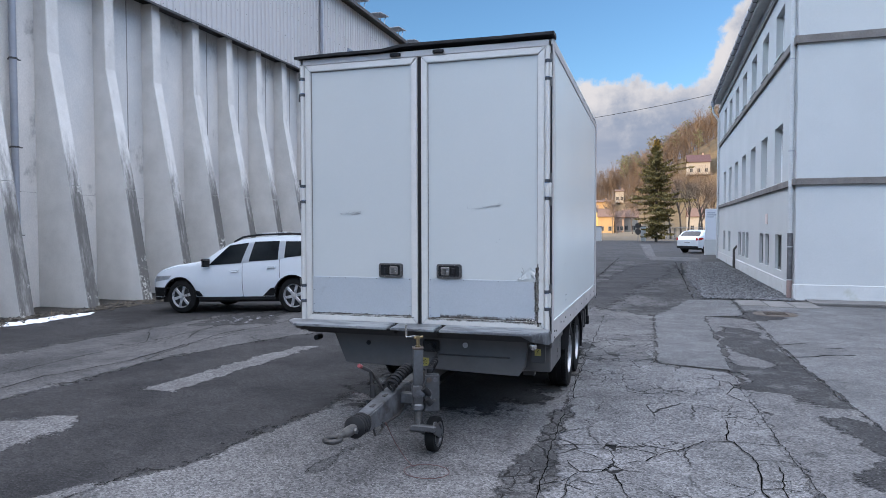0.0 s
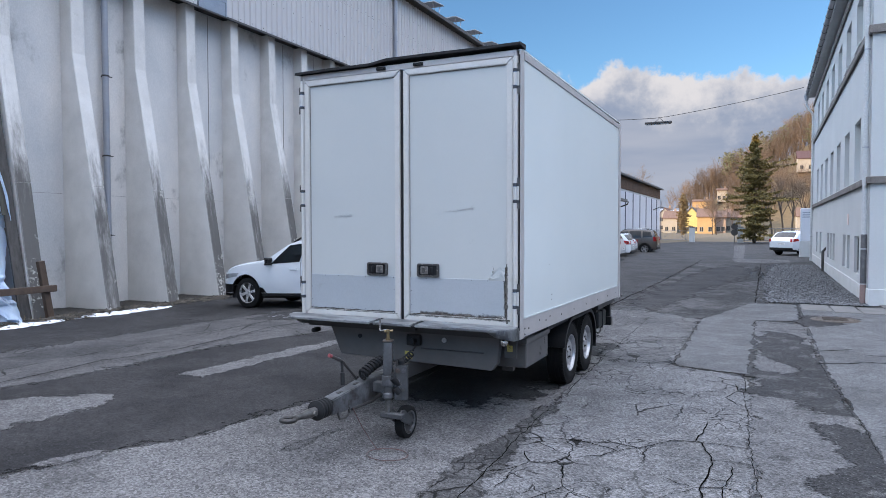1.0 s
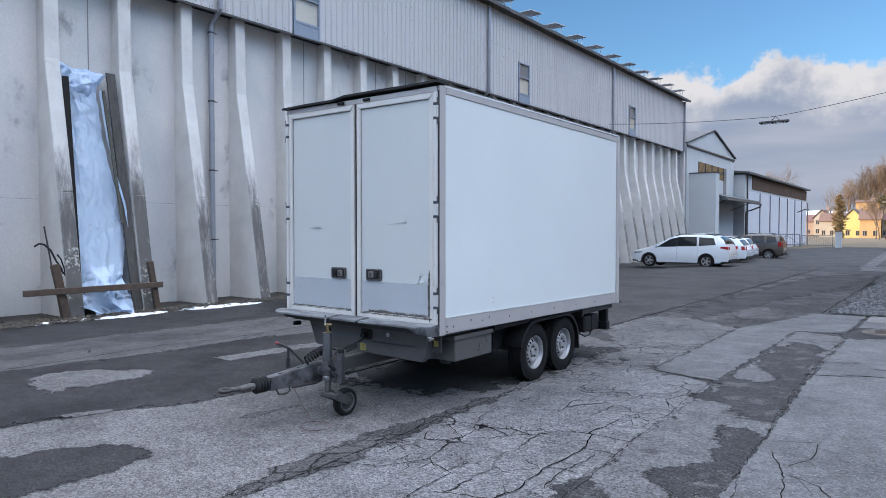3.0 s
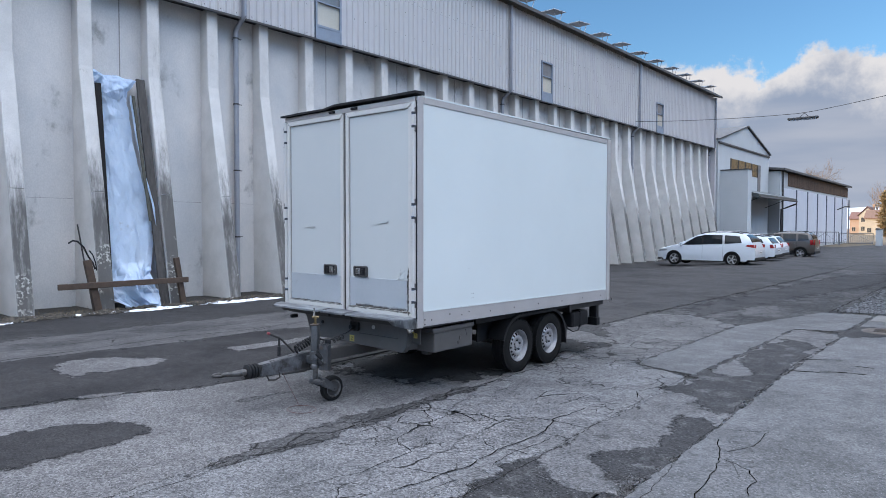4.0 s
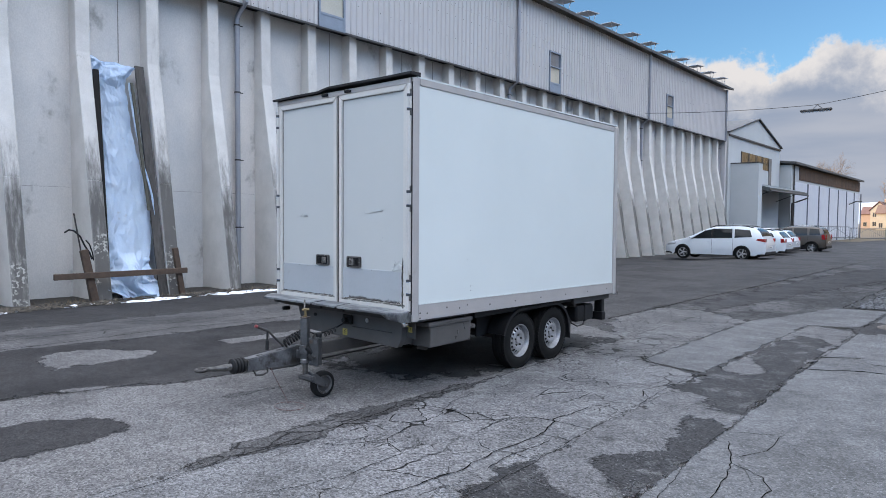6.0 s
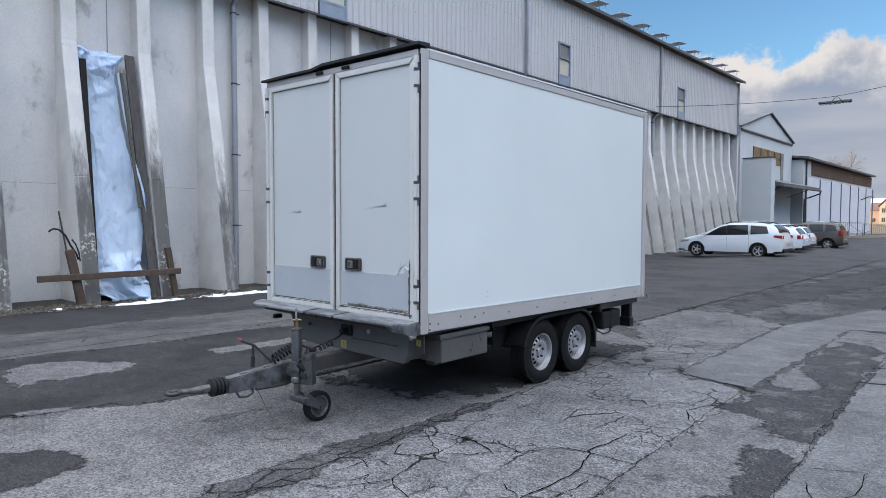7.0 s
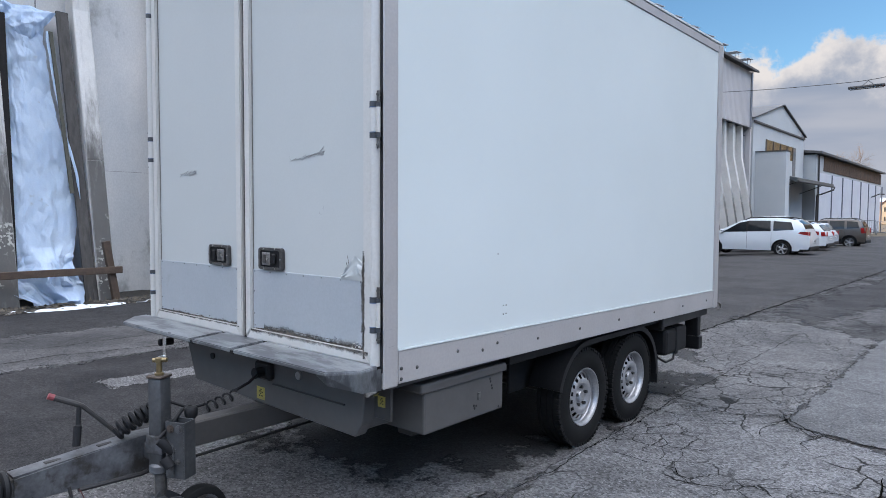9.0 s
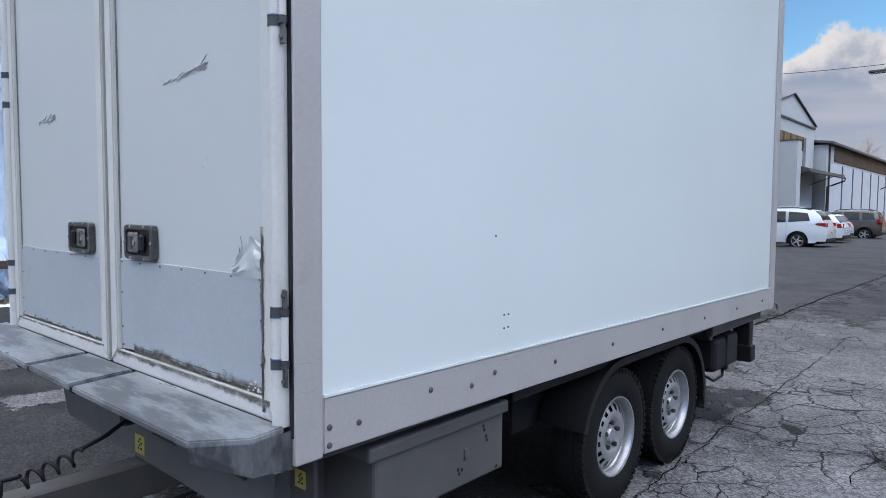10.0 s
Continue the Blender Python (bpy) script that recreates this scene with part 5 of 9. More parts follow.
def scuff(x0, z0, x1, z1, w, parent, seed, bits=6):
    """A grey rubbed mark on the sheet: a patch of fine slanting strokes."""
    rng = random.Random(seed)
    bm = B()
    for k in range(bits):
        t = rng.random()
        x, z = x0 + (x1 - x0) * t, z0 + (z1 - z0) * t + rng.uniform(-w, w)
        L, a = rng.uniform(0.012, 0.035), rng.gauss(0.15, 0.25)
        h = rng.uniform(0.0008, 0.0022)
        dx, dz = L * math.cos(a), L * math.sin(a)
        prism(bm, [(x, z), (x + dx, z + dz), (x + dx, z + dz + h), (x, z + h * 0.5)], "y", YF - 0.0036 - 0.0004 * (k % 3), YF - 0.0023)
    part("scuff", bm, M_SCUFF, parent, "grey rubbed scuff mark")


M_SCUFF = mat("grey_scuff", (0.25, 0.25, 0.25), (0.35, 0.35, 0.35), 0.6, scale=40)
scuff(-2.61, 1.800, -2.43, 1.804, 0.010, d_left, 3, 46)
scuff(-1.48, 1.832, -1.38, 1.838, 0.003, d_right, 7, 9)
scuff(-1.40, 1.838, -1.24, 1.856, 0.009, d_right, 8, 34)
scuff(-1.245, 1.855, -1.225, 1.858, 0.010, d_right, 10, 10)
streak([(-1.487, 1.856), (-1.484, 1.842), (-1.470, 1.829)], 0.0012, YF - 0.003, d_right, M_SCUFF, 41, "scuff", "grey scratch")
streak([(-1.215, 1.604), (-1.222, 1.588), (-1.216, 1.580)], 0.0015, YF - 0.003, d_right, M_SCUFF, 42, "scuff", "grey scratch")
streak([(-1.240, 1.580), (-1.247, 1.568), (-1.228, 1.563)], 0.0018, YF - 0.003, d_right, M_SCUFF, 43, "scuff", "grey scratch")
streak([(-1.205, 1.74), (-1.204, 1.735)], 0.0022, YF - 0.003, d_right, M_SCUFF, 44, "scuff", "grey scratch")

part("centre_seal", box(B(), -1.899, -1.871, YF - 0.004, YF + 0.02, 0.885, 3.07), M_SEAL, trailer, "black rubber seal between the doors")
part("edge_seal", box(B(), -0.8195, -0.806, YF - 0.006, YF + 0.03, 0.86, 3.085), M_SEAL, trailer)
part("edge_seal", box(B(), -2.976, -2.9665, YF - 0.003, YF + 0.03, 0.86, 3.085), M_SEAL, trailer)

# carcass
def sloped(x0, x1, y0, y1, za, zb, zc, zd, bevel=0.0):
    """A bar from y0 (za to zb high) to y1 (zc to zd high): the body stands a little nose-up."""
    bm = prism(B(), [(y0, za), (y1, zc), (y1, zd), (y0, zb)], "x", x0, x1)
    if bevel:
        bmesh.ops.bevel(bm, geom=bm.edges[:], offset=bevel, segments=2, affect="EDGES")
    return bm


part("side_panel", box(B(), XR - 0.03, XR - 0.006, YF + 0.088, YB - 0.10, 0.88, 3.07), M_PANEL, trailer, "white fibreglass side panel")
part("side_panel", box(B(), XL + 0.006, XL + 0.03, YF + 0.088, YB - 0.10, 0.88, 3.07), M_PANEL, trailer, "white fibreglass side panel")
part("rear_panel", box(B(), XL + 0.05, XR - 0.05, YB - 0.035, YB - 0.008, ZB, 3.03), M_PANEL, trailer, "white rear panel")
part("bulkhead", box(B(), XL + 0.04, XR - 0.04, YF + 0.034, YF + 0.06, 0.80, 3.1), M_CHASSIS, trailer)
part("floor_plate", box(B(), XL + 0.03, XR - 0.03, YF + 0.06, YB - 0.04, ZB, ZB + 0.06), M_CHASSIS, trailer)
for xa, xb in ((XR - 0.032, XR), (XL, XL + 0.032)):
    part("bottom_rail", sloped(xa, xb, YF + 0.0885, YB - 0.10, 0.795, 0.947, 0.737, 0.889, 0.003), M_ALU, trailer, "riveted aluminium bottom rail")
    part("top_rail", sloped(xa, xb, YF + 0.0885, YB - 0.10, 3.058, 3.128, 3.040, 3.112, 0.006), M_ALU, trailer, "aluminium top rail")
    part("rear_post", box(B(), xa - 0.01 if xa < -2 else xa, xb if xa < -2 else xb + 0.01, YB - 0.10, YB, 0.728, 3.112, 0.008), M_ALU, trailer, "aluminium corner post")
    inner = 0.012
    part("front_post", box(B(), xa + (inner if xa > -2 else 0), xb - (inner if xa < -2 else 0), YF - 0.002, YF + 0.088, 0.785, 3.130, 0.006, 2), M_ALU, trailer, "aluminium corner post")
part("header", box(B(), XL + 0.034, XR - 0.034, YF - 0.012, YF + 0.05, 3.074, ZT - 0.004, 0.006, 2), M_ALU, trailer, "aluminium header above the doors")
# bright lip and bolts along the bottom rail
part("lip", sloped(XR - 0.004, XR + 0.003, YF + 0.090, YB - 0.101, 0.948, 0.955, 0.890, 0.897), M_PANEL, trailer)
for y, z in ((5.222, 0.864), (5.222, 0.815), (5.326, 0.853), (5.623, 0.884), (5.826, 0.858), (5.955, 0.879), (6.353, 0.849), (6.841, 0.845), (7.387, 0.840), (7.978, 0.827), (8.55, 0.82), (9.10, 0.815)):
    part("bolt", lathe(B(), [(XR - 0.001, 0.009), (XR + 0.004, 0.008), (XR + 0.006, 0.004)], (0, y, z), "x", 10), M_CAST, trailer)
bm = B()
for y, z in ((6.015, 1.074), (6.04, 1.074), (6.015, 1.026), (6.04, 1.028), (5.961, 1.357)):
    lathe(bm, [(XR - 0.007, 0.0045), (XR - 0.0035, 0.004)], (0, y, z), "x", 6)
tagged(part("rivets", bm, M_CAST, trailer), kind="stuff")


def side_mark(pts, w, x, seed):
    """A thin scratch on the side of the body, through (y, z) points."""
    pts = wobble(pts, 0.012, 0.002, seed, closed=False)
    rng = random.Random(seed)
    bm, prev = B(), None
    for y, z in pts:
        h = w * rng.uniform(0.2, 1.0)
        pair = (bm.verts.new((x, y, z + h)), bm.verts.new((x, y, z - h)))
        if prev and rng.random() < 0.75:
            bm.faces.new((prev[0], pair[0], pair[1], prev[1]))
        prev = pair
    part("scratch", bm, M_SCUFF, trailer, "thin grey scratch")


for k, (pts, w) in enumerate((([(5.125, 1.052), (5.16, 1.050), (5.198, 1.055)], 0.0016), ([(5.122, 0.985), (5.15, 0.972), (5.198, 0.978)], 0.0014), ([(5.126, 1.05), (5.128, 1.0), (5.127, 0.975)], 0.003), ([(5.95, 0.898), (6.15, 0.918), (6.35, 0.922)], 0.0012), ([(6.30, 0.905), (6.55, 0.905)], 0.0010), ([(6.0, 0.915), (6.06, 0.912)], 0.0025))):
    side_mark(pts, w, XR + 0.0012, 60 + k)
# roof sheet with a loose black edge over the doors
part("roof", box(B(), XL + 0.002, XR - 0.002, YF + 0.06, YB - 0.002, ZT - 0.004, ZT + 0.012), M_PANEL, trailer, "white roof sheet")
bm = B()
edge = [(-3.01, 0.0), (-2.6, 0.006), (-2.2, 0.004), (-2.02, 0.03), (-1.6, 0.028), (-1.2, 0.024), (-0.79, 0.026)]
for (xa, da), (xb, db) in zip(edge, edge[1:]):
    vs = []
    for x, d in ((xa, da), (xb, db)):
        vs.append([bm.verts.new((x, yy, zz)) for yy, zz in ((YF - 0.05, ZT - 0.004 + d), (YF - 0.05, ZT + 0.018 + d), (YF + 0.09, ZT + 0.024 + d), (YF + 0.09, ZT + 0.012))])
    for i in range(4):
        bm.faces.new((vs[0][i], vs[0][(i + 1) % 4], vs[1][(i + 1) % 4], vs[1][i]))
    if xa < -3:
        bm.faces.new(vs[0])
    if xb > -0.8:
        bm.faces.new(vs[1])
part("roof_edge", bm, M_BLACK, trailer, "black rubber roof edge")
for x in (-2.09, -1.72):
    bm = B()
    box(bm, x - 0.045, x + 0.045, YF - 0.034, YF - 0.012, 3.086, 3.114, 0.004)
    cyl(bm, (x - 0.03, YF - 0.04, 3.10), (x - 0.03, YF - 0.02, 3.10), 0.012, 8)
    cyl(bm, (x + 0.03, YF - 0.04, 3.10), (x + 0.03, YF - 0.02, 3.10), 0.012, 8)
    part("latch", bm, M_BLACKPL, trailer, "small black latch")

# deck ledge in front of the doors, in three plates
LEDGE_Z, LEDGE_Y = 0.898, 4.885
for xa, xb, cham_l, cham_r in ((-3.05, -2.096, 0.12, 0), (-2.062, -1.692, 0, 0), (-1.654, -0.815, 0, 0.11)):
    bm = B()
    poly = [(xa, YF - 0.025), (xa, LEDGE_Y + cham_l), (xa + cham_l, LEDGE_Y), (xb - cham_r, LEDGE_Y), (xb, LEDGE_Y + cham_r), (xb, YF - 0.025)]
    clean = []
    for p in poly:
        if not clean or (Vector(p) - Vector(clean[-1])).length > 1e-4:
            clean.append(p)
    prism(bm, clean, "z", LEDGE_Z - 0.020, LEDGE_Z)
    for v in bm.verts:
        v.co.z -= 0.10 * (YF - v.co.y) * 0.6
    bmesh.ops.bevel(bm, geom=[e for e in bm.edges], offset=0.004, segments=2, affect="EDGES")
    part("deck_plate", bm, M_DECK, trailer, "worn grey deck plate")
    bm = B()
    prism(bm, [(p[0] + (0.02 if p[0] < -1.9 else -0.02), max(min(p[1] + 0.10, YF - 0.026), LEDGE_Y + 0.13)) for p in clean], "z", LEDGE_Z - 0.085, LEDGE_Z - 0.045)
    part("deck_support", bm, M_CHASSIS, trailer)
for xa, xb in ((-2.096, -2.062), (-1.692, -1.654)):
    part("gap_strip", box(B(), xa + 0.001, xb - 0.001, LEDGE_Y + 0.006, YF - 0.03, LEDGE_Z - 0.040, LEDGE_Z - 0.024), M_BLACK, trailer, "black rubber strip")
bm = B()
top_ = [(-1.0, LEDGE_Y + 0.004), (-0.925, LEDGE_Y + 0.002), (-0.814, LEDGE_Y + 0.112), (-0.812, YF - 0.004)]
lo_, hi_ = [], []
for k, (x, y) in enumerate(top_):
    zt = LEDGE_Z - 0.016 - 0.06 * (YF - y)
    hi_.append(bm.verts.new((x, y, zt)))
    lo_.append(bm.verts.new((x, y + 0.01 * (k < 2), zt - (0.012, 0.045, 0.085, 0.10)[k])))
for k in range(3):
    bm.faces.new((hi_[k], hi_[k + 1], lo_[k + 1], lo_[k]))
bmesh.ops.solidify(bm, geom=bm.faces[:], thickness=0.004)
part("skirt", bm, M_DECK, trailer, "folded end skirt of the deck")

# apron and chassis
bm = B()
prism(bm, [(-2.72, 0.80), (-2.60, 0.52), (-1.08, 0.49), (-1.03, 0.56), (-1.0, 0.80)], "y", 5.19, 5.26)
prism(bm, [(5.26, 0.80), (5.26, 0.50), (5.9, 0.50), (6.1, 0.80)], "x", -2.6, -1.1)
bmesh.ops.bevel(bm, geom=bm.edges[:], offset=0.006, segments=1, affect="EDGES")
apron = part("apron", bm, M_APRON, trailer, "dark grey folded steel apron")
bm = B()
box(bm, -1.75, -1.15, 5.178, 5.192, 0.63, 0.64, 0.003)
part("fold", bm, M_CHASSIS, apron)
bm = B()
cyl(bm, (-1.80, 5.16, 0.70), (-1.80, 5.20, 0.70), 0.045, 14)
cyl(bm, (-1.80, 5.10, 0.70), (-1.80, 5.16, 0.70), 0.03, 14)
box(bm, -1.88, -1.74, 5.15, 5.195, 0.655, 0.755, 0.012)
part("socket", bm, M_BLACK, apron, "black cable socket")
bm = B()
cyl(bm, (-1.52, 5.18, 0.72), (-1.52, 5.195, 0.72), 0.022, 12)
part("hole_cover", bm, M_RIM, apron)
part("hole_cover", cyl(B(), (-2.38, 5.18, 0.70), (-2.38, 5.195, 0.70), 0.02, 12), M_BLACK, apron)


def sticker(x0, x1, z0, z1, y, parent):
    s = part("sticker", box(B(), x0, x1, y - 0.002, y - 0.0005, z0, z1), M_YELLOW, parent, "small yellow label with black marks")
    bm = B()
    w, h = x1 - x0, z1 - z0
    for u, v in ((0.3, 0.25), (0.6, 0.25), (0.45, 0.42), (0.62, 0.55), (0.35, 0.6), (0.5, 0.75)):
        box(bm, x0 + w * u, x0 + w * (u + 0.14), y - 0.0032, y - 0.0022, z0 + h * v, z0 + h * (v + 0.10))
    part("mark", bm, M_BLACKPL, s)


sticker(-1.912, -1.835, 0.527, 0.598, 5.19, apron)
part("marker_bracket", box(B(), -0.985, -0.87, 5.225, 5.24, 0.60, 0.80, 0.004), M_CHASSIS, trailer)
sticker(-0.955, -0.905, 0.660, 0.712, 5.224, trailer)
bm = B()
lathe(bm, [(5.14, 0.012), (5.15, 0.03), (5.18, 0.034), (5.20, 0.034)], (-0.955, 0, 0.745), "y", 16)
part("marker_lamp", bm, M_CHROME, trailer, "small clear marker lamp", smooth=40)
bm = B()
lathe(bm, [(5.06, 0.010), (5.065, 0.022), (5.10, 0.025), (5.15, 0.025)], (-2.82, 0, 0.74), "y", 16)
part("marker_lamp", bm, M_BLACKPL, trailer, "small dark marker lamp", smooth=40)
for x in (-2.45, -1.33):
    part("chassis_rail", box(B(), x - 0.04, x + 0.04, 5.3, 9.3, 0.55, 0.76, 0.005), M_CHASSIS, trailer)
for y in (6.0, 8.4, 9.2):
    part("cross_member", box(B(), -2.9, -0.9, y - 0.03, y + 0.03, 0.62, 0.765, 0.004), M_CHASSIS, trailer)
for y in (7.085, 7.82):
    part("axle", tube(B(), [(-2.7, y, 0.36), (-1.08, y, 0.36)], 0.045, 12), M_CHASSIS, trailer, smooth=40)

# tool box with its lid
tb = part("tool_box", box(B(), -1.28, -0.858, 5.44, 6.092, 0.482, 0.70, 0.012, 2), M_APRON, trailer, "dark grey steel tool box under the floor")
part("lid", box(B(), -1.29, -0.842, 5.405, 6.105, 0.694, 0.742, 0.010, 2), M_APRON, tb)
part("lock", box(B(), -0.860, -0.852, 5.86, 5.885, 0.575, 0.615, 0.002), M_CAST, tb)
part("bracket", box(B(), -1.1, -1.0, 5.5, 5.56, 0.435, 0.484, 0.003), M_CHASSIS, tb)
part("bracket", box(B(), -1.1, -1.0, 5.93, 5.99, 0.435, 0.484, 0.003), M_CHASSIS, tb)
bm = B()
for y, z in ((5.83, 0.55), (5.835, 0.535), (5.85, 0.545), (5.97, 0.67), (5.975, 0.655), (5.985, 0.63), (5.99, 0.615), (6.05, 0.50)):
    lathe(bm, [(-0.8585, 0.008), (-0.8565, 0.006)], (0, y, z), "x", 7)
tagged(part("chips", bm, M_BLACK, tb, "chipped paint spots"), kind="stuff")


def wheel(x, y, side):
    """A tyre with grooves and a pressed steel rim with a ring of holes and five nuts. side: +1 faces +x."""
    R, w, rr = 0.335, 0.20, 0.19
    c = (x, y, 0.335)
    w_ = part("wheel", lathe(B(), [(side * -0.10, rr), (side * -0.05, rr - 0.02), (side * -0.05, 0.05)], c, "x", 24), M_BLACK, trailer, smooth=40)
    s = side
    prof = [(s * -0.10, 0.19), (s * -0.105, 0.235), (s * -0.10, 0.29), (s * -0.085, 0.322), (s * -0.06, R)]
    for g in (-0.045, 0.0, 0.045):
        prof += [(s * (g - 0.006), R), (s * (g - 0.005), R - 0.009), (s * (g + 0.005), R - 0.009), (s * (g + 0.006), R)]
    prof += [(s * 0.06, R), (s * 0.085, 0.322), (s * 0.10, 0.29), (s * 0.104, 0.25), (s * 0.098, 0.21), (s * 0.085, 0.192)]
    part("tyre", lathe(B(), prof, c, "x", 56, True), M_TYRE, w_, "black tyre with worn tread", smooth=35)
    bm = B()
    n = 30
    for k in range(n * 2):
        a = 2 * math.pi * k / (n * 2)
        m = Matrix.Translation(c) @ Matrix.Rotation(a, 4, "X")
        box(bm, s * 0.062 if s > 0 else -0.092, s * 0.092 if s > 0 else -0.062, -0.011, 0.011, 0.314, R + 0.0015, m=m)
    tagged(part("tread", bm, M_TYRE, w_), kind="stuff")
    # rim: flange, well and disc with oval holes
    part("rim", lathe(B(), [(s * 0.083, 0.200), (s * 0.095, 0.196), (s * 0.093, 0.189), (s * 0.082, 0.187), (s * 0.076, 0.182), (s * 0.050, 0.180), (s * 0.044, 0.174), (s * 0.010, 0.171), (s * -0.004, 0.168)], c, "x", 48, caps=False), M_RIM, w_, "silver pressed steel rim", smooth=40)
    bm = B()
    holes, seg = 16, 64
    rad = [(0.170, 0.034), (0.154, 0.054), (0.124, 0.072), (0.108, 0.077), (0.080, 0.072), (0.060, 0.054), (0.040, 0.054)]
    rings = [[bm.verts.new(Vector(c) + Vector((s * a, r * math.cos(2 * math.pi * k / seg), r * math.sin(2 * math.pi * k / seg)))) for k in range(seg)] for r, a in rad]
    for i in range(len(rings) - 1):
        for k in range(seg):
            if i == 1 and k % 4 in (0, 1):
                continue
            bm.faces.new((rings[i][k], rings[i][(k + 1) % seg], rings[i + 1][(k + 1) % seg], rings[i + 1][k]))
    part("disc", bm, M_RIM, w_, smooth=50)
    bm = B()
    lathe(bm, [(s * 0.042, 0.042), (s * 0.064, 0.040), (s * 0.072, 0.034), (s * 0.075, 0.001)], c, "x", 20)
    part("hub_cap", bm, M_RIM, w_, smooth=40)
    for k in range(5):
        a = 2 * math.pi * k / 5 + 0.3
        cy, cz = c[1] + 0.064 * math.cos(a), c[2] + 0.064 * math.sin(a)
        part("nut", cyl(B(), (c[0] + s * 0.050, cy, cz), (c[0] + s * 0.076, cy, cz), 0.012, 6), M_EYE, w_)
    part("drum", lathe(B(), [(s * -0.09, 0.10), (s * -0.035, 0.10)], c, "x", 24), M_BLACK, w_)


for y in (7.085, 7.82):
    wheel(-0.985, y, 1)
    wheel(-2.80, y, -1)

# mudguards: one arch over each pair of wheels
for x0, x1 in ((-1.10, -0.862), (-2.93, -2.69)):
    arch = []
    for k in range(13):
        a = radians(163 - 73 * k / 12)
        arch.append((7.085 + 0.395 * math.cos(a), 0.335 + 0.395 * math.sin(a)))
    for k in range(13):
        a = radians(90 - 95 * k / 12)
        arch.append((7.82 + 0.395 * math.cos(a), 0.335 + 0.395 * math.sin(a)))
    bm = B()
    rows = []
    for k, (y, z) in enumerate(arch):
        a, b = arch[max(k - 1, 0)], arch[min(k + 1, len(arch) - 1)]
        t = Vector((b[0] - a[0], b[1] - a[1])).normalized()
        iy, iz = y + t.y * 0.014, z - t.x * 0.014
        xo = x1 if x1 > -2 else x0
        xi = x0 if x1 > -2 else x1
        lip = -0.02
        rows.append([bm.verts.new(p) for p in ((xi, y, z), (xo, y, z), (xo, y + t.y * 0.035, z - t.x * 0.035), (xo - (0.008 if xo > xi else -0.008), y + t.y * 0.035, z - t.x * 0.035), (xo - (0.008 if xo > xi else -0.008), iy, iz), (xi, iy, iz))])
    for a, b in zip(rows, rows[1:]):
        for q in range(6):
            bm.faces.new((a[q], a[(q + 1) % 6], b[(q + 1) % 6], b[q]))
    bm.faces.new(rows[0])
    bm.faces.new(rows[-1])
    part("mudguard", bm, M_BLACKPL, trailer, "black plastic mudguard", smooth=30)
    part("mud_flap", box(B(), x0 + 0.01, x1 - 0.01, 8.225, 8.235, 0.22, 0.42), M_BLACK, trailer, "rubber mud flap")

for xa in (-1.16, -2.65):
    part("wheel_well", box(B(), xa, xa + 0.02, 6.55, 8.35, 0.42, 0.765, 0.003), M_BLACK, trailer, "black inner wheel well")
part("side_board", box(B(), -0.92, -0.89, 6.2, 8.3, 0.70, 0.764, 0.004), M_BLACKPL, trailer)
# rear lamp carrier and bits behind the wheels
bm = box(B(), -1.06, -0.88, 8.42, 8.88, 0.40, 0.62, 0.03, 2)
part("battery_box", bm, M_BLACKPL, trailer, "black box behind the wheels")
part("box_strap", box(B(), -1.064, -0.872, 8.62, 8.66, 0.394, 0.626, 0.004), M_BLACK, trailer)
part("hose", tube(B(), [(-0.95, 8.30, 0.50), (-0.92, 8.34, 0.40), (-0.9, 8.46, 0.345), (-0.9, 8.62, 0.35), (-0.92, 8.70, 0.42)], 0.010, 8), M_BLACK, trailer, smooth=40)
part("rear_bumper", box(B(), -2.9, -0.86, 9.10, 9.20, 0.36, 0.48, 0.008), M_BLACKPL, trailer, "black rear bumper bar")
part("bumper_bracket", box(B(), -1.0, -0.88, 9.12, 9.20, 0.46, 0.78, 0.006), M_BLACKPL, trailer)
part("side_board", box(B(), -0.90, -0.86, 8.3, 9.3, 0.66, 0.77, 0.006), M_CHASSIS, trailer)
part("tie_ring", tube(B(), [(XR - 0.01, YB + 0.01, 0.78), (XR + 0.02, YB + 0.03, 0.76), (XR + 0.02, YB + 0.05, 0.72), (XR, YB + 0.02, 0.70)], 0.008, 6), M_CAST, trailer)

# ---- drawbar ----
DX = -1.89
bm = B()
prism(bm, [(3.96, 0.335), (3.96, 0.452), (4.50, 0.498), (4.75, 0.50), (4.75, 0.335), (4.5, 0.318)], "x", DX - 0.055, DX + 0.055)
bmesh.ops.bevel(bm, geom=bm.edges[:], offset=0.010, segments=2, affect="EDGES")
bar = part("drawbar", bm, M_GALV, trailer, "galvanised drawbar")
for yy in (4.10, 4.32):
    part("slot", box(B(), DX - 0.012, DX + 0.018, yy, yy + 0.07, 0.462 + (yy - 4.1) * 0.085, 0.4695 + (yy - 4.1) * 0.085, 0.003), M_EYE, bar, "dark slot in the drawbar")
part("drawbar_rear", box(B(), DX - 0.05, DX + 0.05, 4.75, 6.3, 0.37, 0.50, 0.008), M_APRON, trailer, "dark drawbar tube")
part("drawbar_bracket", prism(B(), [(5.28, 0.50), (5.6, 0.50), (5.6, 0.60), (5.34, 0.55)], "x", DX - 0.08, DX + 0.08), M_CHASSIS, trailer)
part("brake_rod", tube(B(), [(DX + 0.09, 4.7, 0.34), (DX + 0.12, 7.0, 0.38)], 0.008, 8), M_BLACK, trailer)
bm = B()
prof = [(3.825, 0.034)]
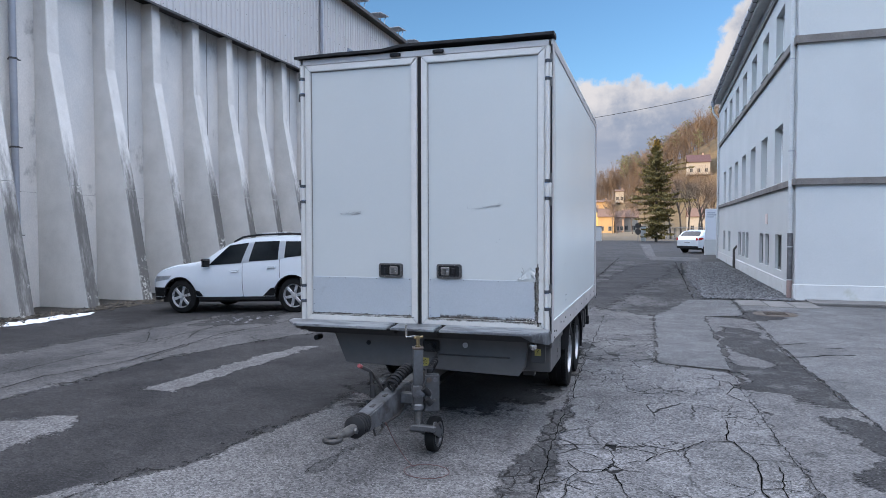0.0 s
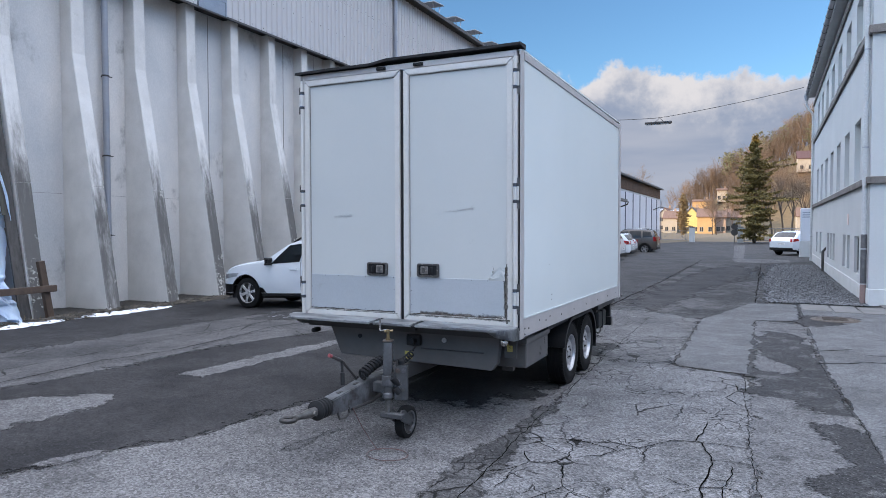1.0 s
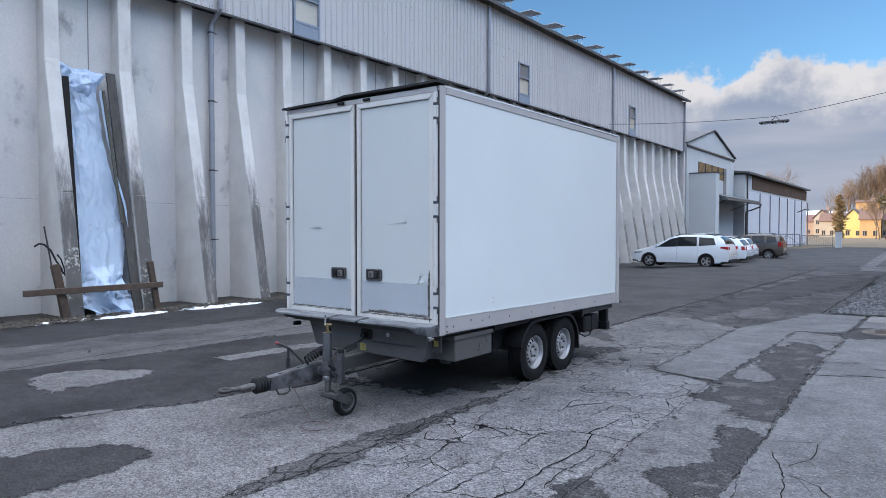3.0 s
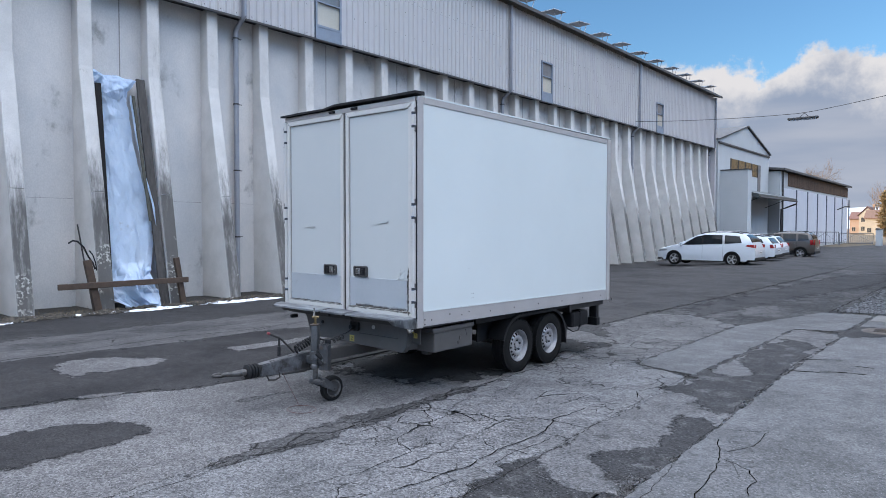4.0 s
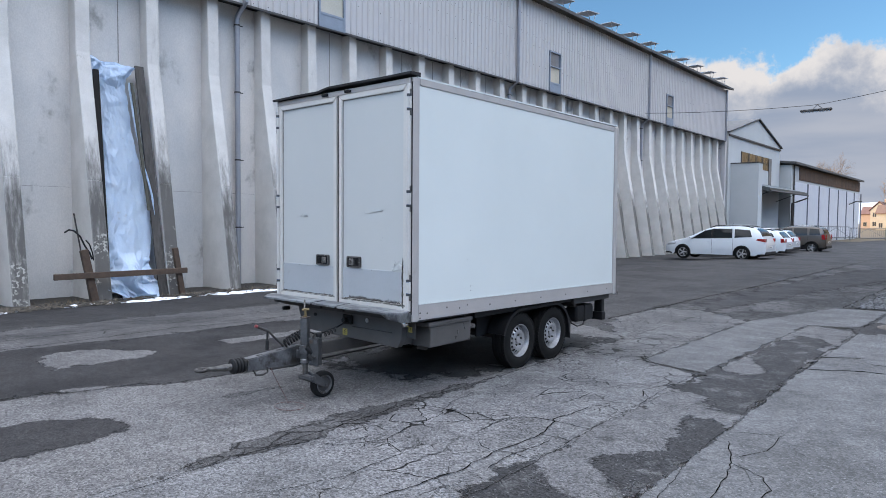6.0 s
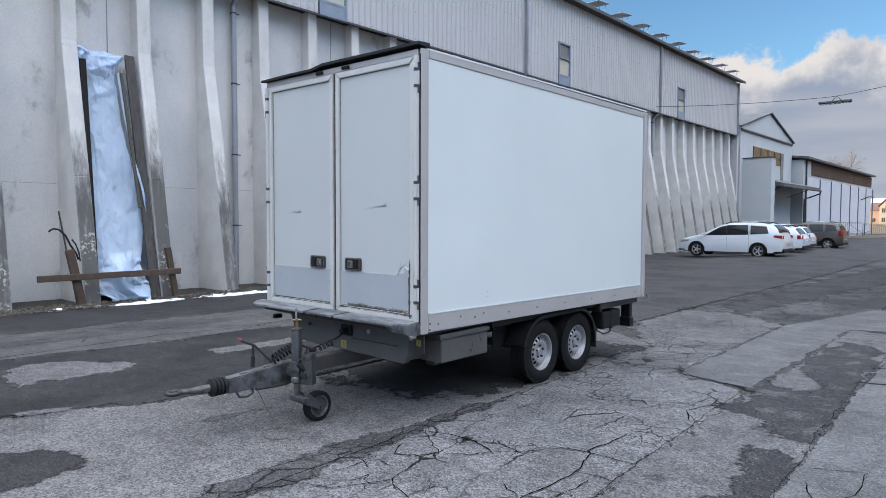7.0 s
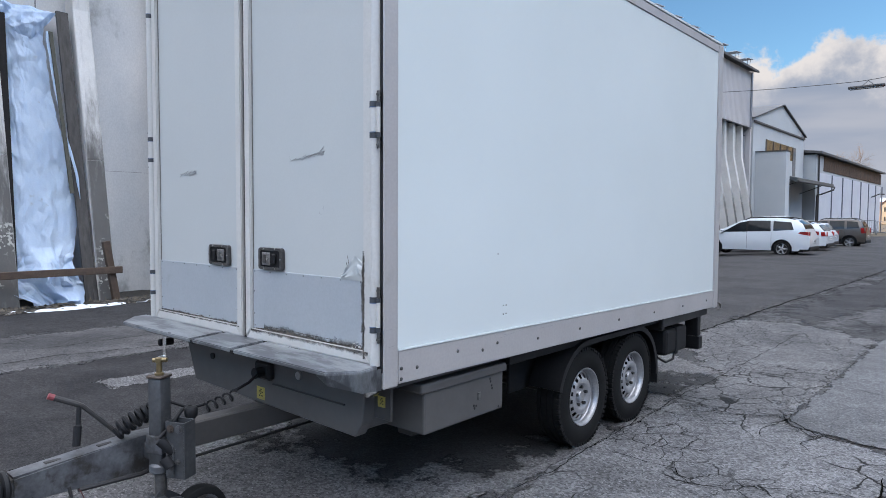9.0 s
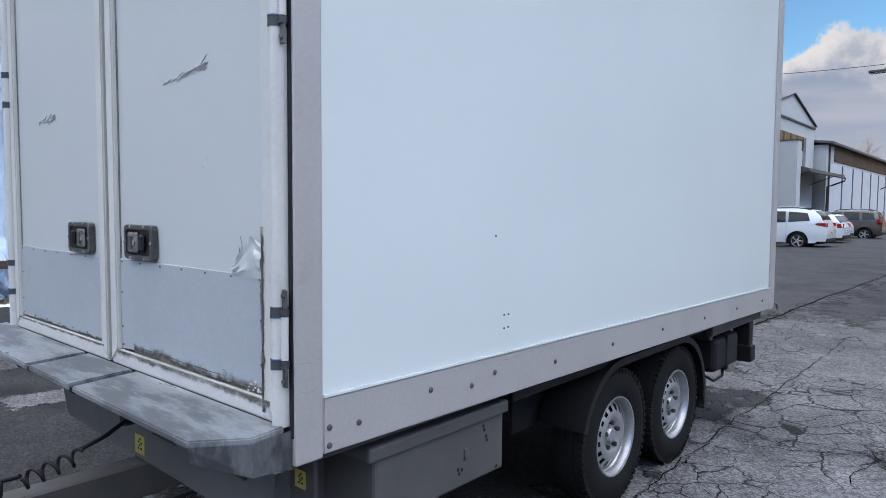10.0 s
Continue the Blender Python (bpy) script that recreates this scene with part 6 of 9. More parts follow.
for k in range(4):
    y0 = 3.832 + 0.032 * k
    prof += [(y0, 0.054), (y0 + 0.008, 0.072), (y0 + 0.022, 0.072), (y0 + 0.030, 0.054)]
prof += [(3.962, 0.05)]
lathe(bm, [(a, r) for a, r in prof], (DX, 0, 0.40), "y", 24)
part("bellows", bm, M_BLACK, bar, "black rubber bellows", smooth=50)
# coupling eye
bm = B()
tube(bm, [(DX, 3.84, 0.40), (DX, 3.76, 0.40), (DX, 3.68, 0.405), (DX, 3.58, 0.415)], [0.030, 0.034, 0.024, 0.019], 14)
cyl(bm, (DX - 0.05, 3.78, 0.40), (DX + 0.05, 3.78, 0.40), 0.012, 8)
cyl(bm, (DX + 0.034, 3.78, 0.40), (DX + 0.048, 3.78, 0.40), 0.020, 6)
part("coupling_shaft", bm, M_CAST, bar, smooth=40)
bm = B()
prof = [(0.016 * math.sin(2 * math.pi * k / 10), 0.046 + 0.018 * math.cos(2 * math.pi * k / 10)) for k in range(10)]
lathe(bm, prof, (DX, 3.535, 0.417), "z", 28, True)
part("coupling_eye", bm, M_EYE, bar, "worn forged towing eye", smooth=60)
# hand brake lever
bm = B()
tube(bm, [(DX - 0.05, 4.44, 0.50), (DX - 0.08, 4.29, 0.665), (DX - 0.10, 4.19, 0.715)], 0.011, 8)
lever = part("brake_lever", bm, M_CHASSIS, bar, "hand brake lever with a red tip")
part("gas_strut", tube(B(), [(DX - 0.05, 4.25, 0.49), (DX - 0.06, 4.262, 0.58), (DX - 0.062, 4.264, 0.585), (DX - 0.075, 4.275, 0.665)], [0.018, 0.018, 0.011, 0.011], 10), M_BLACK, lever, "black gas strut")
part("grip", tube(B(), [(DX - 0.085, 4.27, 0.675), (DX - 0.105, 4.18, 0.72)], 0.014, 10), M_CHASSIS, lever)
part("tip", tube(B(), [(DX - 0.105, 4.18, 0.72), (DX - 0.110, 4.157, 0.731)], 0.015, 10), M_RED, lever, "red plastic tip")
# pawl hook below
part("hook", tube(B(), [(DX + 0.05, 4.03, 0.35), (DX + 0.05, 4.06, 0.29), (DX + 0.05, 4.14, 0.28), (DX + 0.05, 4.19, 0.30), (DX + 0.05, 4.18, 0.35)], 0.010, 8), M_CHASSIS, bar)
part("brake_linkage", tube(B(), [(DX + 0.05, 4.22, 0.325), (DX + 0.05, 4.5, 0.315), (DX + 0.05, 4.75, 0.36)], 0.014, 8), M_CHASSIS, bar)
# jockey stand
JX, JY = -1.70, 4.53
stand = part("jockey_stand", box(B(), -0.037, 0.037, -0.037, 0.037, 0.36, 0.80, 0.010, 2, Matrix.Translation((JX, JY, 0)) @ Matrix.Rotation(radians(24), 4, "Z")), M_STAND, trailer, "dark galvanised jockey wheel stand", smooth=40)
bm = B()
part("inner_tube", cyl(B(), (JX, JY, 0.24), (JX, JY, 0.37), 0.028, 14), M_CAST, stand, smooth=40)
box(bm, -0.041, 0.041, -0.041, 0.041, 0.800, 0.812, 0.003, 1, Matrix.Translation((JX, JY, 0)) @ Matrix.Rotation(radians(24), 4, "Z"))
part("cap", bm, M_RUSTY, stand, "rusty cap plate", smooth=40)
bm = lathe(B(), [(0.812, 0.021), (0.822, 0.021), (0.824, 0.014), (0.868, 0.013), (0.872, 0.018), (0.892, 0.018), (0.897, 0.001)], (JX, JY, 0), "z", 14)
cyl(bm, (JX - 0.022, JY - 0.018, 0.880), (JX + 0.030, JY + 0.024, 0.884), 0.0105, 12)
part("knuckle", bm, M_BRASS, stand, "dull brass crank knuckle", smooth=40)
part("crank", tube(B(), [(JX, JY, 0.86), (JX - 0.008, JY + 0.005, 0.886), (JX - 0.022, JY + 0.015, 0.889), (JX - 0.110, JY + 0.077, 0.866), (JX - 0.120, JY + 0.084, 0.870), (JX - 0.123, JY + 0.086, 0.888), (JX - 0.124, JY + 0.087, 0.960)], [0.008, 0.008, 0.008, 0.008, 0.008, 0.009, 0.008], 8), M_CHROME, stand, "bright steel crank handle", smooth=40)
bm = B()
box(bm, DX + 0.056, JX - 0.03, JY - 0.02, JY + 0.05, 0.39, 0.47, 0.006)
lathe(bm, [(0.345, 0.030), (0.36, 0.050), (0.39, 0.050), (0.40, 0.041)], (JX, JY, 0), "z", 18)
box(bm, -0.046, 0.046, -0.046, 0.046, 0.45, 0.535, 0.008, 2, Matrix.Translation((JX, JY, 0)) @ Matrix.Rotation(radians(24), 4, "Z"))
part("clamp", bm, M_GALV, stand, smooth=30)
# open-topped bracket bolted beside the post
turn = Matrix.Translation((JX, JY, 0)) @ Matrix.Rotation(radians(24), 4, "Z")
bm = B()
for q in ((0.056, 0.150, -0.026, -0.020, 0.34, 0.604), (0.150, 0.156, -0.026, 0.052, 0.34, 0.604), (0.050, 0.056, -0.026, 0.052, 0.34, 0.604), (0.056, 0.150, 0.046, 0.052, 0.34, 0.604)):
    box(bm, *q, 0.0015, 1, turn)
plate = part("bracket", bm, M_STAND, stand, "open-topped steel bracket")
bm = B()
prism(bm, [(0.058, 0.575), (0.058, 0.53), (0.062, 0.52), (0.094, 0.50), (0.098, 0.49), (0.098, 0.35), (0.058, 0.35)], "y", -0.031, -0.0265)
bm.transform(turn)
part("cover_plate", bm, M_GALV, plate, "thin cover plate")
for dx, dz, m, r in ((0.080, 0.572, M_RUSTY, 0.013), (0.126, 0.574, M_GALV, 0.013), (0.120, 0.42, M_CAST, 0.009)):
    bm = cyl(B(), (dx, -0.037, dz), (dx, -0.0265, dz), r, 6)
    cyl(bm, (dx, -0.030, dz), (dx, -0.0262, dz), r * 1.5, 14)
    bm.transform(turn)
    part("bolt", bm, m, plate)
bm = lathe(B(), [(0.585, 0.020), (0.600, 0.030), (0.632, 0.032), (0.640, 0.026), (0.640, 0.001)], (JX + 0.045, JY + 0.13, 0), "z", 18)
part("rubber_cap", bm, M_BLACK, stand, "black rubber socket cap", smooth=40)
# plug parked on the plate
bm = B()
tube(bm, [(JX + 0.05, JY - 0.03, 0.52), (JX + 0.075, JY + 0.02, 0.47), (JX + 0.09, JY + 0.06, 0.42)], [0.022, 0.028, 0.024], 12)
cyl(bm, (JX + 0.075, JY - 0.02, 0.44), (JX + 0.10, JY + 0.0, 0.40), 0.025, 12)
part("plug", bm, M_BLACK, stand, "black cable plug", smooth=40)
part("plug_clip", box(B(), JX + 0.088, JX + 0.115, JY + 0.02, JY + 0.045, 0.455, 0.485, 0.005), M_CHROME, stand)
# fork and wheel
bm = B()
for dx in (0.02, 0.13):
    prism(bm, [(JY - 0.05, 0.235), (JY - 0.02, 0.27), (JY + 0.03, 0.262), (JY + 0.172, 0.152), (JY + 0.172, 0.112), (JY + 0.126, 0.112), (JY - 0.03, 0.19)], "x", JX + dx - 0.004, JX + dx + 0.004)
box(bm, JX - 0.04, JX + 0.15, JY - 0.045, JY + 0.01, 0.20, 0.245, 0.008)
cyl(bm, (JX + 0.005, JY + 0.150, 0.132), (JX + 0.145, JY + 0.150, 0.132), 0.012, 10)
cyl(bm, (JX - 0.05, JY - 0.02, 0.215), (JX + 0.06, JY - 0.02, 0.215), 0.028, 10)
part("fork", bm, M_STAND, stand, smooth=30)
wc = (JX + 0.075, JY + 0.150, 0.132)
part("wheel_tyre", lathe(B(), [(-0.038, 0.084), (-0.043, 0.106), (-0.033, 0.125), (0.0, 0.132), (0.033, 0.127), (0.043, 0.109), (0.038, 0.092)], wc, "x", 36, True), M_TYRE, stand, "solid rubber jockey wheel", smooth=50)
part("wheel_disc", lathe(B(), [(0.024, 0.074), (0.016, 0.062), (0.016, 0.034), (0.036, 0.031), (0.036, 0.001)], wc, "x", 28), M_CHASSIS, stand, smooth=40)
part("wheel_rim", lathe(B(), [(0.039, 0.094), (0.037, 0.080), (0.024, 0.074)], wc, "x", 28, caps=False), M_GALV, stand, smooth=40)
part("wheel_rim", lathe(B(), [(-0.039, 0.087), (-0.031, 0.078), (-0.02, 0.034), (-0.03, 0.001)], wc, "x", 28), M_GALV, stand, smooth=40)


def coil(bm, a, b, turns, r, thick, sag=0.0):
    a, b = Vector(a), Vector(b)
    d = (b - a).normalized()
    u = d.orthogonal().normalized()
    v = d.cross(u)
    pts = []
    n = turns * 12
    for k in range(n + 1):
        t = k / n
        p = a.lerp(b, t) - Vector((0, 0, sag * 4 * t * (1 - t)))
        ang = 2 * math.pi * turns * t
        pts.append(p + (u * math.cos(ang) + v * math.sin(ang)) * r)
    tube(bm, pts, thick, 6)


bm = B()
coil(bm, (DX + 0.02, 4.40, 0.535), (DX + 0.09, 4.60, 0.635), 8, 0.036, 0.011, -0.012)
coil(bm, (DX + 0.22, 4.74, 0.615), (DX + 0.20, 4.92, 0.645), 4, 0.024, 0.006)
tube(bm, [(DX + 0.20, 4.92, 0.665), (DX + 0.19, 5.0, 0.685), (DX + 0.10, 5.12, 0.70)], 0.008, 8)
tube(bm, [(DX + 0.09, 4.62, 0.65), (DX + 0.15, 4.7, 0.61), (DX + 0.22, 4.74, 0.635)], 0.008, 8)
tube(bm, [(JX + 0.05, JY - 0.03, 0.53), (JX + 0.05, JY + 0.03, 0.58), (JX + 0.03, JY + 0.09, 0.63), (DX + 0.15, 4.7, 0.62)], 0.009, 8)
part("coil_cable", bm, M_BLACK, trailer, "black coiled trailer cable", smooth=50)
bm = B()
loop = [(DX + 0.06, 4.22, 0.33), (DX + 0.11, 4.27, 0.18), (DX + 0.18, 4.30, 0.06), (DX + 0.24, 4.28, 0.018)]
for k in range(15):
    a = 2 * math.pi * k / 14 + 2.2
    loop.append((DX + 0.36 + 0.16 * math.cos(a), 4.22 + 0.13 * math.sin(a), 0.020))
tube(bm, loop, 0.003, 5)
part("breakaway_cable", bm, mat("red_cable_sheath", (0.075, 0.028, 0.027), rough=0.5, scale=20), trailer, "thin red breakaway cable looped on the ground")

# ---- low white buildings beyond the hall ----
M_WOOD = mat("brown_slats", (0.085, 0.046, 0.026), (0.055, 0.032, 0.020), 0.75, scale=5, fine=60, bump=0.2, island=0.25)
M_PANELW = mat("white_wall_panel", (0.54, 0.57, 0.62), (0.50, 0.53, 0.58), 0.5, scale=1, fine=20, bump=0.04, grain=0.02)
M_GREENROOF = mat("grey_green_sheet", (0.075, 0.085, 0.082), (0.055, 0.062, 0.062), 0.5, scale=2)
M_RIB = mat("dark_panel_rib", (0.12, 0.135, 0.17), (0.10, 0.11, 0.14), 0.6, scale=3)
M_AMBER = mat("amber_pane", (0.17, 0.125, 0.07), (0.12, 0.095, 0.06), 0.12, scale=1, bump=0, rvar=0.05)


def gable_building():
    g = thing("gabled_building", "white gabled annex with a dark roof and canopy", "building", (-13, 59, -0.3))
    GX = -12.9
    bm = B()
    prism(bm, [(52.0, -0.6), (66.2, -0.6), (66.2, 8.5), (59.3, 10.2), (52.0, 8.5)], "x", -22, GX)
    part("wall", bm, M_PLASTER, g)
    bm = B()
    prism(bm, [(51.8, 8.45), (59.3, 10.26), (66.5, 8.45), (66.5, 8.54), (59.3, 10.36), (51.8, 8.54)], "x", -22.4, GX + 0.15)
    part("roof", bm, M_ROOF, g, "dark sheet roof with a verge")
    part("eave_line", box(B(), GX + 0.002, GX + 0.10, 52.0, 66.2, 8.22, 8.36), M_TRIMDARK, g)
    w = part("window", box(B(), GX + 0.002, GX + 0.02, 55.0, 62.6, 6.2, 7.3), M_AMBER, g, "long amber-lit window strip")
    for y in (55.0, 56.9, 58.8, 60.7, 62.5):
        part("mullion", box(B(), GX + 0.0205, GX + 0.06, y, y + 0.1, 6.2, 7.3), M_TRIMDARK, w)
    part("stair_wall", box(B(), -13.3, -10.9, 52.6, 53.6, -0.6, 6.15), M_PLASTER, g, "white stair wall")
    part("cap", box(B(), -13.3, -10.86, 52.55, 53.65, 6.15, 6.22), M_TRIMDARK, g)
    part("side_glass", box(B(), GX + 0.002, GX + 0.05, 62.62, 63.4, 4.9, 7.3), M_WINGLASS, g)
    bm = B()
    prism(bm, [(-12.88, 4.70), (-10.6, 4.10), (-10.6, 4.40), (-12.88, 5.0)], "y", 54.5, 66.4)
    part("canopy", bm, M_GREENROOF, g, "grey-green sheet canopy")
    part("gutter", tube(B(), [(-10.55, 54.5, 4.16), (-10.55, 66.45, 4.16), (-10.6, 66.5, 3.95), (-11.5, 66.52, 3.6), (-11.85, 66.52, 3.5), (-11.88, 66.52, -0.3)], 0.07, 8), M_TRIMDARK, g, "dark gutter and bent downpipe", smooth=40)
    for y in (57.0, 65.0):
        part("canopy_brace", tube(B(), [(-12.85, y, 3.6), (-11.0, y, 4.32)], 0.03, 8), M_TRIMDARK, g)
    d = part("door", box(B(), -12.89, -12.84, 57.6, 60.0, -0.3, 3.4), M_WINGLASS, g, "tall glazed door")
    part("frame", box(B(), -12.84, -12.82, 58.75, 58.87, -0.3, 3.4), M_TRIMDARK, d)


def low_building():
    g = thing("low_building", "long low white building with brown slats under the eave", "building", (-12, 84, -0.3))
    LX = -12.0
    part("wall", box(B(), -24, LX, 66.6, 101.0, -0.6, 7.0), M_PLASTER, g)
    bm = B()
    prism(bm, [(-24.3, 8.4), (LX + 0.45, 7.05), (LX + 0.45, 7.25), (-24.3, 8.6)], "y", 66.3, 101.5)
    part("roof", bm, M_ROOF, g, "dark shed roof")
    y = 69.4
    while y < 100.6:
        part("slat", box(B(), LX + 0.004, LX + 0.06, y, y + 0.26, 5.75, 7.0), M_WOOD, g)
        y += 0.30
    y = 67.95
    while y < 97.5:
        part("panel", box(B(), LX + 0.004, LX + 0.05, y, min(y + 4.62, 100.8), 0.0, 5.5, 0.01), M_PANELW, g)
        part("rib", box(B(), LX + 0.004, LX + 0.12, y + 4.68, y + 4.81, -0.2, 5.5), M_RIB, g, "dark blue-grey rib between panels")
        y += 4.87
    part("wall_lamp", tube(B(), [(LX, 94, 4.0), (LX + 0.9, 94, 4.4), (LX + 1.4, 94, 4.35)], 0.06, 8), M_TRIMDARK, g)
    part("downpipe", tube(B(), [(LX + 0.1, 67.2, -0.2), (LX + 0.1, 67.2, 7.0)], 0.07, 8), M_TRIMDARK, g)


gable_building()
low_building()

# ---- solar racks on the hall eave ----
M_SOLAR = mat("grey_solar_panel_back", (0.40, 0.42, 0.46), (0.33, 0.35, 0.39), 0.4, scale=2, bump=0)
rack = thing("solar_panel", "tilted solar panel on a thin frame over the eave", "solar panel", (-12.8, 25.4, 11.55), "solar panels on the hall roof")
bm = B()
box(bm, -0.40, 0.32, -0.55, 0.55, 0.0, 0.035, m=Matrix.Translation((-12.8, 25.4, 12.03)) @ Matrix.Rotation(radians(5), 4, "X"))
part("panel", bm, M_SOLAR, rack)
for dx in (-0.5, 0.2):
    foot = 11.60 if dx > 0 else 11.78
    part("strut", tube(B(), [(-12.8 + dx, 25.0, 12.00), (-12.8 + dx, 25.18, foot)], 0.018, 6), M_ZINC, rack)
    part("strut", tube(B(), [(-12.8 + dx, 25.75, 12.05), (-12.8 + dx, 25.55, foot)], 0.018, 6), M_ZINC, rack)
for k in range(-3, 11):
    if k:
        copy_thing(rack, pose(-12.8, 25.4 + 2.42 * k, 11.55))

# ---- street lamp on a cable ----
lamp = thing("cable_lamp", "long flat street lamp hung on a cable", "street lamp", (-3.75, 35.75, 7.1))
bm = box(B(), -4.42, -3.10, 35.62, 35.88, 7.02, 7.13, 0.03, 2)
part("housing", bm, M_TRIMDARK, lamp)
part("diffuser", box(B(), -4.36, -3.16, 35.65, 35.85, 6.99, 7.018), M_WINGLASS, lamp, "grey diffuser")
part("hanger", tube(B(), [(-3.9, 35.75, 7.13), (-3.7, 35.75, 7.32), (-3.5, 35.75, 7.13)], 0.015, 6), M_TRIMDARK, lamp)
cable = thing("lamp_cable", "thin steel cable strung across the yard", "cable", (-3.7, 35.75, 7.3))
pts = []
for k in range(25):
    t = k / 24
    if t < 0.56:
        u = t / 0.56
        pts.append((-12.7 + 9.0 * u, 36.8 - 1.05 * u, 7.95 - 0.63 * u - 0.4 * u * (1 - u)))
    else:
        u = (t - 0.56) / 0.44
        pts.append((-3.7 + 6.5 * u, 35.75 - 0.6 * u, 7.32 + 0.85 * u - 0.25 * u * (1 - u)))
part("strand", tube(B(), pts, 0.014, 5), M_TRIMDARK, cable)

# ---- tarpaulin and old timbers between two buttresses ----
M_TARP = mat("white_tarpaulin", (0.73, 0.84, 0.96), (0.65, 0.77, 0.92), 0.34, scale=2, fine=40, bump=0.12, depth=0.003, stain=(0.46, 0.48, 0.50), stain_at=(0.60, 0.75), stain_scale=2.5, grain=0.03)
M_TIMBER = mat("weathered_timber", (0.078, 0.070, 0.064), (0.038, 0.035, 0.032), 0.85, scale=5, fine=50, bump=0.35, depth=0.004, stretch=(3, 3, 0.4))
M_CHAR = mat("tarred_timber", (0.014, 0.013, 0.013), (0.024, 0.022, 0.021), 0.9, scale=6, fine=60, bump=0.3, stretch=(3, 3, 0.5), spec=0.15)
M_BATTEN = mat("mossy_batten", (0.045, 0.045, 0.032), (0.075, 0.07, 0.055), 0.85, scale=6, fine=60, bump=0.3, stretch=(3, 3, 0.5))
M_BROWN = mat("brown_painted_timber", (0.080, 0.050, 0.032), (0.052, 0.034, 0.024), 0.75, scale=6, fine=60, bump=0.25, stain=(0.28, 0.27, 0.24), stain_at=(0.66, 0.74), stain_scale=12)


def fin_x(z):
    return -13.0 + (0.0 if z > 5.62 else (5.62 - z) * 0.19)


def crease(m, scale, stretch, dist):
    """Sharp creases: ridged relief added to a sheet's surface."""
    nd, ln = m.node_tree.nodes, m.node_tree.links
    mp = nd.new("ShaderNodeMapping")
    mp.inputs["Scale"].default_value = stretch
    mp.inputs["Rotation"].default_value = (0.45, 0, 0)
    ln.new(nd.new("ShaderNodeNewGeometry").outputs["Position"], mp.inputs[0])
    n = nd.new("ShaderNodeTexNoise")
    n.noise_type = "RIDGED_MULTIFRACTAL"
    n.inputs["Scale"].default_value, n.inputs["Detail"].default_value, n.inputs["Distortion"].default_value = scale, 4, 0.6
    ln.new(mp.outputs[0], n.inputs["Vector"])
    b = nd.new("ShaderNodeBump")
    b.inputs["Strength"].default_value, b.inputs["Distance"].default_value = 1.0, dist
    ln.new(n.outputs["Fac"], b.inputs["Height"])
    ln.new(b.outputs[0], nd["Principled BSDF"].inputs["Normal"])


def facet(x, y, seed):
    """Heights on a skewed lattice joined by flat triangles: a crumpled sheet, between -1 and 1."""
    u, v = x - 0.5 * y, y
    i, j = math.floor(u), math.floor(v)
    u, v = u - i, v - j
    def at(a, b):
        return noise.cell((i + a + 0.5, j + b + 0.5, seed + 0.5)) * 2 - 1
    if u + v < 1:
        return at(0, 0) * (1 - u - v) + at(1, 0) * u + at(0, 1) * v
    return at(1, 1) * (u + v - 1) + at(1, 0) * (1 - v) + at(0, 1) * (1 - u)


crease(M_TARP, 2.6, (1, 1.5, 0.55), 0.016)
TARP_L = [(-0.16, 7.15), (0.0, 7.08), (0.14, 6.80), (0.32, 6.75), (0.59, 6.92), (1.12, 6.96), (1.78, 6.99), (2.45, 7.02), (3.12, 7.02), (3.8, 7.0), (4.63, 7.03), (4.9, 7.0), (5.19, 6.90), (5.62, 6.90)]
TARP_R = [(-0.16, 7.90), (0.19, 8.04), (0.34, 7.95), (0.54, 7.84), (1.05, 7.97), (1.50, 8.05), (1.92, 8.08), (2.35, 8.02), (3.0, 7.90), (3.88, 7.80), (4.59, 7.76), (4.9, 7.72), (5.24, 7.76), (5.48, 7.80), (5.66, 7.68)]


def along(pts, z):
    for (a, va), (b, vb) in zip(pts, pts[1:]):
        if z <= b:
            return va + (vb - va) * max(0.0, (z - a) / (b - a))
    return pts[-1][1]


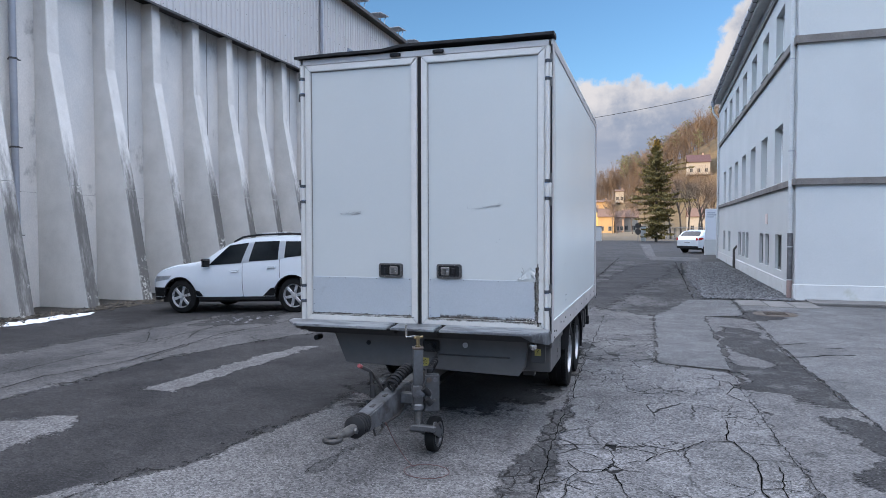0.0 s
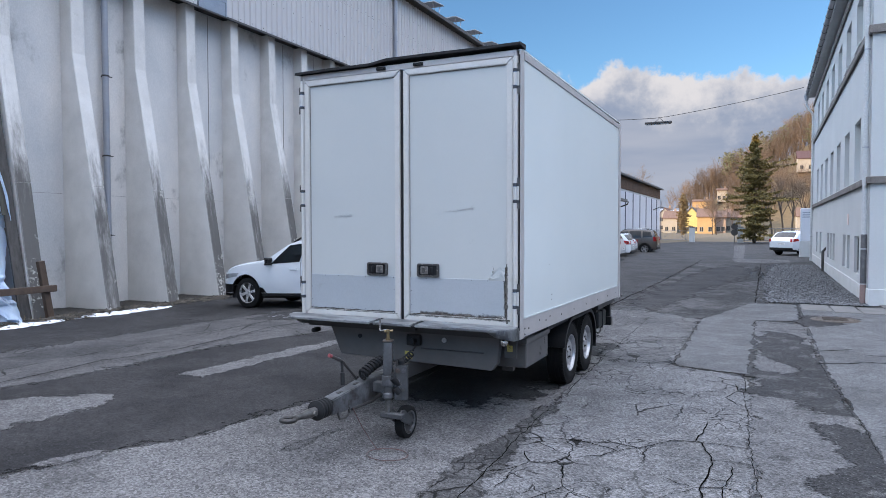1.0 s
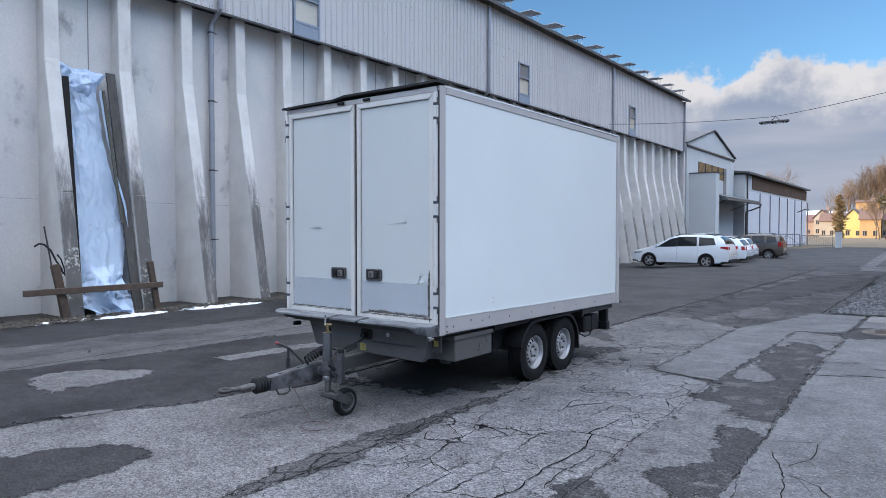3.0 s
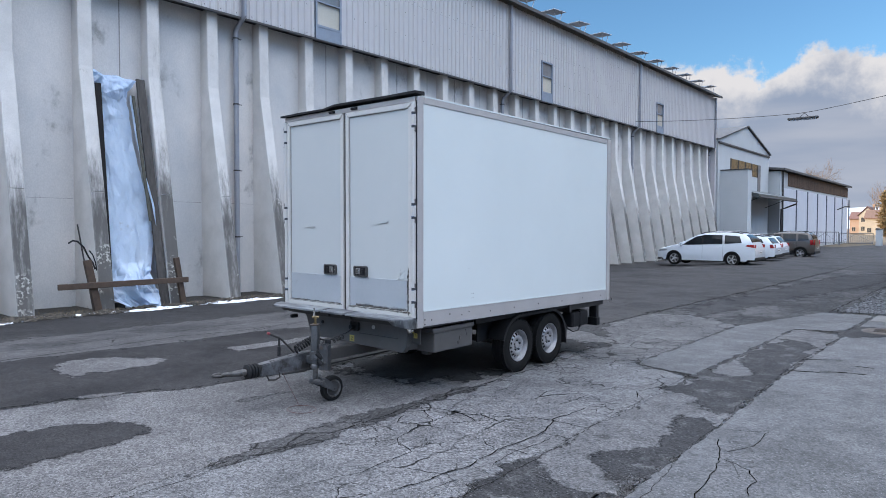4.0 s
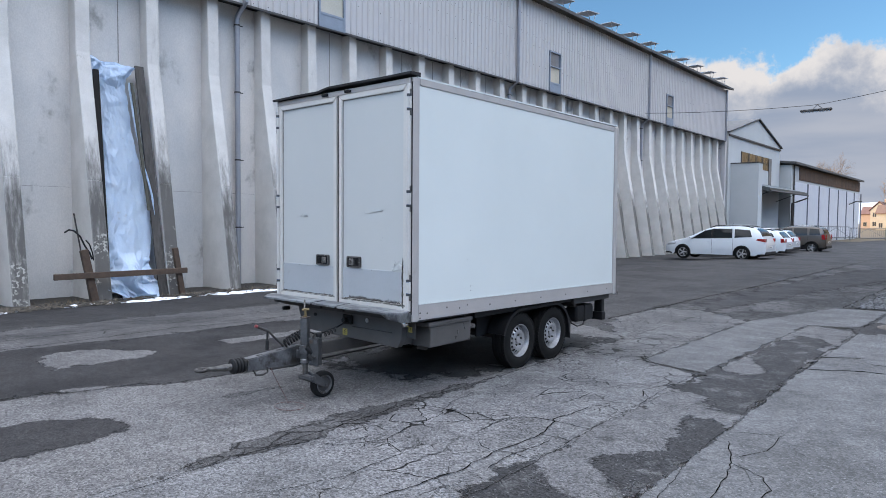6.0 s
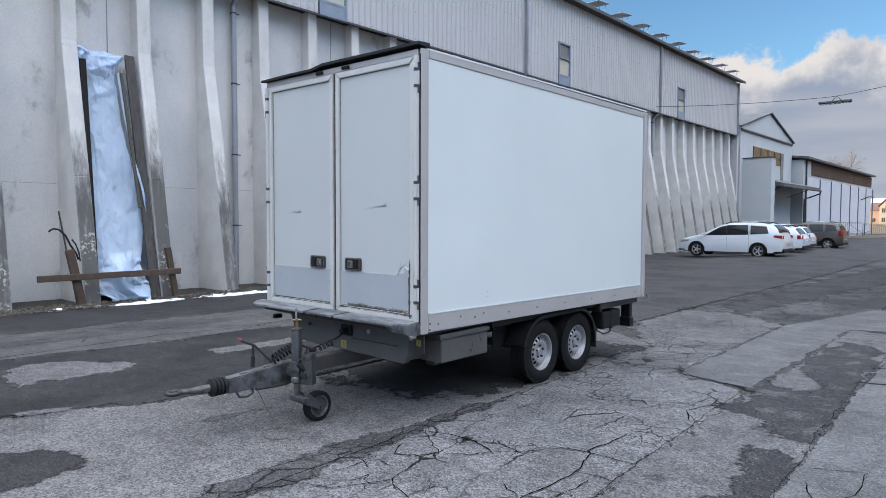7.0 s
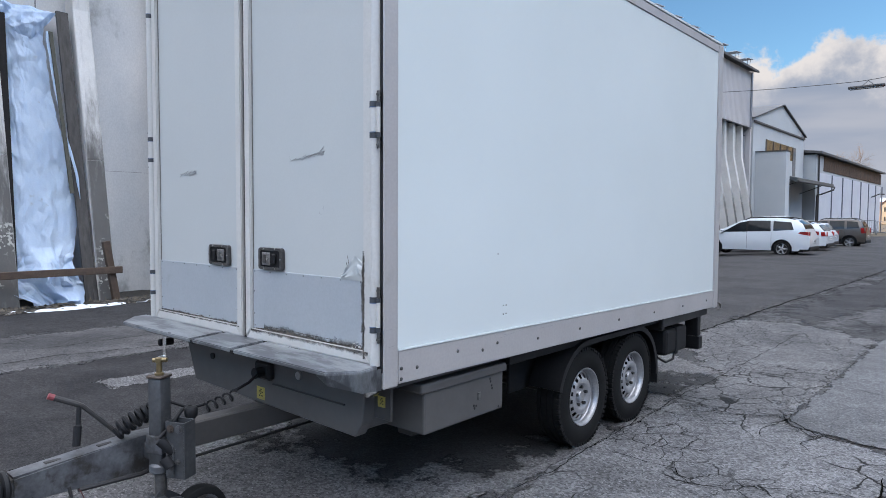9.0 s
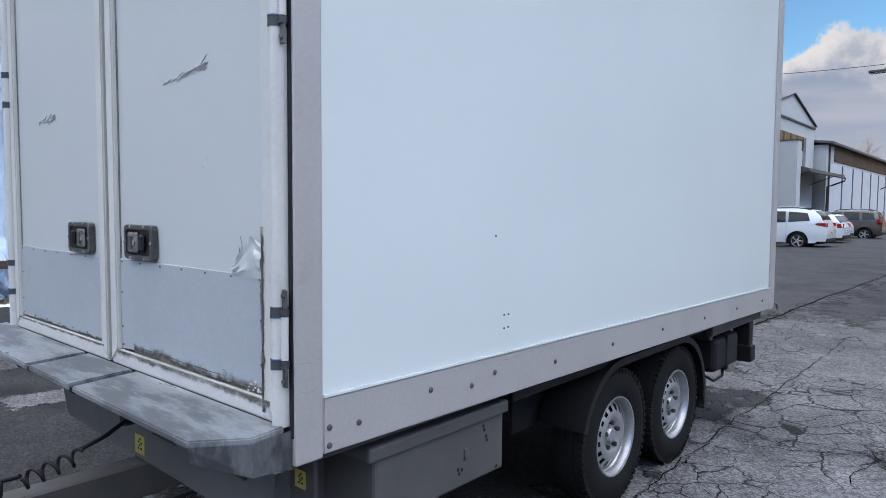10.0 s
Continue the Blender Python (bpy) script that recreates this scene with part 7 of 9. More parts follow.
def tarpaulin():
    t = thing("tarpaulin", "crumpled white tarpaulin hung between buttresses", "tarpaulin", (-12.4, 7.5, 0))
    bm = B()
    nu, nv = 84, 300
    g = []
    for j in range(nv + 1):
        z = 5.50 - (5.50 + 0.10) * j / nv
        yl, yr = along(TARP_L, z), along(TARP_R, z)
        waist = math.exp(-((z - 0.62) / 0.22) ** 2)
        foot = smooth01((0.62 - z) / 0.3)
        upper = smooth01((z - 3.2) / 0.8)
        row = []
        for i in range(nu + 1):
            u = i / nu
            y = yl + (yr - yl) * u
            x = fin_x(z) - 0.14 + 0.07 * math.sin(math.pi * u) + 0.05 * foot
            w = 0.25 * noise.noise((y * 1.5, z * 0.8, 3.0))
            # flat facets meeting in creases: long slack drapes, slanting folds, small crumples
            fold = 0.034 * facet(y * 2.6 + w, z * 0.55 + w, 1) + 0.018 * facet(y * 5.0 + z * 1.2 + w, z * 1.5 - y, 2) + 0.0085 * facet(y * 11 - z * 2.5 + w, z * 4.5 + y * 2, 3) + 0.0028 * facet(y * 20 + z * 5, z * 9 - y * 3 + w, 4)
            # sagging swags below the hood and long pleats at the gathered edge
            fold += 0.040 * upper * abs(noise.noise((1.5 + u, (z + 0.9 * (u - 0.55) ** 2) * 3.4 + 2 * w, 6.0)))
            fold += 0.045 * smooth01((0.30 - u) / 0.3) * (abs(noise.noise((u * 11 + 0.2 * z, z * 0.22, 8.0))) - 0.2)
            bunch = (0.09 * waist + 0.10 * foot) * (abs(facet(u * 5, z * 4, 5)) + 0.4 * abs(facet(u * 11, z * 9, 6)))
            edge = 0.025 * noise.noise((z * 3.1, 0.0, 3 + (u > 0.5))) + 0.015 * noise.noise((z * 9.0, 1.0, 3 + (u > 0.5)))
            zz = z + 0.12 * noise.noise((u * 2.6, 7.3, 4.0)) * smooth01((0.3 - z) / 0.4)
            row.append(bm.verts.new((x + fold + bunch, y + edge, max(zz, -0.10))))
        g.append(row)
    for j in range(nv):
        for i in range(nu):
            bm.faces.new((g[j][i], g[j][i + 1], g[j + 1][i + 1], g[j + 1][i]))
    bmesh.ops.solidify(bm, geom=bm.faces[:], thickness=0.004)
    part("sheet", bm, M_TARP, t, smooth=6)
    # the sheet's top thrown forward as a hood with a hanging, uneven hem
    bm = B()
    hem = [(0.0, 5.20), (0.18, 5.10), (0.42, 4.79), (0.62, 4.86), (0.80, 5.10), (1.0, 5.30)]
    rows = []
    for j in range(41):
        v = j / 40
        row = []
        for i in range(61):
            u = i / 60
            lo = along(hem, u)
            top = 5.60 + 0.05 * noise.noise((u * 4.0, 1.0, 0.0)) - 0.10 * u
            z = top + (lo - top) * v
            y = 6.86 + 0.12 * v + (1.10 - 0.22 * v) * u + 0.03 * noise.noise((z * 5, u * 2, 4.0))
            out = 0.20 * smooth01(v / 0.25) - 0.04 * v
            w = 0.2 * noise.noise((y * 2, z * 2, 5.0))
            x = fin_x(5.4) - 0.10 + out + 0.06 * facet(y * 3.5 + w + z, z * 2.8 - y, 11) + 0.028 * facet(y * 8 - z * 4 + w, z * 7 + w, 12) + 0.010 * facet(y * 17 + z * 3, z * 15, 13)
            row.append(bm.verts.new((x, y, z)))
        rows.append(row)
    for a, b in zip(rows, rows[1:]):
        for i in range(60):
            bm.faces.new((a[i], a[i + 1], b[i + 1], b[i]))
    bmesh.ops.solidify(bm, geom=bm.faces[:], thickness=0.004)
    part("hood", bm, M_TARP, t, "top of the tarpaulin folded over in a crumpled hood", smooth=6)
    # loose flap beyond the batten
    bm = B()
    rows = []
    for k in range(60):
        z = 5.05 - 3.2 * k / 59
        y = along(TARP_R, z) - 0.02 + 0.02 * noise.noise((z * 1.3, 2.0, 0.0))
        w = 0.075 * (0.75 + 0.5 * noise.noise((z * 2.1, 5.0, 0.0))) * min(1.0, (60 - k) / 12)
        x = fin_x(z) + 0.03 + 0.03 * noise.noise((z * 1.7, 8.0, 0.0))
        rows.append([bm.verts.new((x + 0.02 * math.sin(q * 3.0), y + w * q, z)) for q in (0, 0.5, 1.0)])
    for a, b in zip(rows, rows[1:]):
        for q in range(2):
            bm.faces.new((a[q], a[q + 1], b[q + 1], b[q]))
    bmesh.ops.solidify(bm, geom=bm.faces[:], thickness=0.004)
    part("flap", bm, M_TARP, t, "loose white flap", smooth=60)


tarpaulin()


def timber(a, b, w, d, label, material, name="plank", group="timbers by the tarpaulin"):
    a, b = Vector(a), Vector(b)
    L = (b - a).length
    rot = (b - a).to_track_quat("Z", "Y").to_matrix().to_4x4()
    bm = box(B(), -w / 2, w / 2, -d / 2, d / 2, 0, L, 0.006)
    me = bpy.data.meshes.new(name)
    bm.transform(Matrix.Translation(a) @ rot)
    finish(me, bm, material, 0)
    return tagged(new(name, me), label, "plank", group)


timber((-12.03, 6.85, -0.1), (-12.93, 7.0, 5.25), 0.13, 0.07, "black weathered plank leaning on the buttress", M_CHAR)
timber((-11.99, 8.12, -0.1), (-13.02, 8.06, 5.52), 0.22, 0.05, "brown weathered plank leaning on the wall", M_TIMBER)
timber((-12.22, 7.90, 1.95), (-12.82, 7.79, 5.05), 0.075, 0.03, "dark mossy batten over the tarpaulin", M_BATTEN)
timber((-12.1, 7.3, -0.1), (-13.0, 7.5, 2.6), 0.20, 0.05, "grey weathered plank behind the tarpaulin", M_TIMBER)
timber((-11.98, 8.24, -0.12), (-12.45, 8.10, 1.7), 0.17, 0.05, "grey weathered plank leaning on the wall", M_TIMBER)
barrier = thing("timber_barrier", "low brown timber barrier on leaning posts", "barrier", (-12.1, 7.2, -0.1))


def beam(name, a, b, w, d, m=M_BROWN):
    a, b = Vector(a), Vector(b)
    rot = (b - a).to_track_quat("Z", "X").to_matrix().to_4x4()
    bm = box(B(), -w / 2, w / 2, -d / 2, d / 2, 0, (b - a).length, 0.008)
    bm.transform(Matrix.Translation(a) @ rot)
    part(name, bm, m, barrier)


beam("rail", (-11.71, 5.62, 0.50), (-11.71, 8.58, 0.50), 0.13, 0.07)
beam("post", (-11.80, 6.50, -0.22), (-11.80, 6.25, 1.06), 0.16, 0.10)
beam("post", (-11.80, 8.52, -0.22), (-11.80, 8.32, 1.05), 0.13, 0.10)
beam("stake", (-11.9, 6.43, -0.2), (-11.9, 6.10, 1.86), 0.03, 0.03, M_TRIMDARK)
bm = B()
tube(bm, [(-11.85, 6.44, 0.85), (-11.85, 6.40, 0.98), (-11.85, 6.30, 1.14), (-11.85, 6.20, 1.36), (-11.85, 6.08, 1.48), (-11.85, 5.98, 1.50), (-11.85, 5.89, 1.44)], 0.02, 8)
tube(bm, [(-11.82, 6.46, 0.82), (-11.82, 6.44, 1.0), (-11.82, 6.38, 1.18), (-11.82, 6.31, 1.27)], 0.015, 8)
solid("hose_end", bm, M_BLACK, "black hose end sticking up behind the barrier", "hose", smooth=40)

# ---- snow and litter along the hall foot ----
M_SNOW = mat("old_snow", (0.80, 0.83, 0.88), (0.66, 0.69, 0.74), 0.85, scale=6, fine=50, bump=0.3, depth=0.01)
M_LITTER = mat("damp_litter", (0.022, 0.020, 0.017), (0.036, 0.032, 0.026), 0.95, scale=7, fine=60, bump=0.6, depth=0.02)


ragged(M_LITTER)


def snow_strip(y0, y1, xc, w, seed):
    bm = B()
    n = max(10, int((y1 - y0) / 0.035))
    rings = []
    def wob(y, k):
        return 0.6 * noise.noise((y * 1.3, seed, k)) + 0.5 * noise.noise((y * 4.7, seed, k + 2)) + 0.3 * noise.noise((y * 13.0, seed, k + 5))
    for k in range(n + 1):
        t = k / n
        y = y0 + (y1 - y0) * t
        end = max(0.04, 1 - abs(2 * t - 1) ** 3.5)
        a, b = w * end * max(0.35, 0.8 + 0.6 * wob(y, 1.0)), w * end * max(0.35, 0.8 + 0.6 * wob(y, 11.0))
        cx = xc + 0.12 * noise.noise((y * 0.7, seed, 4))
        h = 0.045 * (0.5 + abs(noise.noise((y * 5, seed, 7)))) * (0.3 + 0.7 * end)
        ring = []
        for q, b_ in ((-a, 0), (-a * 0.85, 0.6), (-a * 0.4, 0.95), (0, 1.0), (b * 0.45, 0.9), (b * 0.85, 0.55), (b, 0)):
            ring.append(bm.verts.new((cx + q, y, ground_z(cx + q, y) + 0.004 + h * b_ * (0.8 + 0.5 * noise.noise((q * 9, y * 9, seed))))))
        rings.append(ring)
    for a, b in zip(rings, rings[1:]):
        for i in range(6):
            bm.faces.new((a[i], a[i + 1], b[i + 1], b[i]))
    solid("snow_strip", bm, M_SNOW, "thin strip of old white snow on the asphalt", "snow", "stuff", smooth=60)


for i, (a, b, x, w) in enumerate(((1.2, 4.85, -11.35, 0.30), (4.95, 5.6, -11.75, 0.07), (5.70, 6.02, -11.40, 0.09), (6.15, 6.52, -11.48, 0.24), (6.50, 6.85, -11.45, 0.14), (6.8, 8.55, -11.36, 0.26), (8.65, 11.15, -11.38, 0.30), (-3.5, 0.6, -11.45, 0.28))):
    snow_strip(a, b, x, w, i * 3.7)
ground_patch("pavement_litter", [(-13.3, -6), (-11.35, -6), (-11.35, 5), (-11.45, 9), (-11.6, 15), (-11.7, 26), (-11.9, 50), (-13.3, 50)], M_LITTER, 0.012, "strip of damp dirt and leaf litter along the wall foot", 0.18, 0.25)
rng = random.Random(21)


def debris():
    """Clods, leaves and broken twigs heaped along the wall foot."""
    vs, fs = [], []
    for k in range(5200):
        y = rng.choice((rng.uniform(2, 9), rng.uniform(4.6, 6.8), rng.uniform(8, 26), rng.uniform(8, 16)))
        x = -12.15 + rng.betavariate(1.6, 2.2) * 0.95 - 0.012 * max(0, y - 9)
        s = rng.uniform(0.012, 0.05) * (1.5 if rng.random() < 0.06 else 1.0)
        z = ground_z(x, y) + 0.014 + 0.05 * max(0.0, 1 - abs(x + 11.7) / 0.5) * (0.5 + noise.noise((x * 3, y * 3, 1)))
        a = rng.uniform(0, 6.28)
        ux, uy = math.cos(a), math.sin(a)
        l, w, h = s * rng.uniform(0.8, 1.8), s * rng.uniform(0.4, 1.0), s * rng.uniform(0.2, 0.8)
        b = len(vs)
        for p, q, r in ((-1, -1, 0), (1, -0.8, 0), (0.9, 1, 0), (-0.8, 0.9, 0), (rng.uniform(-0.4, 0.4), rng.uniform(-0.4, 0.4), 1)):
            vs.append((x + ux * l * p - uy * w * q, y + uy * l * p + ux * w * q, z + h * r - 0.006))
        fs += [(b, b + 1, b + 4), (b + 1, b + 2, b + 4), (b + 2, b + 3, b + 4), (b + 3, b, b + 4)]
    me = bpy.data.meshes.new("litter")
    me.from_pydata(vs, [], fs)
    m = mat("leaf_litter", (0.060, 0.050, 0.038), (0.028, 0.025, 0.021), 0.95, scale=14, fine=80, bump=0.2)
    nd, ln = m.node_tree.nodes, m.node_tree.links
    gi = nd.new("ShaderNodeNewGeometry")
    r = nd.new("ShaderNodeMapRange")
    r.inputs["To Min"].default_value, r.inputs["To Max"].default_value = 0.35, 2.1
    ln.new(gi.outputs["Random Per Island"], r.inputs["Value"])
    x = nd.new("ShaderNodeMix")
    x.data_type, x.blend_type = "RGBA", "MULTIPLY"
    x.inputs[0].default_value = 1.0
    p = nd["Principled BSDF"]
    ln.new(p.inputs["Base Color"].links[0].from_socket, x.inputs[6])
    ln.new(r.outputs[0], x.inputs[7])
    ln.new(x.outputs[2], p.inputs["Base Color"])
    me.materials.append(m)
    tagged(new("litter", me), "dark leaf litter and clods along the wall foot", "litter", kind="stuff")


debris()
bm = B()
for k in range(700):
    y = rng.choice((rng.uniform(3, 8.8), rng.uniform(4.5, 6.6), rng.uniform(8, 24)))
    x = rng.uniform(-12.2, -11.4)
    a, L = rng.uniform(0, 6.28), rng.uniform(0.03, 0.16)
    z = ground_z(x, y) + 0.015
    d = Vector((math.cos(a), math.sin(a), rng.uniform(0.1, 1.2))).normalized() * L
    s = Vector((-math.sin(a), math.cos(a), 0)) * 0.006
    p = Vector((x, y, z))
    bm.faces.new([bm.verts.new(q) for q in (p - s, p + s, p + d)])
solid("dry_weeds", bm, mat("dry_straw", (0.20, 0.15, 0.08), (0.12, 0.09, 0.05), 0.9), "dry weeds and straw along the wall foot", "weeds", "stuff")

bm = B()
for k in range(36):
    x, y = rng.uniform(-7.6, -6.8), rng.uniform(9.95, 11.0)
    r = rng.uniform(0.008, 0.032)
    vs_ = [bm.verts.new((x + r * rng.uniform(0.5, 1.4) * math.cos(a) * 1.6, y + r * rng.uniform(0.5, 1.4) * math.sin(a), ground_z(x, y) + 0.015)) for a in (0, 1, 2.1, 3.1, 4.2, 5.2)]
    bm.faces.new(vs_)
solid("ice_flecks", bm, mat("grey_ice", (0.26, 0.27, 0.29), (0.16, 0.165, 0.18), 0.4, scale=9), "scattered flecks of white ice on damp asphalt", "ice", "stuff")

# ---- gravel bed, drain cover, kerb slabs by the white house ----
M_GRAVEL = mat("grey_gravel", (0.035, 0.035, 0.036), (0.022, 0.022, 0.023), 0.9, scale=3, fine=40, bump=0.5)
M_STONE = mat("gravel_stone", (0.105, 0.108, 0.115), (0.05, 0.052, 0.056), 0.85, scale=14, fine=80, bump=0.2)
ground_patch("gravel_bed", [(1.12, 16.45), (3.10, 16.35), (3.10, 33.5), (1.7, 32.8), (1.45, 26)], M_GRAVEL, 0.012, "bed of grey gravel beside the white house", 0.22, 0.2)
ragged(M_GRAVEL)


def gravel():
    rng = random.Random(77)
    proto = []
    for k in range(5):
        tmp = bmesh.new()
        bmesh.ops.create_icosphere(tmp, subdivisions=1, radius=1.0)
        co = np.array([v.co[:] for v in tmp.verts]) * np.array([1, rng.uniform(0.6, 0.9), rng.uniform(0.45, 0.7)])
        co *= (1 + np.array([noise.noise((c[0] * 2 + k, c[1] * 2, c[2] * 2)) for c in co])[:, None] * 0.5)
        proto.append((co, np.array([[v.index for v in f.verts] for f in tmp.faces])))
        tmp.free()
    vs, fs, n = [], [], 0
    for i in range(15000):
        y = 16.4 + (rng.random() ** 1.3) * 16.6
        left = 1.12 + (0.35 if y > 24 else 0.0) * min(1, (y - 24) / 6) + 0.12 * noise.noise((y * 1.6, 0, 3))
        x = rng.uniform(left, 3.08)
        if rng.random() < 0.05:
            x -= rng.uniform(0, 0.35)
        s = rng.uniform(0.010, 0.034)
        a = rng.uniform(0, 6.28)
        co, f = proto[i % 5]
        c, sn = math.cos(a), math.sin(a)
        p = co * s
        q = np.stack([p[:, 0] * c - p[:, 1] * sn + x, p[:, 0] * sn + p[:, 1] * c + y, p[:, 2] + ground_z(x, y) + 0.02 + 0.012 * rng.random()], 1)
        vs.append(q)
        fs.append(f + n)
        n += len(q)
    me = bpy.data.meshes.new("gravel")
    me.from_pydata(np.concatenate(vs).tolist(), [], np.concatenate(fs).tolist())
    nd, ln = M_STONE.node_tree.nodes, M_STONE.node_tree.links
    r = nd.new("ShaderNodeMapRange")
    r.inputs["To Min"].default_value, r.inputs["To Max"].default_value = 0.25, 2.0
    ln.new(nd.new("ShaderNodeNewGeometry").outputs["Random Per Island"], r.inputs["Value"])
    x_ = nd.new("ShaderNodeMix")
    x_.data_type, x_.blend_type = "RGBA", "MULTIPLY"
    x_.inputs[0].default_value = 1.0
    base = nd["Principled BSDF"].inputs["Base Color"]
    ln.new(base.links[0].from_socket, x_.inputs[6])
    ln.new(r.outputs[0], x_.inputs[7])
    ln.new(x_.outputs[2], base)
    me.materials.append(M_STONE)
    tagged(new("gravel", me), "loose grey gravel stones", "gravel", kind="stuff")


gravel()
M_SLABG = mat("concrete_slab", (0.135, 0.132, 0.13), (0.095, 0.093, 0.09), 0.9, scale=3, fine=40, bump=0.3)
M_IRON = mat("cast_iron_cover", (0.085, 0.066, 0.052), (0.055, 0.045, 0.038), 0.65, metal=0.4, scale=8, fine=60, bump=0.3)
for k, (x0, x1, y0, y1) in enumerate(((1.78, 2.30, 15.2, 16.25), (2.33, 2.78, 15.05, 16.2), (2.81, 3.3, 15.0, 16.1))):
    bm = box(B(), x0, x1, y0, y1, -0.08, 0.022, 0.008)
    ob = solid("paving_slab", bm, M_SLABG, "grey concrete slab by the drain", "slab", "structure", "slabs by the drain")
cover = thing("drain_cover", "round rusty cast-iron manhole cover in the asphalt", "manhole cover", (2.22, 13.85, 0))
part("ring", lathe(B(), [(0.012, 0.30), (0.024, 0.31), (0.024, 0.36), (0.010, 0.40)], (2.22, 13.85, 0), "z", 32, caps=False), M_IRON, cover)
bm = lathe(B(), [(0.010, 0.30), (0.022, 0.295), (0.022, 0.001)], (2.22, 13.85, 0), "z", 32)
for k in range(-3, 4):
    box(bm, 2.22 - 0.2, 2.22 + 0.2, 13.85 + k * 0.07 - 0.012, 13.85 + k * 0.07 + 0.012, 0.020, 0.028)
part("lid", bm, M_IRON, cover)
# paved strip before the short side of the house
bm = box(B(), 3.3, 14, 15.9, 16.84, -0.08, 0.03, 0.006)
solid("pavement_kerb", bm, M_SLABG, "pale concrete strip at the foot of the white house", "pavement", "structure")

# ---- parked cars ----
M_WHITECAR = mat("white_car_paint", (0.56, 0.595, 0.625), (0.54, 0.575, 0.61), 0.25, scale=1, fine=10, bump=0, coat=0.6, rvar=0.04, grain=0.01)
M_BROWNCAR = mat("grey_brown_car_paint", (0.062, 0.052, 0.044), (0.056, 0.047, 0.040), 0.3, metal=0.25, scale=1, fine=10, bump=0, coat=0.6, rvar=0.04, grain=0.02)
M_CARGLASS = mat("dark_car_glass", (0.012, 0.015, 0.018), (0.026, 0.031, 0.035), 0.06, scale=1.2, bump=0, rvar=0.02, spec=0.38)
M_CARBLACK = mat("car_black_trim", (0.012, 0.012, 0.013), (0.018, 0.018, 0.018), 0.6, spec=0.25, scale=6, bump=0.03)
M_TAIL = mat("red_tail_lamp", (0.42, 0.02, 0.02), (0.32, 0.015, 0.015), 0.15, scale=8, bump=0, coat=0.5)
M_HEAD = mat("clear_head_lamp", (0.55, 0.57, 0.6), (0.4, 0.42, 0.45), 0.12, metal=0.4, scale=8, bump=0, coat=0.6)
M_ALLOY = mat("silver_alloy", (0.50, 0.51, 0.52), (0.38, 0.385, 0.40), 0.28, metal=0.5, scale=8, bump=0)
M_PLATE = mat("white_plate", (0.7, 0.7, 0.7), rough=0.4, scale=10, bump=0)


def interp(pts, x):
    if x <= pts[0][0]:
        return pts[0][1]
    for (a, va), (b, vb) in zip(pts, pts[1:]):
        if x <= b:
            t = (x - a) / (b - a)
            return va + (vb - va) * t
    return pts[-1][1]


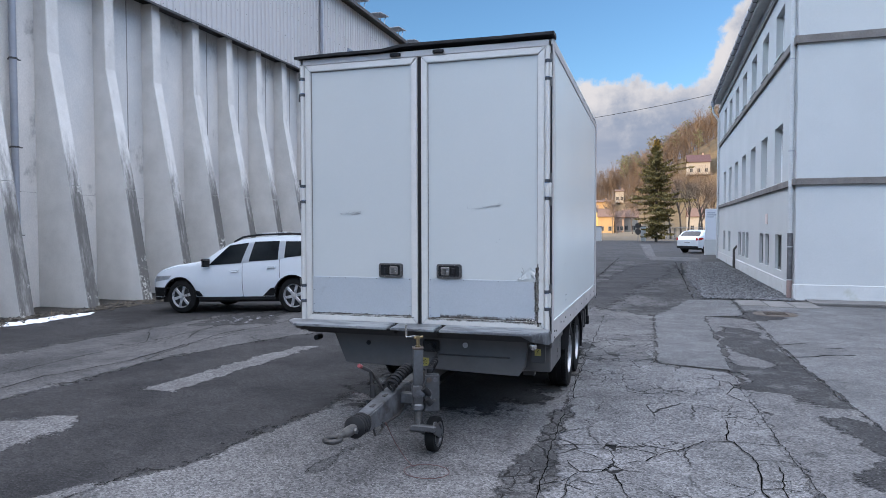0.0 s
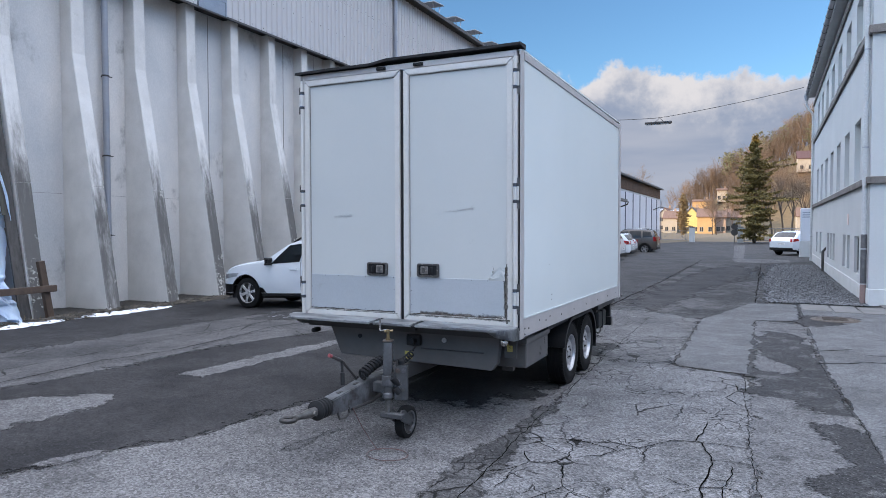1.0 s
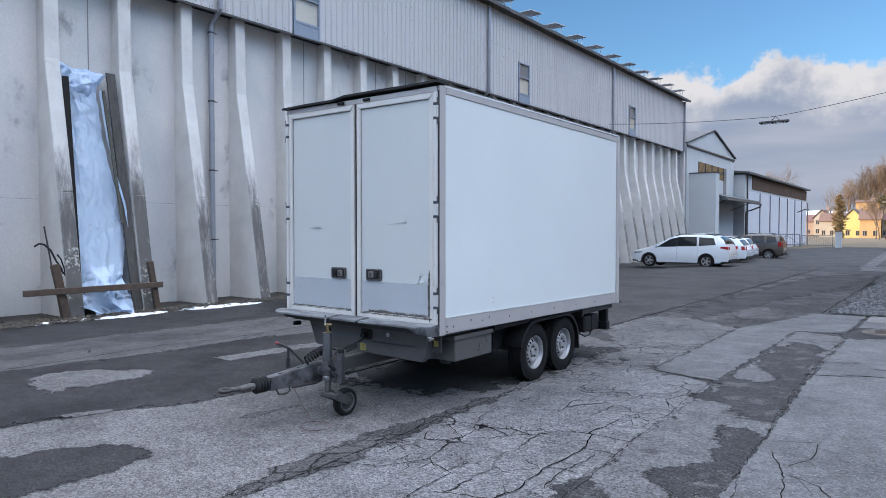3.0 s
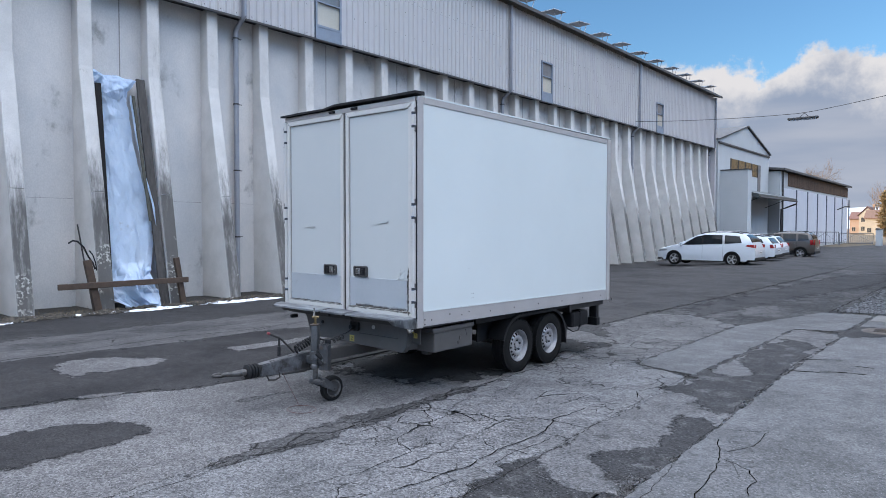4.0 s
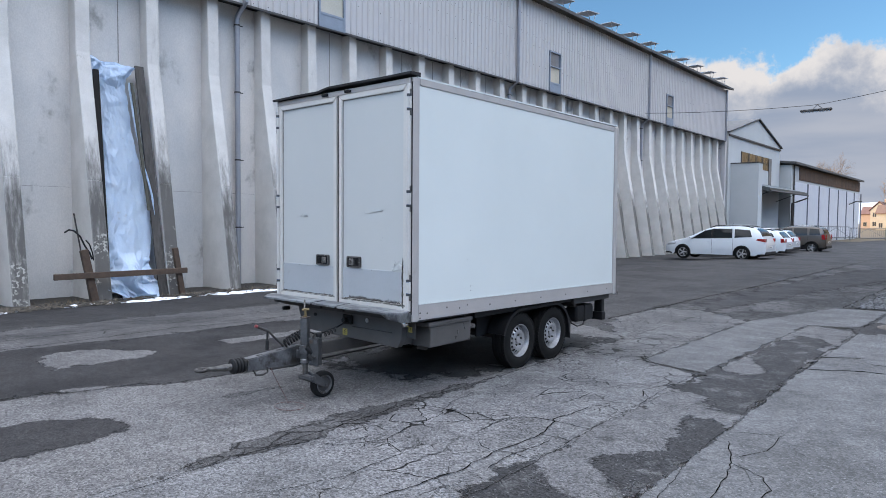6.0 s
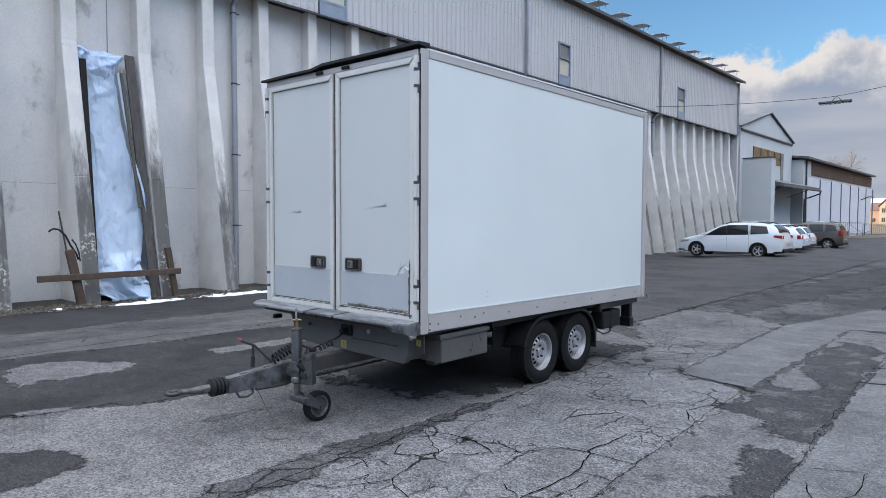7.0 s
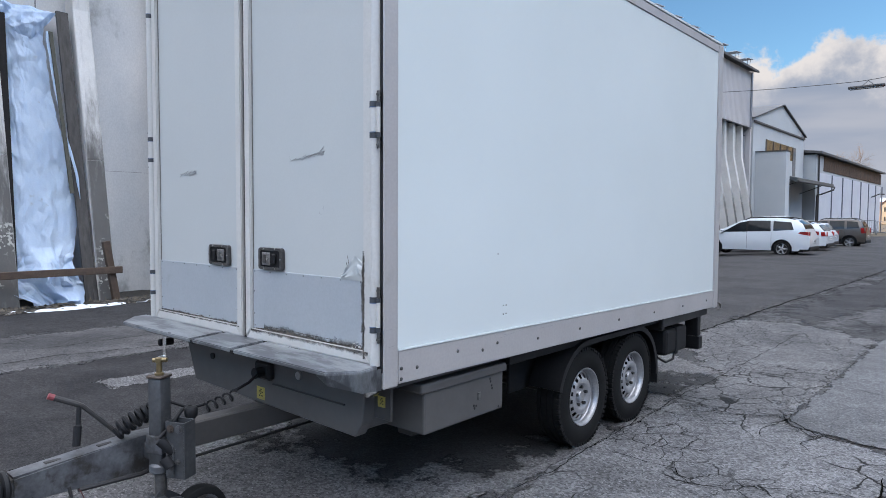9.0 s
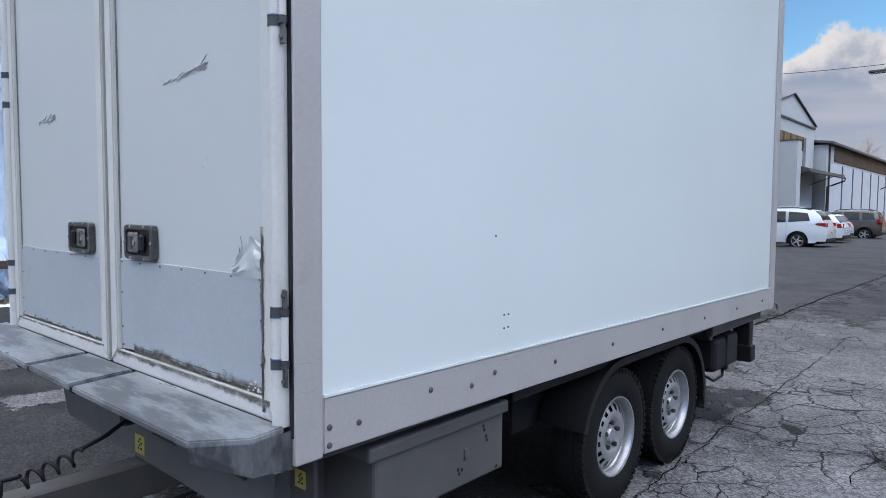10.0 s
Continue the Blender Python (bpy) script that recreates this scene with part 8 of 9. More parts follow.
def car(name, label, m, paint, L, W, H, base, front, wr, top, belt, windows, group="", rails=False, cladding=False, tail=(0.78, 1.02), spokes=5, tall_lamp=False, screen=None, rear_glass=None):
    """A car built along +x from its nose; x from 0 to L. top: roofline as (x, z); belt: beltline heights; windows: side panes as four (x, z)."""
    ob = thing(name, label, "car", (0, 0, 0), group)
    hw0 = W / 2
    axles = (front, front + base)
    AR = wr + 0.065

    def ztop(x):
        return sum(interp(top, x + d) for d in (-0.05, -0.025, 0, 0.025, 0.05)) / 5

    def plan(x):
        f = 1.0
        if x < 0.55:
            f *= 1 - 0.24 * (1 - x / 0.55) ** 2.2
        if x > L - 0.5:
            f *= 1 - 0.14 * ((x - L + 0.5) / 0.5) ** 2.2
        return f

    def half(x, z):
        b = interp(belt, x)
        if z <= 0.55:
            v = 0.955 + 0.045 * (z - 0.2) / 0.35
        elif z <= b:
            v = 1.0 - 0.035 * ((z - 0.55) / (b - 0.55)) ** 2
        else:
            v = 0.965 - 0.235 * ((z - b) / (H - b)) ** 1.25
        return hw0 * plan(x) * v

    def sill(x):
        s = 0.34 if cladding else 0.26
        if x < 0.35 or x > L - 0.35:
            s = 0.34
        for a in axles:
            d = abs(x - a)
            if d < AR:
                s = max(s, wr + math.sqrt(AR * AR - d * d))
        return s

    xs = sorted(set([round(v, 3) for v in np.linspace(0, L, 60)] + [round(a + AR * math.sin(t), 3) for a in axles for t in np.linspace(-1.57, 1.57, 17)] + [round(p[0], 3) for p in top]))
    bm = B()
    rows = []
    NS = 9
    for x in xs:
        zt = ztop(x)
        s = min(sill(x), zt - 0.10)
        edge = zt - 0.045
        ring = []
        for k in range(NS + 1):
            z = s + (edge - s) * (k / NS)
            ring.append((half(x, z), z))
        he = ring[-1][0]
        for t, dz in ((0.975, 0.022), (0.92, 0.034), (0.7, 0.042), (0.35, 0.047), (0.0, 0.049)):
            ring.append((he * t, edge + dz))
        full = [(y, z) for y, z in ring] + [(-y, z) for y, z in ring[-2::-1]]
        rows.append([bm.verts.new((x, y, z)) for y, z in full])
    for a, b in zip(rows, rows[1:]):
        for i in range(len(a) - 1):
            bm.faces.new((a[i], a[i + 1], b[i + 1], b[i]))
    bm.faces.new(rows[0])
    bm.faces.new(rows[-1])
    body = part("body", bm, paint, ob, smooth=32)
    # floor pan and arches
    bm = B()
    box(bm, 0.25, L - 0.25, -hw0 * 0.80, hw0 * 0.80, 0.22, 0.50)
    box(bm, 0.4, L - 0.4, -hw0 * 0.62, hw0 * 0.62, 0.5, 0.9)
    part("floor_pan", bm, M_CARBLACK, ob)

    def patch(pts, n, mname, material, parent, off=0.005, sides=(1, -1)):
        """A pane on the flank: four corners (x, z) in order."""
        for sd in sides:
            q = B()
            g = []
            for j in range(n + 1):
                v = j / n
                a = Vector(pts[0]).lerp(Vector(pts[3]), v)
                b = Vector(pts[1]).lerp(Vector(pts[2]), v)
                row = []
                for i in range(n + 1):
                    p = a.lerp(b, i / n)
                    row.append(q.verts.new((p.x, sd * (half(p.x, p.y) + off), p.y)))
                g.append(row)
            for j in range(n):
                for i in range(n):
                    q.faces.new((g[j][i], g[j][i + 1], g[j + 1][i + 1], g[j + 1][i]))
            bmesh.ops.solidify(q, geom=q.faces[:], thickness=0.006)
            part(mname, q, material, parent, smooth=40)

    for w in windows:
        patch(w, 6, "window", M_CARGLASS, ob)
    for wa, wb in zip(windows, windows[1:]):
        patch([wa[1], wb[0], wb[3], wa[2]], 3, "pillar", M_CARBLACK if wa is windows[0] and not cladding else paint, ob, 0.003)
    # windscreen and rear window follow the roofline
    for rng_, nm in ((screen, "windscreen"), (rear_glass, "rear_window")):
        if not rng_:
            continue
        a, b, inset = rng_
        q = B()
        g = []
        for j in range(9):
            x = a + (b - a) * j / 8
            zt = ztop(x)
            he = half(x, zt - 0.045) * inset
            sl = Vector((-(ztop(x + 0.02) - ztop(x - 0.02)), 0, 0.04)).normalized()
            row = []
            for i in range(11):
                u = 2 * i / 10 - 1
                crown = 0.049 - 0.030 * abs(u) ** 3
                row.append(q.verts.new(Vector((x, he * u, zt - 0.045 + crown)) + sl * 0.012))
            g.append(row)
        for j in range(8):
            for i in range(10):
                q.faces.new((g[j][i], g[j][i + 1], g[j + 1][i + 1], g[j + 1][i]))
        part(nm, q, M_CARGLASS, ob, smooth=40)
    # lamps, bumpers, plates
    z0, z1 = tail
    for sd in (1, -1):
        if tall_lamp:
            patch([(L - 0.24, z0), (L - 0.06, z0), (L - 0.10, z1), (L - 0.26, z1)], 4, "tail_lamp", M_TAIL, ob, 0.008, (sd,))
        else:
            patch([(L - 0.42, z0 + 0.08), (L - 0.04, z0), (L - 0.06, z1), (L - 0.36, z1)], 4, "tail_lamp", M_TAIL, ob, 0.008, (sd,))
        q = B()
        box(q, L - 0.03, L + 0.008, sd * hw0 * 0.80 - 0.10, sd * hw0 * 0.80 + 0.04, z0, z1, 0.012)
        part("tail_lamp", q, M_TAIL, ob, "red tail lamp")
        patch([(0.10, 0.66), (0.55, 0.72), (0.62, 0.80), (0.14, 0.78)], 4, "head_lamp", M_HEAD, ob, 0.006, (sd,))
    part("bumper", box(B(), L - 0.10, L + 0.03, -hw0 * 0.86, hw0 * 0.86, 0.30, 0.46, 0.03, 2), M_CARBLACK, ob, "black lower bumper")
    part("bumper", box(B(), -0.02, 0.14, -hw0 * 0.74, hw0 * 0.74, 0.26, 0.40, 0.03, 2), M_CARBLACK, ob, "black lower bumper")
    part("grille", box(B(), -0.012, 0.05, -0.45, 0.45, 0.50, 0.62, 0.01), M_CARBLACK, ob)
    part("plate", box(B(), L + 0.004, L + 0.014, -0.26, 0.26, 0.62, 0.73), M_PLATE, ob, "number plate with plain bars")
    q = B()
    for k in range(6):
        box(q, L + 0.0145, L + 0.0165, -0.2 + k * 0.07, -0.16 + k * 0.07, 0.645, 0.705)
    part("plate_bars", q, M_CARBLACK, ob)
    for sd in (1, -1):
        xm = windows[0][0][0] - 0.02
        zb = interp(belt, xm)
        q = box(B(), xm - 0.035, xm + 0.035, sd * (half(xm, zb) + 0.012), sd * (half(xm, zb) + 0.12), zb + 0.02, zb + 0.12, 0.032, 3)
        part("mirror", q, M_CARBLACK if cladding else paint, ob, "door mirror", smooth=40)
        for w in windows[:2]:
            xh = w[1][0] - 0.15
            zh = interp(belt, xh) - 0.14
            part("handle", box(B(), xh - 0.09, xh + 0.09, sd * (half(xh, zh) + 0.004), sd * (half(xh, zh) + 0.028), zh - 0.012, zh + 0.016, 0.006), paint, ob)
            # shut line behind the pane
            q = B()
            n = 8
            prev = None
            for k in range(n + 1):
                z = 0.34 + (interp(belt, w[1][0]) - 0.34) * k / n
                xx = w[1][0] + 0.03
                if sill(xx) > z:
                    continue
                pr = (q.verts.new((xx - 0.005, sd * (half(xx, z) + 0.003), z)), q.verts.new((xx + 0.005, sd * (half(xx, z) + 0.003), z)))
                if prev:
                    q.faces.new((prev[0], prev[1], pr[1], pr[0]))
                prev = pr
            if len(q.faces):
                part("shut_line", q, M_CARBLACK, ob)
            else:
                q.free()
        # sill strip
        q = B()
        a, b = axles[0] + AR + 0.02, axles[1] - AR - 0.02
        box(q, a, b, sd * hw0 * 0.94 - 0.02, sd * hw0 * 0.94 + 0.03, 0.27 if cladding else 0.24, 0.36 if cladding else 0.29, 0.01)
        part("sill", q, M_CARBLACK, ob)
        if rails:
            pts = [(top_a, sd * (half(top_a, H - 0.06) - 0.03), ztop(top_a) + 0.03) for top_a in np.linspace(rails[0], rails[1], 12)]
            pts[0] = (pts[0][0] - 0.06, pts[0][1], pts[0][2] - 0.05)
            pts[-1] = (pts[-1][0] + 0.06, pts[-1][1], pts[-1][2] - 0.05)
            part("roof_rail", tube(B(), pts, 0.022, 8), M_CARBLACK, ob, "dark roof rail", smooth=40)
            mid = pts[4:9]
            part("rail_cover", tube(B(), [(p[0], p[1], p[2] + 0.014) for p in mid], 0.018, 8), M_ALLOY, ob)
        if cladding:
            for pts4 in ([(0.03, 0.35), (axles[0] - AR - 0.005, 0.35), (axles[0] - AR + 0.03, 0.55), (0.03, 0.55)], [(axles[1] - AR - 0.27, 0.35), (axles[1] - AR - 0.005, 0.35), (axles[1] - AR + 0.01, 0.52), (axles[1] - AR - 0.09, 0.50)], [(axles[0] + AR + 0.005, 0.35), (axles[0] + AR + 0.16, 0.35), (axles[0] + AR + 0.08, 0.46), (axles[0] + AR - 0.01, 0.48)]):
                patch(pts4, 4, "cladding", M_CARBLACK, ob, 0.006, (sd,))
        for a in axles:
            if cladding:
                q = B()
                ring = []
                for t in np.linspace(-1.45, 1.45, 15):
                    x1, zz = a + (AR + 0.0) * math.sin(t), wr + (AR + 0.0) * math.cos(t)
                    x2, z2 = a + (AR + 0.012) * math.sin(t), wr + (AR + 0.012) * math.cos(t)
                    ring.append([q.verts.new((x1, sd * (half(x1, max(zz, .3)) + 0.012), zz)), q.verts.new((x2, sd * (half(x2, max(z2, .3)) + 0.012), z2)), q.verts.new((x1, sd * (half(x1, max(zz, .3)) - 0.05), zz))])
                for u, v in zip(ring, ring[1:]):
                    q.faces.new((u[0], u[1], v[1], v[0]))
                    q.faces.new((u[0], u[2], v[2], v[0]))
                part("arch_trim", q, M_CARBLACK, ob, smooth=40)
            cy = sd * (hw0 * 0.965 - 0.105)
            c = (a, cy, wr)
            wh = part("wheel", lathe(B(), [(-0.06, wr * 0.6), (0.03, wr * 0.6)], c, "y", 20), M_CARBLACK, ob)
            part("tyre", lathe(B(), [(-0.10, wr * 0.68), (-0.10, wr * 0.9), (-0.075, wr), (0.075, wr), (0.10, wr * 0.9), (0.10, wr * 0.70), (0.085, wr * 0.66)], c, "y", 36, True), M_TYRE, wh, smooth=40)
            q = lathe(B(), [(sd * 0.088, wr * 0.705), (sd * 0.095, wr * 0.665), (sd * 0.05, wr * 0.61)], c, "y", 36, caps=False)
            for k in range(spokes):
                an = 2 * math.pi * k / spokes + 0.3
                mm = Matrix.Translation((a, cy + sd * 0.068, wr)) @ Matrix.Rotation(an, 4, "Y")
                box(q, -wr * 0.085, wr * 0.085, -0.012, 0.012, wr * 0.08, wr * 0.66, 0.006, m=mm)
            cyl(q, (a, cy + sd * 0.05, wr), (a, cy + sd * 0.088, wr), wr * 0.17, 16)
            part("rim", q, M_ALLOY, wh, "silver alloy rim", smooth=35)
    part("antenna", tube(B(), [(L * 0.62, 0, H - 0.02), (L * 0.62 + 0.1, 0, H + 0.12)], 0.006, 5), M_CARBLACK, ob)
    ob.matrix_world = m
    return ob


# heading -x: nose first; a car is built along +x, so it stands as it is with its nose at the smaller x
SUV_TOP = [(0, 0.70), (0.10, 0.84), (0.37, 0.95), (0.66, 1.02), (1.32, 1.09), (1.42, 1.12), (1.92, 1.42), (2.25, 1.52), (2.7, 1.555), (3.3, 1.555), (3.85, 1.51), (4.05, 1.37), (4.22, 1.05), (4.32, 0.82)]
car("suv", "white compact suv with roof rails parked by the hall wall", pose(-10.28, 12.43, -0.150, 0, -2.2, 0), M_WHITECAR, 4.32, 1.82, 1.555, 2.67, 0.82, 0.345, SUV_TOP, [(0, 0.80), (1.2, 0.96), (2.3, 1.01), (4.3, 1.15)],
    [[(1.54, 0.99), (2.32, 1.02), (2.44, 1.43), (1.98, 1.385)], [(2.50, 1.045), (3.18, 1.07), (3.15, 1.44), (2.57, 1.445)], [(3.32, 1.10), (3.88, 1.15), (3.84, 1.41), (3.30, 1.43)]],
    rails=(2.1, 3.8), cladding=True, tail=(0.85, 1.15), tall_lamp=True, spokes=6, screen=(1.44, 1.98, 0.90), rear_glass=(3.92, 4.15, 0.85))
MPV_TOP = [(0, 0.70), (0.15, 0.82), (0.9, 1.02), (1.15, 1.08), (2.1, 1.55), (2.5, 1.65), (3.6, 1.67), (4.3, 1.60), (4.55, 1.42), (4.72, 1.08), (4.85, 0.80)]
car("people_carrier", "white people carrier parked nose-in to the hall", pose(-10.15, 34.75, ground_z(-8, 34.7)), M_WHITECAR, 4.85, 1.92, 1.67, 2.85, 0.95, 0.34, MPV_TOP, [(0, 0.85), (1.2, 0.98), (4.8, 1.12)],
    [[(1.35, 1.02), (2.35, 1.05), (2.30, 1.50), (2.02, 1.44)], [(2.42, 1.06), (3.35, 1.09), (3.30, 1.54), (2.42, 1.54)], [(3.45, 1.10), (4.25, 1.16), (4.12, 1.48), (3.42, 1.53)]],
    "parked cars along the hall", rails=(2.3, 4.2), tail=(0.92, 1.08), screen=(1.18, 2.10, 0.9), rear_glass=(4.36, 4.66, 0.88))
EST_TOP = [(0, 0.66), (0.15, 0.78), (0.9, 0.95), (1.25, 1.02), (2.0, 1.40), (2.5, 1.47), (3.6, 1.47), (4.2, 1.40), (4.42, 1.15), (4.55, 0.98), (4.66, 0.8)]
EST_WIN = [[(1.45, 0.97), (2.35, 0.99), (2.30, 1.34), (2.0, 1.30)], [(2.42, 1.0), (3.25, 1.02), (3.2, 1.36), (2.42, 1.36)], [(3.35, 1.03), (4.1, 1.08), (3.95, 1.30), (3.32, 1.35)]]
for yy, xx in ((39.5, -10.25), (42.8, -10.65)):
    car("estate_car", "white estate car parked nose-in to the hall", pose(xx, yy, ground_z(-8, yy)), M_WHITECAR, 4.66, 1.80, 1.47, 2.65, 0.9, 0.32, EST_TOP, [(0, 0.82), (1.2, 0.92), (4.6, 1.04)], EST_WIN,
        "parked cars along the hall", rails=(2.2, 4.0), tail=(0.80, 1.0), tall_lamp=True, screen=(1.28, 2.02, 0.9), rear_glass=(4.25, 4.50, 0.86))
YET_TOP = [(0, 0.78), (0.12, 0.92), (0.5, 1.02), (1.15, 1.10), (1.3, 1.14), (1.85, 1.56), (2.2, 1.64), (3.4, 1.65), (3.85, 1.60), (4.02, 1.40), (4.14, 1.05), (4.22, 0.85)]
car("brown_suv", "grey-brown boxy suv parked nose-in to the hall", pose(-9.35, 46.9, ground_z(-8, 46.9)), M_BROWNCAR, 4.22, 1.79, 1.65, 2.58, 0.85, 0.335, YET_TOP, [(0, 0.85), (1.2, 1.02), (4.2, 1.10)],
    [[(1.48, 1.04), (2.32, 1.06), (2.30, 1.52), (1.92, 1.50)], [(2.42, 1.07), (3.18, 1.09), (3.15, 1.53), (2.42, 1.53)], [(3.30, 1.10), (3.90, 1.14), (3.80, 1.48), (3.28, 1.52)]],
    "parked cars along the hall", rails=(2.0, 3.7), cladding=True, tail=(0.85, 1.15), tall_lamp=True, screen=(1.32, 1.88, 0.9), rear_glass=(3.88, 4.08, 0.86))
HAT_TOP = [(0, 0.66), (0.15, 0.78), (0.9, 0.95), (1.2, 1.02), (1.95, 1.40), (2.4, 1.47), (3.4, 1.45), (3.85, 1.36), (4.1, 1.12), (4.28, 0.98), (4.38, 0.8)]
hx, hy = 2.2, 44.0
hd = Vector((-0.66, -0.75)).normalized()     # from nose to tail
ang = math.degrees(math.atan2(hd.y, hd.x))
car("hatchback", "white hatchback parked beyond the white house", pose(hx - hd.x * 4.38, hy - hd.y * 4.38, 0, 0, 0, ang), M_WHITECAR, 4.38, 1.82, 1.47, 2.7, 0.9, 0.33, HAT_TOP, [(0, 0.82), (1.2, 0.92), (4.3, 1.02)],
    [[(1.45, 0.97), (2.3, 0.99), (2.25, 1.34), (1.95, 1.30)], [(2.38, 1.0), (3.2, 1.02), (3.1, 1.35), (2.38, 1.35)], [(3.3, 1.04), (3.8, 1.08), (3.65, 1.27), (3.27, 1.33)]],
    tail=(0.80, 0.98), screen=(1.22, 1.97, 0.9), rear_glass=(3.82, 4.16, 0.86))

# ---- gate, pillars, signs ----
M_RAILMETAL = mat("grey_gate_steel", (0.17, 0.18, 0.19), rough=0.5, metal=0.4, scale=5)
for x in (-5.60, -0.70):
    p = thing("gate_pillar", "square white gate pillar", "pillar", (x, 78, 0), "gate pillars")
    part("shaft", box(B(), x - 0.28, x + 0.28, 77.72, 78.28, -0.1, 1.62, 0.01), M_PLASTER, p)
    part("cap", box(B(), x - 0.33, x + 0.33, 77.67, 78.33, 1.62, 1.72, 0.01), M_BAND, p)


def gate(xa, xb, y, top, name, label):
    g = thing(name, label, "gate", ((xa + xb) / 2, y, 0))
    bm = B()
    for z in (0.25, top):
        tube(bm, [(xa, y, z), (xb, y, z)], 0.035, 6)
    for x in (xa, xb):
        tube(bm, [(x, y, 0.0), (x, y, top)], 0.035, 6)
    part("frame", bm, M_RAILMETAL, g)
    n = max(2, int((xb - xa) / 0.16))
    for k in range(1, n):
        x = xa + (xb - xa) * k / n
        part("bar", tube(B(), [(x, y, 0.25), (x, y, top)], 0.012, 5), M_RAILMETAL, g)
    part("brace", tube(B(), [(xa, y, 0.3), ((xa + xb) / 2, y, top - 0.1), (xb, y, 0.3)], 0.02, 5), M_RAILMETAL, g)


gate(-11.6, -9.1, 77.8, 1.35, "swing_gate", "grey steel gate leaf standing closed")
gate(-9.0, -6.1, 77.8, 1.25, "sliding_gate", "grey steel sliding gate with diagonal brace")
gate(-0.8, 2.6, 78.0, 1.5, "fence_panel", "grey steel fence panel beside the fir")
gate(2.7, 6.4, 78.0, 1.5, "fence_panel", "grey steel fence panel beside the fir")
sg = thing("road_sign", "round road signs seen from behind on a post", "road sign", (-1.25, 76.5, 0))
part("post", tube(B(), [(-1.25, 76.5, 0), (-1.25, 76.5, 2.05)], 0.035, 8), M_RAILMETAL, sg)
for z in (1.74, 1.08):
    part("disc", lathe(B(), [(-0.02, 0.33), (0.02, 0.33)], (-1.25, 76.45, z), "y", 24), M_TRIMDARK, sg, "dark sign disc")
kb = thing("white_cabinet", "tall white sign cabinet at the end of the house", "cabinet", (3.5, 42.2, 0))
part("body", box(B(), 3.12, 3.95, 42.0, 42.5, 0.9, 2.72, 0.015), M_PANELW, kb)
part("plinth", box(B(), 3.08, 3.99, 41.96, 42.54, -0.05, 0.898, 0.01), M_PLASTER, kb)
for k, w in enumerate((0.42, 0.5, 0.36)):
    part("bar", box(B(), 3.2, 3.2 + w, 41.992, 41.998, 2.45 - 0.12 * k, 2.50 - 0.12 * k), M_WINFRAME, kb)

# ---- trees ----
M_BARK = mat("brown_bark", (0.085, 0.062, 0.045), (0.05, 0.038, 0.03), 0.9, scale=4, fine=30, bump=0.4, depth=0.01)
M_TWIG = mat("winter_twigs", (0.115, 0.080, 0.053), (0.083, 0.058, 0.040), 0.9, scale=0.4, fine=3, bump=0)
M_NEEDLE = mat("fir_needles", (0.22, 0.155, 0.030), (0.060, 0.048, 0.014), 0.75, scale=1.2, fine=12, bump=0)


def seg3(vs, fs, a, b, ra, rb, n=3):
    """A thin tapered stick from a to b."""
    d = (b - a)
    if d.length < 1e-5:
        return
    d.normalize()
    u = d.orthogonal().normalized()
    v = d.cross(u)
    i = len(vs)
    for p, r in ((a, ra), (b, rb)):
        for k in range(n):
            t = 2 * math.pi * k / n
            q = p + (u * math.cos(t) + v * math.sin(t)) * r
            vs.append((q.x, q.y, q.z))
    for k in range(n):
        fs.append((i + k, i + (k + 1) % n, i + n + (k + 1) % n, i + n + k))


def bare_tree(h, seed, levels=4, spread_=0.55, kids=4, trunk=0.45, r0=None):
    rng = random.Random(seed)
    vs, fs, tw_v, tw_f = [], [], [], []
    r0 = r0 or h * 0.013

    def grow(p, d, L, r, lev):
        bend = Vector((rng.gauss(0, 1), rng.gauss(0, 1), rng.gauss(0, 0.5))) * 0.10
        mid = p + d * L * 0.5 + bend * L * 0.3
        end = p + (d + bend).normalized() * L
        tv, tf = (vs, fs) if lev >= levels - 1 else (tw_v, tw_f)
        seg3(tv, tf, p, mid, r, r * 0.8, 5 if lev == levels else 3)
        seg3(tv, tf, mid, end, r * 0.8, r * 0.55, 5 if lev == levels else 3)
        if lev == 0:
            return
        n = kids + (1 if lev == levels else 0) + rng.randint(0, 1)
        for k in range(n):
            t = rng.uniform(0.40, 1.0) if k < n - 1 else 1.0
            o = (p.lerp(mid, t * 2) if t < 0.5 else mid.lerp(end, t * 2 - 1))
            a = rng.uniform(0, 6.28)
            side = d.orthogonal().normalized()
            side.rotate(Matrix.Rotation(a, 3, d))
            nd = (d * rng.uniform(0.6, 1.0) + side * rng.uniform(spread_ * 0.6, spread_ * 1.5) + Vector((0, 0, 0.18))).normalized()
            grow(o, nd, L * rng.uniform(0.50, 0.74), r * 0.5, lev - 1)

    grow(Vector((0, 0, 0)), Vector((0, 0, 1)), h * trunk, r0, levels)
    return vs, fs, tw_v, tw_f


def tree_object(name, data, mats, label, at, scale=1.0):
    t = thing(name, label, "tree", at)
    vs, fs, tv, tf = data
    for nm, v, f, m in (("trunk", vs, fs, mats[0]), ("crown", tv, tf, mats[1])):
        me = bpy.data.meshes.new(nm)
        me.from_pydata(v, [], f)
        me.materials.append(m)
        ob = new(nm, me)
        ob.parent = t
    t.scale = (scale, scale, scale)
    return t


